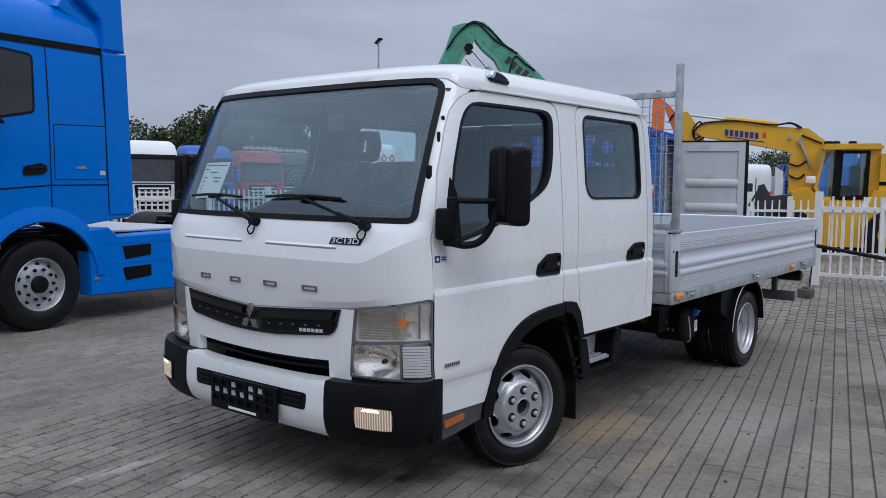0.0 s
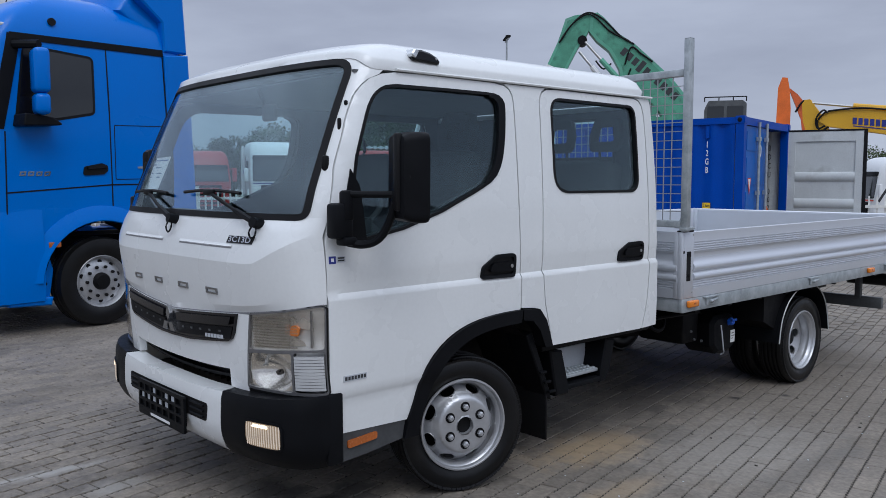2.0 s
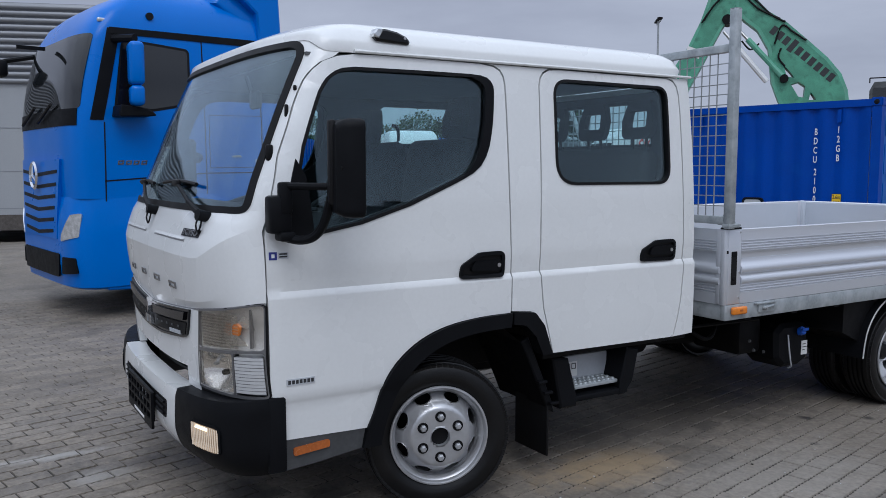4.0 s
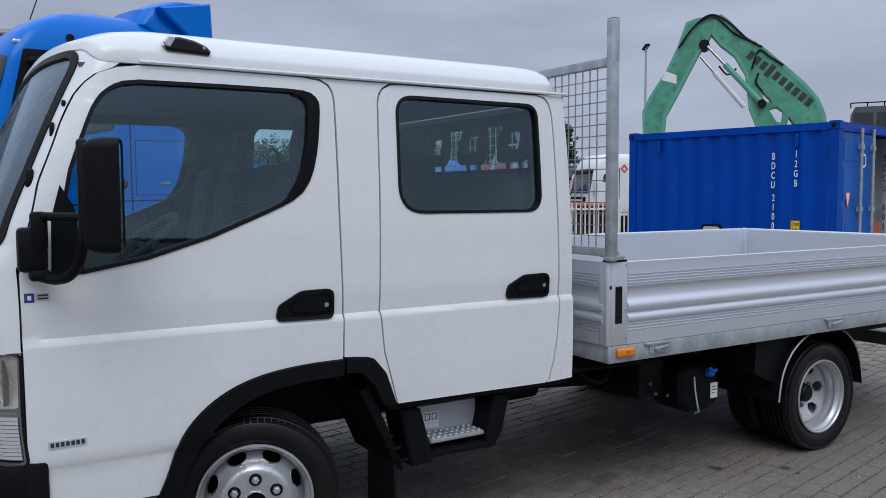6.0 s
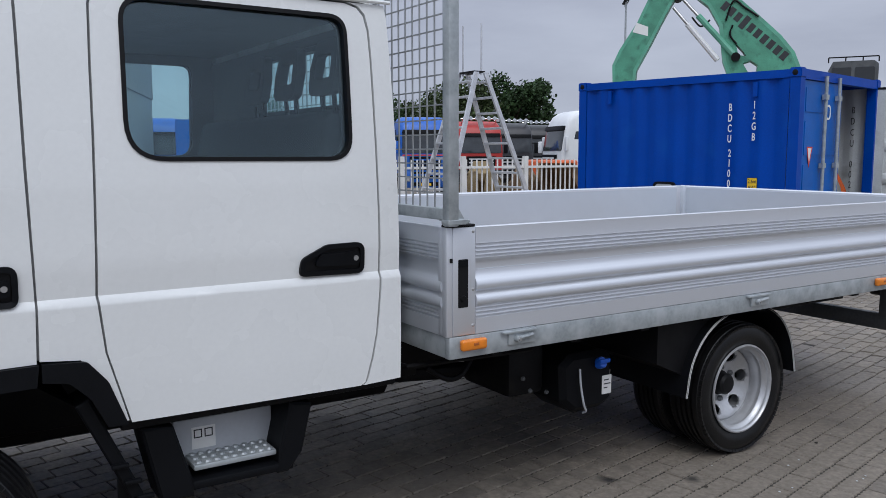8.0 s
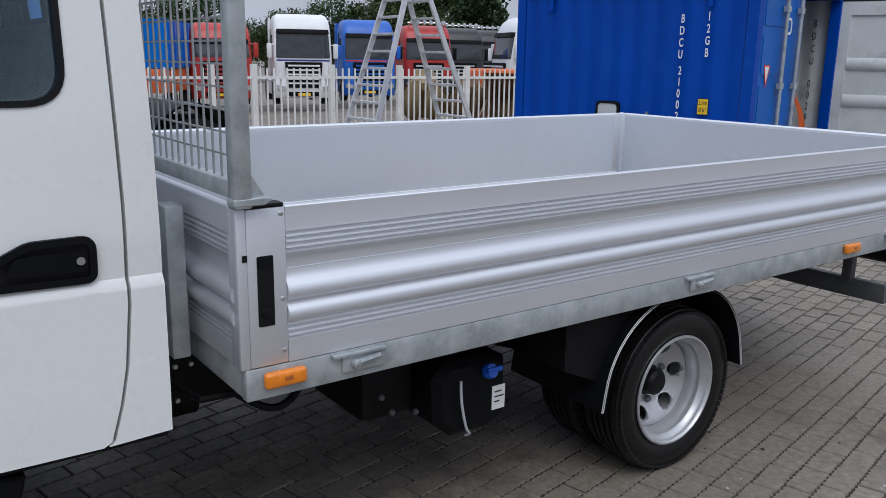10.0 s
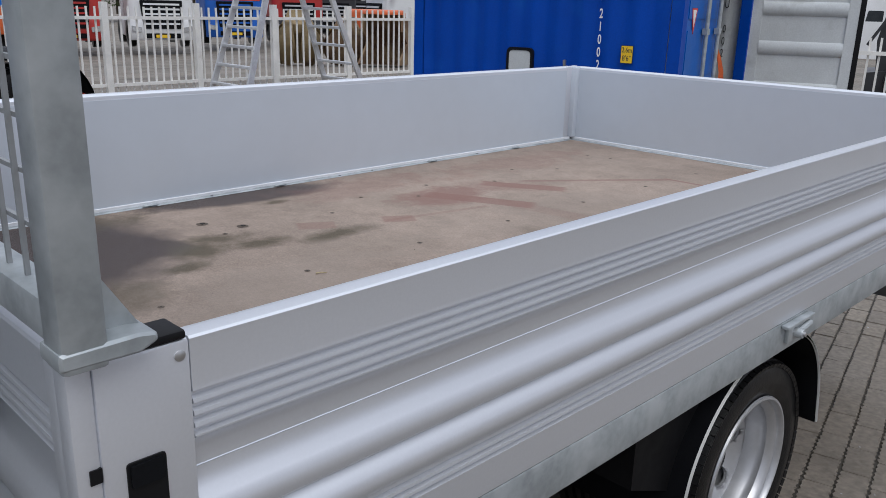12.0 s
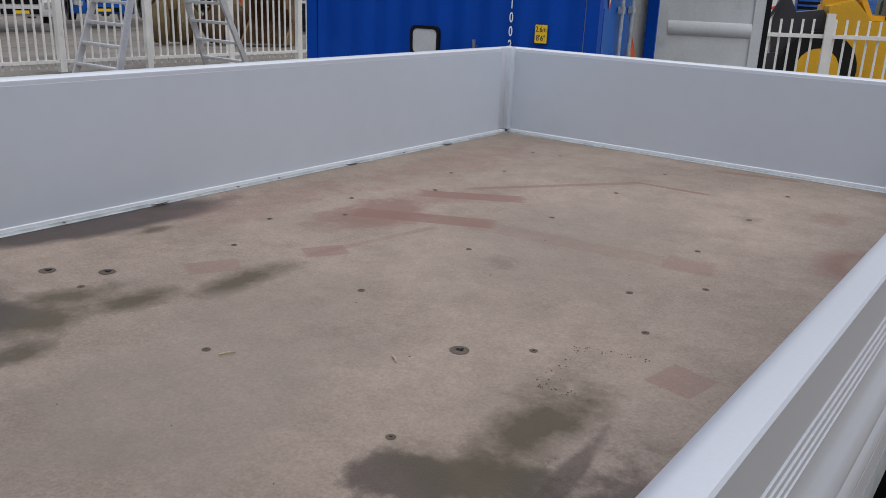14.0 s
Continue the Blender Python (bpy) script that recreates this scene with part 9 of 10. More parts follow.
# ---- the row of parked trucks behind the fence ----
def parked_truck(x, y, yaw, colour, label, h=3.55, stripe=None, low="plastic", box_colour=None, g="trucks parked behind the fence", z0=-0.11, lamps=False, mark=False):
    t = thing("parked_truck", label, "truck", pose(x, y, z0, 0, 0, yaw), group=g)
    c = M[colour]
    bm = bmesh.new()
    shell = ((1.05, 1.22, -1.36, -1.0, 0.75), (1.60, 1.22, -1.36, -1.0, 0.75), (2.05, 1.22, -1.34, -0.95, 0.75), (h - 0.75, 1.19, -1.20, -0.8, 0.75), (h - 0.45, 1.17, -1.10, -0.70, 0.75), (h - 0.22, 1.13, -0.96, -0.55, 0.74), (h - 0.06, 1.05, -0.74, -0.4, 0.72), (h, 0.95, -0.55, -0.2, 0.66), (h + 0.02, 0.6, -0.2, 0.1, 0.5))
    loft(bm, [plan_ring(w, yc, ys, yr, z, n=5.0, rr=0.08, k=10) for z, w, yc, ys, yr in shell], closed=True, cap=True)
    cab = part("cab", bm, c, t, "", smooth=40)

    def fy(xx, z):
        """The cab's rounded front at a height."""
        for r0, r1 in zip(shell, shell[1:]):
            if z <= r1[0] or r1 is shell[-1]:
                break
        f = min(1.0, max(0.0, (z - r0[0]) / (r1[0] - r0[0])))
        w, yc, ys = (a + (b - a) * f for a, b in zip(r0[1:4], r1[1:4]))
        q = min(0.9995, abs(xx) / w)
        return ys - (ys - yc) * (1 - q ** 5) ** 0.2

    fr = lambda xx, z, o: Vector((xx, fy(xx, z) - o, z))
    part("windscreen", plate(bmesh.new(), rounded([(-1.12, 1.96), (1.12, 1.96), (1.08, h - 0.80), (-1.08, h - 0.80)], 0.06, 3), fr, -0.02, 0.02, step=0.12), M["glass_far"], cab, "dark windscreen")
    part("visor", plate(bmesh.new(), rounded([(-1.10, h - 0.80), (1.10, h - 0.80), (1.06, h - 0.62), (-1.06, h - 0.62)], 0.03, 3), fr, -0.02, 0.10, step=0.12), M["plastic"], cab, "dark sun visor")
    for s in (1, -1):
        bm = bmesh.new()
        prism(bm, rounded([(-0.85, 2.0), (-0.15, 2.0), (-0.15, h - 0.85), (-0.70, h - 0.85)], 0.06, 3), "x", s * 1.15, s * 1.206)
        part("side_window", bm, M["glass_far"], cab)
        bm = bmesh.new()
        box(bm, (s * 1.38, -1.15, 2.25), (0.20, 0.14, 0.60), bevel=0.04)
        tube(bm, [(s * 1.15, -1.12, 2.5), (s * 1.38, -1.15, 2.5)], 0.03, 6)
        part("mirror", bm, M["plastic"] if low == "plastic" else c, cab, "door mirror")
        part("headlamp", plate(bmesh.new(), rounded([(s * 0.78, 0.62), (s * 1.12, 0.66), (s * 1.12, 0.86), (s * 0.76, 0.80)], 0.03, 3), fr, -0.01, 0.10, step=0.2), M["lens"], cab, "headlamp")
        bm = lathe(bmesh.new(), [(0.28, -0.15), (0.50, -0.15), (0.505, 0.0), (0.50, 0.13), (0.42, 0.15), (0.29, 0.13), (0.27, 0.06), (0.12, 0.07), (0.0, 0.10)], Matrix.Translation((s * 1.02, 0.05, 0.505)) @ Matrix.Diagonal((s, 1, 1, 1)), 24)
        part("wheel", bm, M["rubber"], t, "black tyre")
        bm = lathe(bmesh.new(), [(0.28, -0.15), (0.50, -0.15), (0.505, 0.0), (0.50, 0.15), (0.29, 0.13), (0.0, 0.0)], Matrix.Translation((s * 1.0, 3.6, 0.505)) @ Matrix.Diagonal((s, 1, 1, 1)), 24)
        part("wheel", bm, M["rubber"], t, "black tyre")
        bm = bmesh.new()
        prism(bm, [(0.65, 0.40), (2.6, 0.40), (2.6, 1.0), (0.80, 1.0), (0.66, 0.8)], "x", s * 0.9, s * 1.18, 0.02)
        part("tank", bm, M["chassis"] if low == "plastic" else c, t)
        bm = bmesh.new()
        box(bm, (s * 0.42, 2.3, 0.82), (0.10, 4.6, 0.26))
        part("frame_rail", bm, M["chassis"], t)
    bm = bmesh.new()
    loft(bm, [[(xx, fy(xx, 1.0) - 0.05 + dy, z) for xx in (-1.22, -1.18, -1.1, -0.9, -0.6, 0, 0.6, 0.9, 1.1, 1.18, 1.22)] for z, dy in ((0.32, 0.06), (0.40, 0.0), (0.95, -0.02), (1.10, 0.03))])
    part("bumper", bm, c if low != "plastic" else M["dark_far"], t, "", recalc=True)
    part("grille", plate(bmesh.new(), rounded([(-0.68, 0.75), (0.68, 0.75), (0.78, 1.80), (-0.78, 1.80)], 0.05, 3), fr, -0.02, 0.09, step=0.3), M["plastic"], t, "dark grille")
    for k in range(5):
        z = 0.90 + 0.18 * k
        part("slat", plate(bmesh.new(), [(-0.66, z), (0.66, z), (0.66, z + 0.07), (-0.66, z + 0.07)], fr, 0.08, 0.11, step=0.3), c if low != "plastic" else M["ladder"], t)
    part("bumper_intake", plate(bmesh.new(), rounded([(-0.65, 0.40), (0.65, 0.40), (0.65, 0.58), (-0.65, 0.58)], 0.03, 3), fr, 0.05, 0.085, step=0.3), M["plastic"], t)
    part("plate_bar", plate(bmesh.new(), [(-0.26, 0.42), (0.26, 0.42), (0.26, 0.53), (-0.26, 0.53)], fr, 0.08, 0.095, step=0), M["yellow_label"], t)
    if stripe:
        for s in (1, -1):
            bm = bmesh.new()
            prism(bm, [(-1.0, 1.72), (0.74, 2.35), (0.74, 2.52), (-1.0, 1.86)], "x", s * 1.19, s * 1.212)
            part("stripe", bm, M[stripe], cab)
        part("stripe", plate(bmesh.new(), [(-1.1, 1.84), (1.1, 1.84), (1.1, 1.90), (-1.1, 1.90)], fr, -0.02, 0.012, step=0.2), M[stripe], cab)
    for s in (1, -1):
        # door joints, side trim and a dark gap behind the cab
        bm = bmesh.new()
        prism(bm, [(-0.02, 1.15), (0.0, 1.15), (0.0, h - 0.6), (-0.02, h - 0.6)], "x", s * 1.20, s * 1.226)
        prism(bm, [(-1.0, 1.12), (0.72, 1.12), (0.72, 1.14), (-1.0, 1.14)], "x", s * 1.20, s * 1.226)
        part("door_joint", bm, M["seal"], cab)
        bm = bmesh.new()
        prism(bm, rounded([(0.86, 1.1), (1.25, 1.1), (1.25, h - 0.3), (0.90, h - 0.1)], 0.03, 3), "x", s * 1.12, s * 1.21)
        part("side_deflector", bm, c, cab)
    if lamps:
        bm = bmesh.new()
        tube(bm, [(-1.0, -1.02, h + 0.12), (1.0, -1.02, h + 0.12)], 0.035, 8)
        for x in (-0.9, 0.9):
            tube(bm, [(x, -0.75, h - 0.1), (x, -1.02, h + 0.12)], 0.03, 6)
        bar_ = part("lamp_bar", bm, M["chrome"], cab, "chrome roof lamp bar")
        for k in range(6):
            bm = lathe(bmesh.new(), [(0.0, 0.06), (0.10, 0.05), (0.11, 0.0), (0.05, -0.08), (0.0, -0.09)], Matrix.Translation((-0.8 + 0.32 * k, -1.08, h + 0.14)) @ pose(0, 0, 0, 0, 0, -90), 12)
            part("lamp", bm, M["lens"], bar_)
    if mark:
        for s in (1, -1):
            bm = bmesh.new()
            for y0 in (0.05, 0.45):
                plate(bm, [(y0, h - 0.62), (y0 + 0.17, h - 0.42), (y0 + 0.34, h - 0.62), (y0 + 0.17, h - 0.82)], lambda u, v, o: (s * (1.15 + o), u, v), 0.0, 0.045, [[(y0 + 0.08, h - 0.62), (y0 + 0.17, h - 0.52), (y0 + 0.26, h - 0.62), (y0 + 0.17, h - 0.72)]], 0)
            part("red_mark", bm, M["red"], cab)
    if box_colour:
        bm = bmesh.new()
        box(bm, (0, 5.2, 2.45), (2.5, 8.0, 2.75), bevel=0.03)
        part("cargo_body", bm, M[box_colour], t, "box body")
    return t


parked_truck(-30.3, 17.2, 71, "white_far", "white truck cab with blue stripes behind the fence", 3.75, "sticker_blue", low="c", z0=-0.55)
parked_truck(-31.6, 21.2, 70, "blue_far", "blue truck cab with red stripe behind the fence", 3.7, "red", low="c", z0=-0.55)
parked_truck(-32.6, 25.2, 69, "red_far", "red truck cab with a roof lamp bar behind the fence", 3.6, z0=-0.55, lamps=True)
parked_truck(-33.9, 28.3, 68, "dark_far", "dark truck cab with chrome lamp bar behind the fence", 3.6, z0=-0.55, lamps=True)
parked_truck(-35.2, 31.3, 67, "dark_far", "dark truck cab with roof lamps in the row", 3.6, z0=-0.55, lamps=True)
parked_truck(-31.0, 13.9, 72, "red_far", "red truck cab behind the fence", 3.3, low="c", z0=-0.55)
parked_truck(-23.0, 24.0, -20, "white_far", "white truck cab side-on behind the fence", 3.6, low="c", z0=-0.45, mark=True)
parked_truck(-29.0, 29.0, 20, "white_far", "white truck cab far behind the fence", 3.4, low="c", z0=-0.55)
parked_truck(-9.6, 35.4, -48, "white_far", "white truck with a red mark behind the fence", 3.7, "red", low="c", z0=-1.3)
parked_truck(-6.4, 36.5, -40, "blue_far", "blue truck behind the yellow machine", 3.4, low="c")
parked_truck(-36.5, 5.5, 76, "white_far", "white truck cab at the end of the row", 3.7, low="c", z0=-0.6)
parked_truck(-35.6, 9.5, 75, "blue_far", "blue truck cab in the row", 3.6, low="c", z0=-0.6)
# red stylised mark on the far white truck is part of its stripe; orange and blue open-bed vehicles beside the row
tip = thing("tipper_body", "blue tipper body on an orange chassis", "truck", pose(-29.6, 10.6, -0.75, 0, 0, 60))
bm = bmesh.new()
loft(bm, [[(x, y, z) for x, y in ((-1.2, -2.2), (1.2, -2.2), (1.2, 2.2), (-1.2, 2.2))] for z in (1.75, 3.45)], closed=True, cap=True)
part("body", bm, M["blue"], tip)
for k in range(6):
    for s in (1, -1):
        bm = bmesh.new()
        box(bm, (s * 1.23, -2.0 + 0.8 * k, 2.6), (0.06, 0.10, 1.7))
        part("rib", bm, M["blue_far"], tip)
bm = bmesh.new()
box(bm, (0, 0, 1.3), (2.3, 4.6, 0.85), bevel=0.05)
part("chassis", bm, M["orange_far"], tip)
for s in (1, -1):
    for y in (-1.3, 1.3):
        bm = lathe(bmesh.new(), [(0.0, -0.15), (0.5, -0.15), (0.5, 0.15), (0.28, 0.15), (0.0, 0.05)], Matrix.Translation((s * 1.0, y, 0.5)) @ Matrix.Diagonal((s, 1, 1, 1)), 20)
        part("wheel", bm, M["rubber"], tip)


# ---- scrap grabs on the ground behind the fence ----
def grab(x, y, r, mat, lab, n=5):
    g = thing("scrap_grab", lab, "grab", pose(x, y, ground_z(x, y)), group="grabs behind the fence")
    for k in range(n):
        a = 2 * math.pi * k / n
        bm = bmesh.new()
        rows = []
        for i in range(7):
            f = i / 6
            zz = 0.02 + 1.55 * r * f
            rad = r * (0.35 + 0.65 * math.sin(math.pi * min(1, 0.15 + 0.75 * f)))
            hw = 0.52 * (0.35 + 0.65 * math.sin(math.pi * min(0.95, 0.10 + 0.8 * f)))
            rows.append([(rad * math.cos(a + hw * j / 3), rad * math.sin(a + hw * j / 3), zz) for j in range(-3, 4)])
        loft(bm, rows)
        bmesh.ops.solidify(bm, geom=bm.faces[:], thickness=0.06)
        part("shell", bm, mat, g)
    bm = lathe(bmesh.new(), [(0.0, 2.0 * r), (0.35 * r, 2.0 * r), (0.45 * r, 1.75 * r), (0.60 * r, 1.5 * r), (0.5 * r, 1.2 * r), (0.0, 1.2 * r)], pose(0, 0, 0, 0, -90, 0), 20)
    part("head", bm, mat, g)
    return g


grab(-17.0, 14.6, 0.72, M["grab_tan"], "worn tan orange-peel grab lying on the ground")
grab(-15.7, 15.2, 0.62, M["rust"], "rusty brown orange-peel grab")
bk = thing("digger_bucket", "rusty excavator bucket lying on the ground", "bucket", pose(-14.4, 15.4, -0.11, 0, 0, 30))
for s in (1, -1):
    bm = bmesh.new()
    prism(bm, [(-0.5, 0.05), (0.45, 0.0), (0.62, 0.55), (0.35, 1.05), (-0.15, 1.25), (-0.25, 0.85), (0.15, 0.55)], "x", s * 0.50, s * 0.55)
    part("side_plate", bm, M["rust"], bk)
bm = bmesh.new()
loft(bm, [[(x, y, z) for y, z in ((-0.5, 0.05), (0.45, 0.0), (0.62, 0.55), (0.35, 1.05), (-0.15, 1.25))] for x in (-0.5, 0.5)])
bmesh.ops.solidify(bm, geom=bm.faces[:], thickness=0.04)
part("shell", bm, M["rust"], bk)
om = thing("orange_machine", "small orange machine part behind the fence", "machine", pose(-18.6, 18.6, -0.11))
bm = bmesh.new()
box(bm, (0, 0, 0.85), (1.7, 1.2, 0.9), bevel=0.1, seg=3)
part("body", bm, M["orange_far"], om)
bm = bmesh.new()
box(bm, (0, 0, 0.2), (1.8, 1.3, 0.4), bevel=0.05)
part("base", bm, M["chassis"], om)


# ---- booms and machines ----
def side_plane(o, u):
    """Draws outlines in an upright plane through o along u."""
    o, u = Vector(o), Vector(u).normalized()
    w = Vector((-u.y, u.x, 0))
    return lambda a, z, d: o + u * a + w * d + Vector((0, 0, z))


green = thing("green_crane", "pale green material handler with its boom folded over the container", "excavator")
gp = side_plane((-14.10, 20.05, 0), (0.77, 0.638, 0))


def gpx(cx, cy):
    """Boom outline units to metres."""
    return ((cx - 533) / 2.6 * 0.01675, 7.02 - (cy - 65) / 2.6 * 0.0181)


BOOM = [gpx(*p) for p in ((540, 95), (548, 68), (575, 60), (610, 85), (690, 165), (770, 215), (870, 300), (960, 380), (1020, 450), (1050, 520), (1070, 640), (800, 660), (745, 560), (712, 480), (692, 330), (640, 245), (575, 195), (535, 150))]
HOLES = [[gpx(*p) for p in q] for q in (((800, 490), (835, 480), (865, 500), (860, 550), (835, 545)), ((765, 405), (800, 440), (815, 462), (780, 455)), ((890, 525), (915, 560), (882, 562)))]
part("boom", plate(bmesh.new(), BOOM, gp, -0.28, 0.28, HOLES, 0), M["green"], green, "pale green boom")
STICK = [gpx(*p) for p in ((545, 62), (556, 105), (522, 165), (478, 225), (430, 310), (385, 395), (322, 505), (308, 660), (215, 660), (208, 480), (240, 415), (320, 300), (375, 190), (412, 85), (460, 70))]
part("stick", plate(bmesh.new(), STICK, gp, -0.24, 0.24, step=0), M["green"], green, "pale green dipper arm with scraped patches")
part("boom_web", plate(bmesh.new(), shrink(BOOM, 0.10), gp, -0.284, -0.281, HOLES, 0), M["green_dark"], green, "darker web of the boom")
part("stick_web", plate(bmesh.new(), shrink(STICK, 0.09), gp, -0.244, -0.241, step=0), M["green_dark"], green)
for p, q, r in (((485, 245), (690, 475), 0.045), ((515, 200), (770, 465), 0.045)):
    a0, a1 = gpx(*p), gpx(*q)
    mid = (a0[0] * 0.68 + a1[0] * 0.32, a0[1] * 0.68 + a1[1] * 0.32)
    for off in (0.32,):
        bm = bmesh.new()
        tube(bm, [gp(*a0, -off), gp(*mid, -off)], r, 8)
        rod = part("ram_rod", bm, M["steel"], green)
        bm = bmesh.new()
        tube(bm, [gp(*mid, -off), gp(*a1, -off)], r * 2.0, 10)
        part("ram_barrel", bm, M["green"] if p[0] > 500 else M["white_far"], green, "hydraulic ram")
for pts in (((380, 200), (440, 120), (520, 62), (600, 90), (700, 180), (765, 215)), ((390, 190), (450, 110), (540, 70), (640, 150), (740, 200)), ((570, 290), (610, 330), (650, 305)), ((720, 310), (750, 230), (800, 260), (860, 300)), ((750, 330), (740, 370), (770, 410))):
    bm = bmesh.new()
    tube(bm, curve_pts([gp(*gpx(*p), -0.31) for p in pts], 5), 0.030, 6)
    part("hose", bm, M["seal"], green, "black hydraulic hose")
for k in range(10):
    f = k / 9
    c = gpx(715 + 260 * f, 250 + 215 * f)
    s_ = 0.13 if k != 3 else 0.2
    d = Vector((0.77, -0.63)).normalized()
    q = Vector((0.63, 0.77)).normalized()
    pl = [(c[0] + d.x * a * 0.085 + q.x * b * s_, c[1] + d.y * a * 0.085 + q.y * b * s_) for a, b in ((-1, -1), (1, -1), (1, 1), (-1, 1))]
    part("maker_mark", plate(bmesh.new(), pl, gp, -0.290, -0.285, step=0), M["text_dark"], green)
sc = [gpx(*p) for p in ((430, 305), (455, 300), (470, 330), (440, 345))]
part("scrape", plate(bmesh.new(), [gpx(*p) for p in ((318, 300), (372, 320), (372, 360), (300, 340))], gp, -0.250, -0.246, step=0), M["paper"], green)
bm = bmesh.new()
tube(bm, [gp(*gpx(500, 190), -0.3), gp(*gpx(500, 190), 0.3)], 0.16, 12)
part("pin", bm, M["chassis"], green)
bm = bmesh.new()
tube(bm, [gp(*gpx(768, 465), -0.45), gp(*gpx(768, 465), 0.3)], 0.13, 12)
part("pin", bm, M["chassis"], green)
# its grey cab, upper structure and base, mostly behind the container
gc = side_plane((-13.8, 28.6, 0), (0.85, 0.52, 0))
bm = bmesh.new()
plate(bm, rounded([(-0.8, 2.4), (0.8, 2.4), (0.8, 4.5), (0.65, 4.62), (-0.65, 4.62), (-0.8, 4.3)], 0.08, 3), gc, -0.6, 0.6, step=0)
gcab = part("cab", bm, M["dark_steel"], green, "dark grey operator's cab")
for a0, a1 in ((-0.68, -0.06), (0.06, 0.68)):
    part("cab_window", plate(bmesh.new(), rounded([(a0, 3.5), (a1, 3.5), (a1, 4.4), (a0, 4.4)], 0.05, 3), gc, -0.615, -0.6, step=0), M["glass_dark"], gcab)
bm = bmesh.new()
tube(bm, [gc(-0.8, 4.78, -0.4), gc(0.8, 4.78, -0.4)], 0.025, 6)
for a in (-0.8, -0.25, 0.3, 0.8):
    tube(bm, [gc(a, 4.6, -0.4), gc(a, 4.78, -0.4)], 0.025, 6)
part("guard_rail", bm, M["chassis"], gcab)
bm = bmesh.new()
plate(bm, [(-3.4, 1.2), (0.9, 1.2), (0.9, 2.4), (-3.4, 2.4)], gc, -1.0, 1.3, step=0)
part("upper_structure", bm, M["green"], green)
bm = bmesh.new()
plate(bm, [(-3.8, 0.55), (0.8, 0.55), (0.8, 1.2), (-3.8, 1.2)], gc, -1.2, 1.2, step=0)
part("undercarriage", bm, M["chassis"], green)
for a in (-3.0, 0.2):
    for dd in (-1.25, 1.25):
        bm = bmesh.new()
        tube(bm, [gc(a, 0.44, dd - 0.2), gc(a, 0.44, dd + 0.2)], 0.55, 24)
        part("wheel", bm, M["rubber"], green)

# yellow excavator and loader behind the gate
yel = thing("yellow_excavator", "yellow wheeled excavator with its boom raised behind the gate", "excavator")
yp = side_plane((-1.95, 16.78, 0), (0.951, 0.309, 0))


def ypx(cx, cy):
    return ((cx - 660) / 2.64 * 0.01275, 2.55 - (cy - 198) / 2.64 * 0.0143)


YB = [ypx(*p) for p in ((120, 160), (150, 122), (290, 118), (500, 142), (640, 152), (725, 212), (745, 250), (720, 300), (690, 335), (655, 420), (640, 520), (560, 520), (566, 252), (450, 228), (160, 183))]
part("boom", plate(bmesh.new(), YB, yp, -0.22, 0.22, step=0), M["yellow"], yel, "yellow boom")
part("stick", plate(bmesh.new(), [ypx(*p) for p in ((48, 90), (60, 72), (82, 70), (98, 92), (135, 140), (165, 195), (170, 240), (150, 420), (95, 420), (78, 225), (55, 160))], yp, -0.18, 0.18, step=0), M["yellow"], yel, "yellow dipper arm")
bm = bmesh.new()
tube(bm, [yp(*ypx(85, 84), -0.1), yp(*ypx(262, 106), -0.1)], 0.028, 8)
part("ram_rod", bm, M["steel"], yel)
bm = bmesh.new()
tube(bm, [yp(*ypx(260, 105), -0.1), yp(*ypx(505, 132), -0.1)], 0.07, 10)
part("ram_barrel", bm, M["yellow"], yel)
bm = bmesh.new()
tube(bm, [yp(*ypx(602, 206), -0.27), yp(*ypx(660, 322), -0.27)], 0.035, 8)
part("ram_rod", bm, M["steel"], yel)
for cx_ in (0,):
    bm = bmesh.new()
    tube(bm, [yp(*ypx(602, 206), -0.3), yp(*ypx(602, 206), 0.3)], 0.06, 12)
    tube(bm, [yp(*ypx(560, 190), -0.3), yp(*ypx(560, 190), 0.3)], 0.04, 12)
    part("pin", bm, M["steel"], yel)
for pts in (((150, 180), (120, 190), (112, 150), (140, 118), (160, 130)), ((165, 185), (130, 200), (118, 160), (150, 125)), ((160, 122), (300, 115), (480, 135), (560, 128), (610, 150)), ((500, 135), (560, 130), (600, 150)), ((610, 180), (660, 200), (700, 215)), ((560, 300), (600, 310), (635, 290)), ((560, 350), (600, 365), (630, 345))):
    bm = bmesh.new()
    tube(bm, curve_pts([yp(*ypx(*p), -0.25) for p in pts], 5), 0.022, 6)
    part("hose", bm, M["seal"], yel, "black hydraulic hose")
# name plates as plain bars
for a, b, c_, d_ in ((262, 152, 424, 186),):
    for k in range(7):
        x0 = a + (b and (c_ - a) * k / 7)
        part("name_bar", plate(bmesh.new(), [ypx(x0, 178 + k * 2.6), ypx(x0 + 17, 178.4 + k * 2.6), ypx(x0 + 17, 152 + k * 2.6), ypx(x0, 151 + k * 2.6)], yp, -0.226, -0.2215, step=0), M["sticker_blue"], yel)
part("name_bar", plate(bmesh.new(), [ypx(436, 190), ypx(452, 192), ypx(452, 170), ypx(436, 168)], yp, -0.226, -0.2215, step=0), M["red"], yel)
part("name_bar", plate(bmesh.new(), [ypx(265, 186), ypx(447, 210), ypx(447, 206), ypx(265, 182)], yp, -0.226, -0.2215, step=0), M["sticker_blue"], yel)
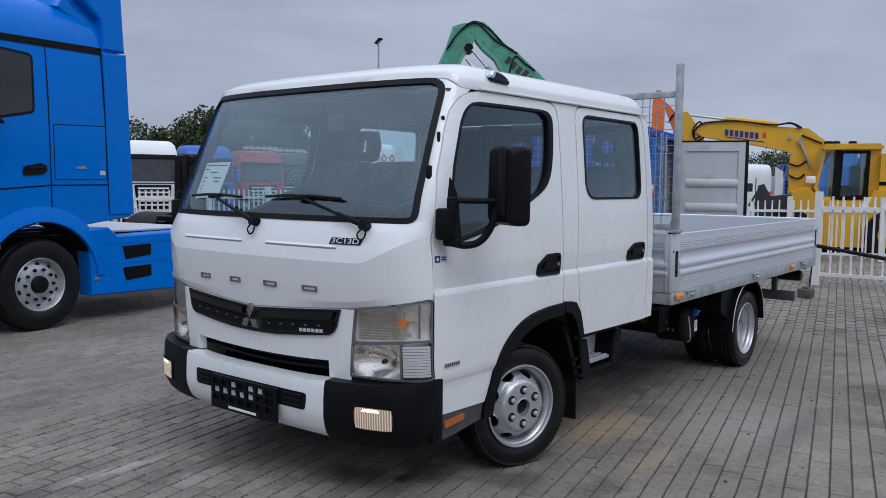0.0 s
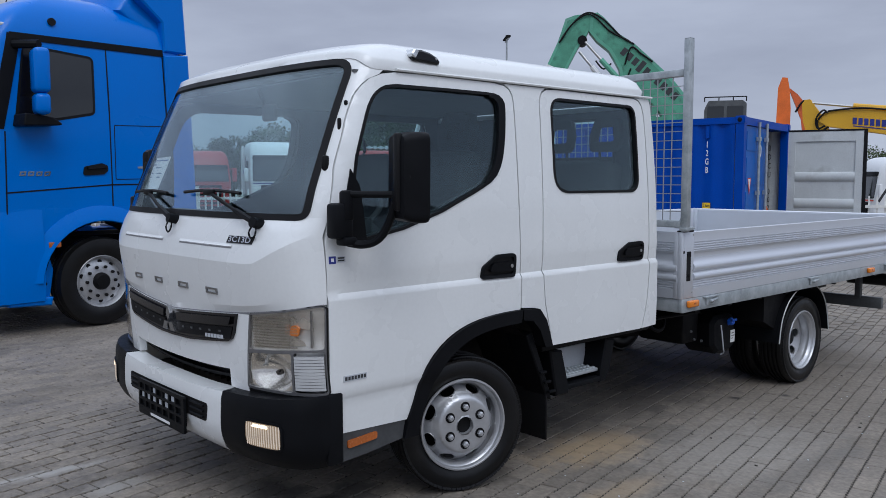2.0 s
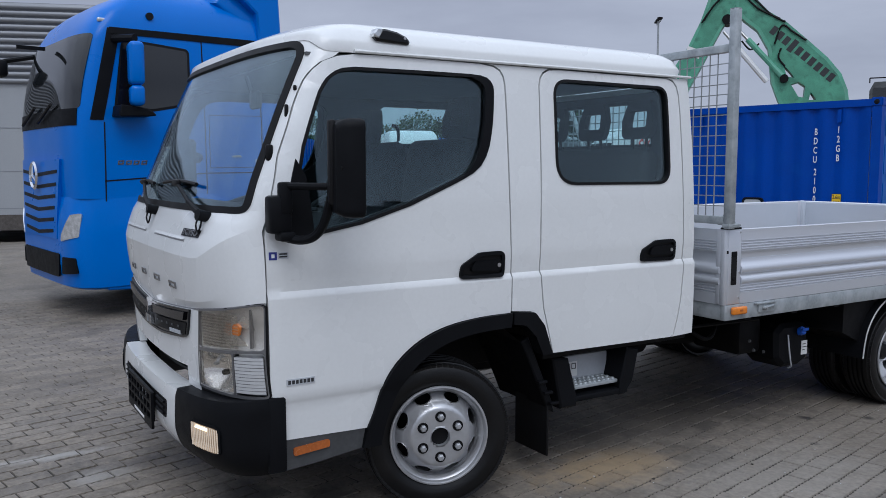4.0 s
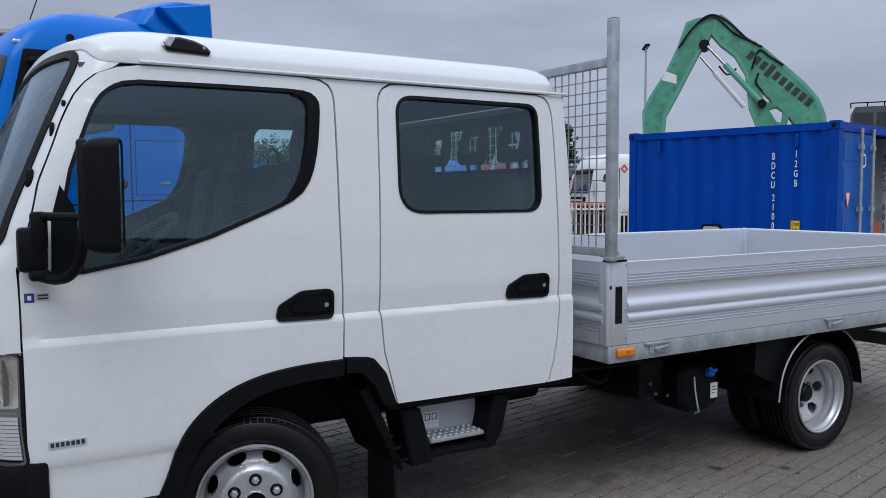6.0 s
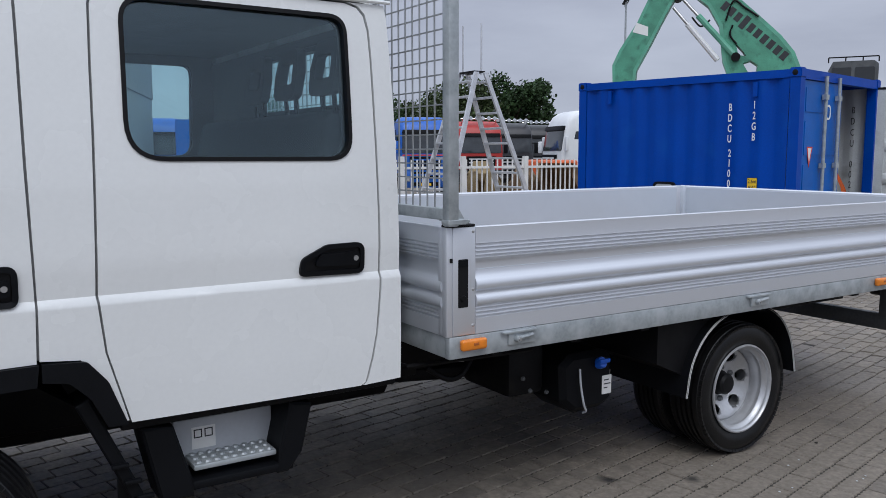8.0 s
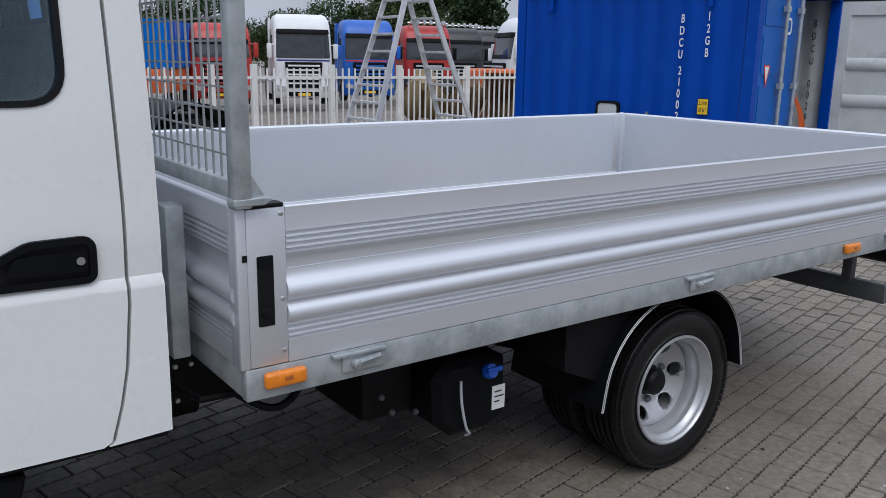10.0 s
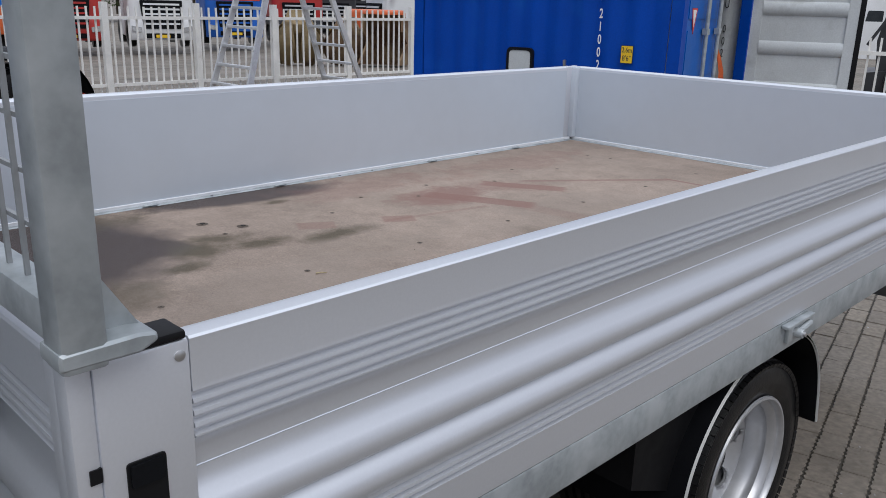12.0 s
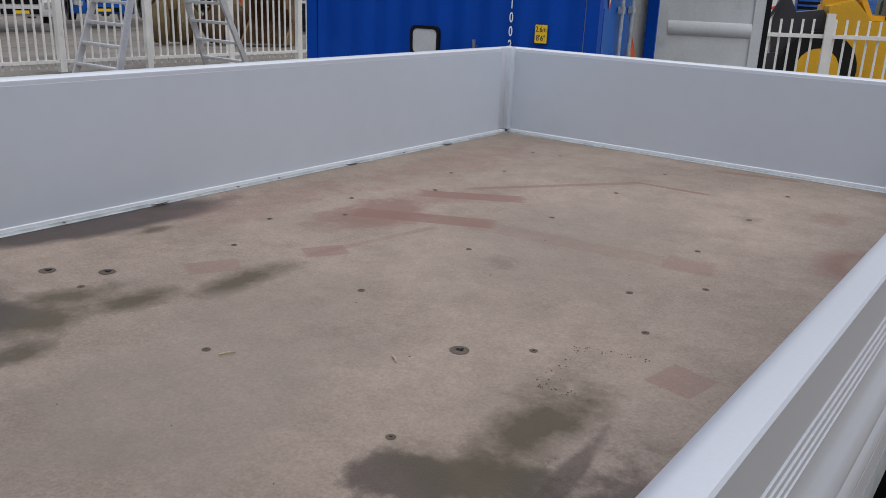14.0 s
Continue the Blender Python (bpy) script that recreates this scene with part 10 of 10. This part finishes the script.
# cab
ycab = part("cab", plate(bmesh.new(), [ypx(*p) for p in ((700, 240), (925, 240), (940, 245), (930, 420), (890, 455), (700, 455), (668, 405), (705, 245))], yp, -0.75, 0.55, [[ypx(*p) for p in ((712, 250), (750, 250), (745, 440), (705, 440), (682, 398))], [ypx(*p) for p in ((775, 252), (890, 252), (888, 440), (770, 448))]], 0), M["yellow"], yel, "yellow cab")
part("cab_post", plate(bmesh.new(), [ypx(*p) for p in ((750, 248), (776, 248), (770, 450), (742, 450))], yp, -0.77, -0.74, step=0), M["plastic"], ycab)
part("cab_frame", plate(bmesh.new(), [ypx(*p) for p in ((774, 250), (896, 250), (892, 448), (768, 452))], yp, -0.77, -0.74, [[ypx(*p) for p in ((784, 262), (880, 262), (872, 430), (778, 436))]], 0), M["plastic"], ycab, "dark door frame")
part("cab_glass", plate(bmesh.new(), [ypx(*p) for p in ((680, 250), (892, 250), (890, 450), (680, 450))], yp, -0.70, -0.695, step=0), M["glass"], ycab)
part("cab_glass", plate(bmesh.new(), [ypx(*p) for p in ((680, 250), (892, 250), (890, 450), (680, 450))], yp, 0.50, 0.505, step=0), M["glass"], ycab)
part("cab_roof", plate(bmesh.new(), rounded([ypx(*p) for p in ((698, 240), (705, 222), (930, 222), (948, 236), (945, 244), (700, 246))], 0.02, 3), yp, -0.85, 0.65, step=0), M["yellow"], ycab)
bm = bmesh.new()
ca_, cb_ = ypx(800, 400)
box(bm, tuple(yp(ca_, cb_ - 0.25, 0)), (0.5, 0.5, 0.6), bevel=0.08)
box(bm, tuple(yp(ca_ + 0.25, cb_ + 0.1, 0)), (0.16, 0.5, 0.8), bevel=0.06)
part("seat", bm, M["fabric"], ycab)
part("body", plate(bmesh.new(), [ypx(*p) for p in ((570, 420), (640, 400), (700, 456), (890, 456), (905, 410), (1300, 410), (1300, 640), (570, 640))], yp, -1.15, 1.15, step=0), M["yellow"], yel, "yellow upper structure")
part("engine_cover", plate(bmesh.new(), [ypx(*p) for p in ((935, 265), (975, 260), (1300, 300), (1300, 412), (930, 412))], yp, -0.95, 0.95, step=0), M["yellow"], yel)
part("cover_strip", plate(bmesh.new(), [ypx(*p) for p in ((930, 375), (1300, 385), (1300, 395), (930, 390))], yp, -0.97, -0.94, step=0), M["plastic"], yel)
part("white_panel", plate(bmesh.new(), [ypx(*p) for p in ((870, 440), (900, 435), (870, 500), (850, 500))], yp, -1.16, -1.14, step=0), M["paper"], yel)
bm = bmesh.new()
tube(bm, curve_pts([yp(*ypx(1000, 212), -0.8), yp(*ypx(970, 212), -0.8), yp(*ypx(960, 240), -0.8), yp(*ypx(985, 265), -0.8)], 4), 0.025, 6)
part("hand_rail", bm, M["yellow"], yel)
for px_, py_ in ((760, 216), (726, 216), (830, 216)):
    a_, z_ = ypx(px_, py_)
    bm = bmesh.new()
    box(bm, tuple(yp(a_, z_, -0.3)), (0.16, 0.14, 0.10), bevel=0.03)
    part("work_lamp", bm, M["seal"], ycab)
bm = bmesh.new()
a_, z_ = ypx(650, 370)
box(bm, tuple(yp(a_, z_, -0.9)), (0.20, 0.12, 0.16), bevel=0.03)
part("mirror", bm, M["paper"], yel)
part("undercarriage", plate(bmesh.new(), [ypx(*p) for p in ((480, 600), (1300, 600), (1300, 690), (480, 690))], yp, -1.0, 1.0, step=0), M["chassis"], yel)
for cx_ in (560, 985, 1240):
    for dd in (-1.15, 1.15):
        a_, z_ = ypx(cx_, 645)
        bm = bmesh.new()
        tube(bm, [yp(a_, 0.44, dd - 0.2), yp(a_, 0.44, dd + 0.2)], 0.55, 28)
        wt = part("wheel", bm, M["rubber"], yel, "large black tyre")
        bm = bmesh.new()
        tube(bm, [yp(a_, 0.44, dd - 0.23), yp(a_, 0.44, dd + 0.23)], 0.30, 20)
        part("rim", bm, M["yellow"], wt, "yellow rim")
# the dark loader arm in front of a small blue-and-yellow vehicle
ld = thing("loader_arm", "dark grey loader bucket and arm beside the excavator", "loader")
part("arm", plate(bmesh.new(), [ypx(*p) for p in ((410, 470), (425, 395), (450, 388), (480, 440), (560, 430), (580, 470), (560, 560), (420, 560))], yp, -0.9, -0.3, step=0), M["dark_far"], ld)
part("bucket", plate(bmesh.new(), [ypx(*p) for p in ((390, 560), (560, 540), (560, 690), (390, 690))], yp, -1.0, 0.4, step=0), M["dark_far"], ld)
part("guide", plate(bmesh.new(), [ypx(*p) for p in ((380, 480), (388, 485), (440, 400), (432, 395))], yp, -1.0, -0.95, step=0), M["dark_far"], ld)
oc = thing("orange_crane", "orange knuckle boom behind the container", "crane")
op = side_plane((-7.10, 19.81, 0), (0.9, 0.43, 0))
part("boom", plate(bmesh.new(), [(-0.22, 1.0), (0.16, 1.0), (0.18, 3.4), (0.14, 3.95), (0.08, 4.25), (-0.06, 4.27), (-0.16, 3.98), (-0.18, 3.2)], op, -0.16, 0.16, step=0), M["orange"], oc, "orange boom")
part("arm", plate(bmesh.new(), [(0.10, 4.0), (0.34, 3.80), (0.85, 3.15), (1.10, 2.6), (0.95, 2.0), (0.55, 2.2), (0.45, 3.1)], op, -0.14, 0.14, step=0), M["orange_far"], oc, "faded orange arm")
part("base", plate(bmesh.new(), [(-0.8, -0.1), (0.9, -0.1), (0.6, 1.2), (-0.5, 1.2)], op, -0.6, 0.6, step=0), M["chassis"], oc)
bm = bmesh.new()
tube(bm, curve_pts([op(0.3, 3.3, -0.2), op(0.5, 3.6, -0.2), op(0.75, 3.45, -0.2), op(1.0, 2.9, -0.2)], 5), 0.03, 6)
part("hose", bm, M["seal"], oc)

# ---- the lighting mast ----
mast = thing("lighting_mast", "tall grey floodlight mast in the distance", "mast", pose(-44.8, 48.2, -0.11))
bm = bmesh.new()
tube(bm, [(0, 0, 0), (0, 0, 13.3)], 0.14, 8, r1=0.07)
part("pole", bm, M["galv"], mast)
bm = bmesh.new()
tube(bm, [(-0.8, 0.65, 13.2), (0.8, -0.65, 13.2)], 0.05, 6)
part("crossbar", bm, M["galv"], mast)
for k in range(4):
    bm = bmesh.new()
    f = -1 + 2 * k / 3
    box(bm, (0.75 * f, -0.61 * f, 13.38), (0.34, 0.30, 0.16), bevel=0.03)
    part("floodlight", bm, M["chassis"], mast)

# ---- the grey warehouse ----
wh = thing("warehouse", "grey metal-clad warehouse behind the blue truck", "building")
wp = side_plane((-20.0, -0.7, 0), (0.35, 0.94, 0))
part("wall", plate(bmesh.new(), [(-60, -0.1), (4.5, -0.1), (4.5, 3.6), (-60, 3.6)], wp, 0.0, 14.0, step=0), M["cladding"], wh, "pale grey panel wall")
for k in range(12):
    bm = bmesh.new()
    zc = 3.62 + 0.168 * k
    loft(bm, [[wp(a, zc + dz, o) for dz, o in ((0.0, 0.0), (0.02, -0.08), (0.11, -0.08), (0.135, 0.0), (0.168, 0.0))] for a in (-60, 4.6)])
    part("cladding_board", bm, M["cladding_dark"], wh, recalc=False)
part("upper_block", plate(bmesh.new(), [(-60, 3.6), (4.55, 3.6), (4.55, 5.64), (-60, 5.64)], wp, 0.005, 14.0, step=0), M["cladding_dark"], wh)
for a in (-8.0, -2.6, 2.0, 4.3):
    part("joint", plate(bmesh.new(), [(a, 0.0), (a + 0.03, 0.0), (a + 0.03, 3.6), (a, 3.6)], wp, -0.006, 0.0, step=0), M["cladding_dark"], wh)
for zz in (0.45, 1.4, 2.5):
    part("joint", plate(bmesh.new(), [(-60, zz), (4.5, zz), (4.5, zz + 0.02), (-60, zz + 0.02)], wp, -0.006, 0.0, step=0), M["cladding_dark"], wh)
part("plinth", plate(bmesh.new(), [(-60, -0.1), (4.5, -0.1), (4.5, 0.3), (-60, 0.3)], wp, -0.05, 0.0, step=0), M["stone_block"], wh)


# ---- the low buildings across the yard, behind the viewer ----
for y0, y1, h, x0 in ((-46, -8, 4.6, 52), (-2, 30, 3.6, 58), (36, 70, 5.2, 60)):
    shed = thing("depot_building", "long low dark grey depot building across the yard", "building", group="depot buildings across the yard")
    bm = bmesh.new()
    box(bm, (x0 + 6, (y0 + y1) / 2, h / 2), (12, y1 - y0, h), bevel=0.05)
    part("wall", bm, M["dark_wall"], shed, "dark grey metal wall")
    for k in range(int((y1 - y0) / 6)):
        bm = bmesh.new()
        box(bm, (x0 - 0.04, y0 + 3.5 + 6 * k, 1.6), (0.1, 3.6, 3.0))
        part("roller_door", bm, M["cladding"], shed, "pale roller door")
    bm = bmesh.new()
    box(bm, (x0 + 6, (y0 + y1) / 2, h + 0.1), (12.4, y1 - y0 + 0.4, 0.2))
    part("roof_edge", bm, M["cladding_dark"], shed)


# ---- trees ----
def tree(x, y, h, w, mat, lab, n=1500, group="trees behind the yard", seed=1):
    rnd = random.Random(seed)
    t = thing("tree", lab, "tree", pose(x, y, -0.2), group=group)
    bm = bmesh.new()
    tube(bm, [(0, 0, 0), (0.1 * w * rnd.uniform(-1, 1) * 0.3, 0, h * 0.35), (0, 0, h * 0.75)], 0.035 * h, 8, r1=0.012 * h)
    for k in range(7):
        a, z0 = rnd.uniform(0, 6.28), h * rnd.uniform(0.2, 0.5)
        tube(bm, [(0, 0, z0), (0.22 * w * math.cos(a), 0.22 * w * math.sin(a), z0 + 0.14 * h), (0.40 * w * math.cos(a), 0.40 * w * math.sin(a), z0 + 0.27 * h)], 0.014 * h, 6, r1=0.004 * h)
    part("trunk", bm, M["bark"], t, "grey-brown trunk and limbs")
    blobs = []
    for k in range(26):
        a, f = rnd.uniform(0, 6.28), rnd.uniform(0.15, 1.0)
        rr = w * 0.5 * math.sqrt(rnd.random()) * (1 - 0.45 * abs(f - 0.4))
        blobs.append((rr * math.cos(a), rr * math.sin(a), h * (0.16 + 0.70 * f), w * rnd.uniform(0.10, 0.20)))
    verts, faces = [], []
    for k in range(n):
        bx, by, bz, br = rnd.choice(blobs)
        d = Vector((rnd.gauss(0, 1), rnd.gauss(0, 1), rnd.gauss(0, 0.8))).normalized() * br * rnd.uniform(0.45, 1.12)
        c = Vector((bx, by, bz)) + d
        s_ = h * rnd.uniform(0.012, 0.024)
        u = Vector((rnd.gauss(0, 1), rnd.gauss(0, 1), rnd.gauss(0, 1))).normalized()
        v = u.orthogonal().normalized()
        q = u.cross(v)
        i = len(verts)
        verts += [c + v * s_, c + q * s_ * 0.75, c - v * s_, c - q * s_ * 0.75 + u * s_ * 0.3]
        faces.append((i, i + 1, i + 2, i + 3))
    me = bpy.data.meshes.new("crown")
    me.from_pydata([tuple(p) for p in verts], [], faces)
    me.materials.append(M[mat])
    ob = new("crown", me)
    ob.parent = t
    ob["label"] = "uneven green crown of many leaves"
    return t


for k, (x, y, h, w) in enumerate(((-64, 37, 7.2, 7.5), (-62, 40.5, 7.0, 7.0), (-59.5, 44, 8.6, 7.5), (-57, 46.6, 9.3, 7.0), (-56.6, 49.3, 6.2, 4.6), (-66, 31.5, 5.2, 6), (-68.5, 26.0, 6.9, 7.2), (-70, 22, 5.5, 5.5),
                                  (-66.5, 34.2, 6.0, 6), (-72, 14, 5.5, 7), (-24, 82, 5.0, 8), (-20, 84, 5.2, 8), (-15, 86, 4.6, 8), (-28, 80, 4.4, 8), (-60.5, 42.2, 7.8, 7), (-73, 5, 5.8, 8))):
    tree(x, y, h, w, "leaf" if k % 3 else "leaf_dark", "broad green tree with an uneven crown", 7000, seed=20 + k)
bm = bmesh.new()
# low far building line between the trees
for x, y, w_, h in ((-20, 78, 22, 2.4), (-32, 74, 10, 2.2)):
    box(bm, (x, y, h / 2 - 0.1), (w_, 4, h), bevel=0.05)
tagged(finish("distant_sheds", bm, M["cladding"]), "pale distant sheds between the trees", "buildings", kind="structure")


# ---- brick paving laid in running courses ----
PL, PW, PJ = 0.205, 0.1025, 0.0056
pd = Vector((-math.sin(radians(PAVE_TURN)), math.cos(radians(PAVE_TURN)), 0))
pa = Vector((math.cos(radians(PAVE_TURN)), math.sin(radians(PAVE_TURN)), 0))
rnd = random.Random(7)


TEETH = 6


def paver_mesh(seed):
    """A concrete paver with toothed long edges that nest into the next course."""
    r = random.Random(seed)
    a, b = PL / 2 - PJ / 2, PW / 2 - PJ / 2
    j = lambda k: r.uniform(-k, k)
    teeth = [(-a + 2 * a * k / (2 * TEETH), 0.0030 if k % 2 else -0.0030) for k in range(2 * TEETH + 1)]
    ring = [(x, -b + d) for x, d in teeth] + [(x, b + d) for x, d in reversed(teeth)]
    top = [(x * 0.966 + j(0.0018), y * 0.932 + j(0.0015), j(0.0008)) for x, y in ring]
    low = [(x, y, -0.010) for x, y in ring]
    n = len(ring)
    fc = [tuple(range(n))]
    for k in range(n):
        q = (k + 1) % n
        fc.append((n + k, n + q, q, k))
    return top + low, fc


shapes = [paver_mesh(k) for k in range(24)]
paver_data = []
for v, f in shapes[:12]:
    me = bpy.data.meshes.new("paver")
    me.from_pydata(v, [], f)
    me.materials.append(M["paver"])
    paver_data.append(me)
bm = bmesh.new()
xs2 = [-7.4, -6.4, -5.6, -5.0, -4.4, -3.6, -2.8, -1.6, 0, 2, 4, 6.3]
loft(bm, [[(x, y, ground_z(x, y) - 0.0055) for y in (-6.3, -4, -1.5, 0, 2, 4, 5.5, 6.2, 7, 7.8, 8.5, 10, 13.3)] for x in xs2])
tagged(finish("joint_sand", bm, M["sand"], smooth=60), "dark sand in the joints of the paving", "ground", kind="structure")
verts, faces = [], []
near = 0
for row in range(-115, 115):
    v0 = row * PW
    shift = (0.5 if row % 2 else 0.0) * PL + rnd.choice((0, 0, 0, PL / 6, -PL / 6)) + rnd.uniform(-0.002, 0.002)
    for col in range(-60, 90):
        u0 = col * PL + shift
        c = pd * u0 + pa * v0
        if not (-7.5 < c.x < 6.4 and -6.4 < c.y < 13.4):
            continue
        z = ground_z(c.x, c.y) + rnd.uniform(-0.002, 0.002)
        k = rnd.randrange(24)
        tilt = (rnd.uniform(-0.6, 0.6), rnd.uniform(-0.9, 0.9))
        if 1.25 < v0 < 2.27 and -0.4 < u0 < 5.4 and near < 300:
            ob = new("paver", paver_data[k % 12])
            ob.parent = ground
            ob.matrix_world = Matrix.Translation((c.x, c.y, z)) @ pose(0, 0, 0, 0, 0, PAVE_TURN + 90) @ pose(0, 0, 0, tilt[0], tilt[1], rnd.uniform(-1.2, 1.2))
            near += 1
            continue
        vs, fs = shapes[k]
        i = len(verts)
        t0, t1 = math.tan(radians(tilt[0])), math.tan(radians(tilt[1]))
        for x, y, h in vs:
            verts.append((c.x + pd.x * x + pa.x * y, c.y + pd.y * x + pa.y * y, z + h + x * t1 + y * t0))
        faces += [tuple(i + q for q in reversed(f)) for f in fs]
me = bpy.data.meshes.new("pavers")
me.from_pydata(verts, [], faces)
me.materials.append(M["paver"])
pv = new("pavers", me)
pv.parent = ground
tagged(pv, "worn grey-brown concrete paving bricks", kind="stuff")

# ---- loose grit and crumbs of soil lying on the paving ----
for label, mat, count, lo, hi, seed in (("pale grit lying loose on the paving", M["label_grey"], 420, 0.002, 0.006, 3), ("dark crumbs of soil lying on the paving", M["sand"], 160, 0.003, 0.010, 5)):
    r = random.Random(seed)
    verts, faces = [], []
    for k in range(count):
        x, y = (r.uniform(0.95, 3.6), r.uniform(-2.2, 8.5)) if k % 3 else (r.uniform(-2.0, 3.6), r.uniform(5.5, 11.0))
        z = ground_z(x, y) + 0.001
        a, i = r.uniform(lo, hi), len(verts)
        n = 6
        turn = r.uniform(0, 6.28)
        for ring_r, ring_z in ((1.0, 0.0), (0.75, 0.45)):
            for q in range(n):
                b = turn + math.tau * q / n
                e = a * ring_r * r.uniform(0.7, 1.4)
                verts.append((x + e * math.cos(b), y + 0.8 * e * math.sin(b), z + a * ring_z))
        verts.append((x, y, z + a * 0.7))
        for q in range(n):
            w = (q + 1) % n
            faces += [(i + q, i + w, i + n + w, i + n + q), (i + n + q, i + n + w, i + 2 * n)]
    me = bpy.data.meshes.new("grit")
    me.from_pydata(verts, [], faces)
    me.materials.append(mat)
    gr_ = new("grit", me)
    gr_.parent = ground
    tagged(gr_, label, kind="stuff")
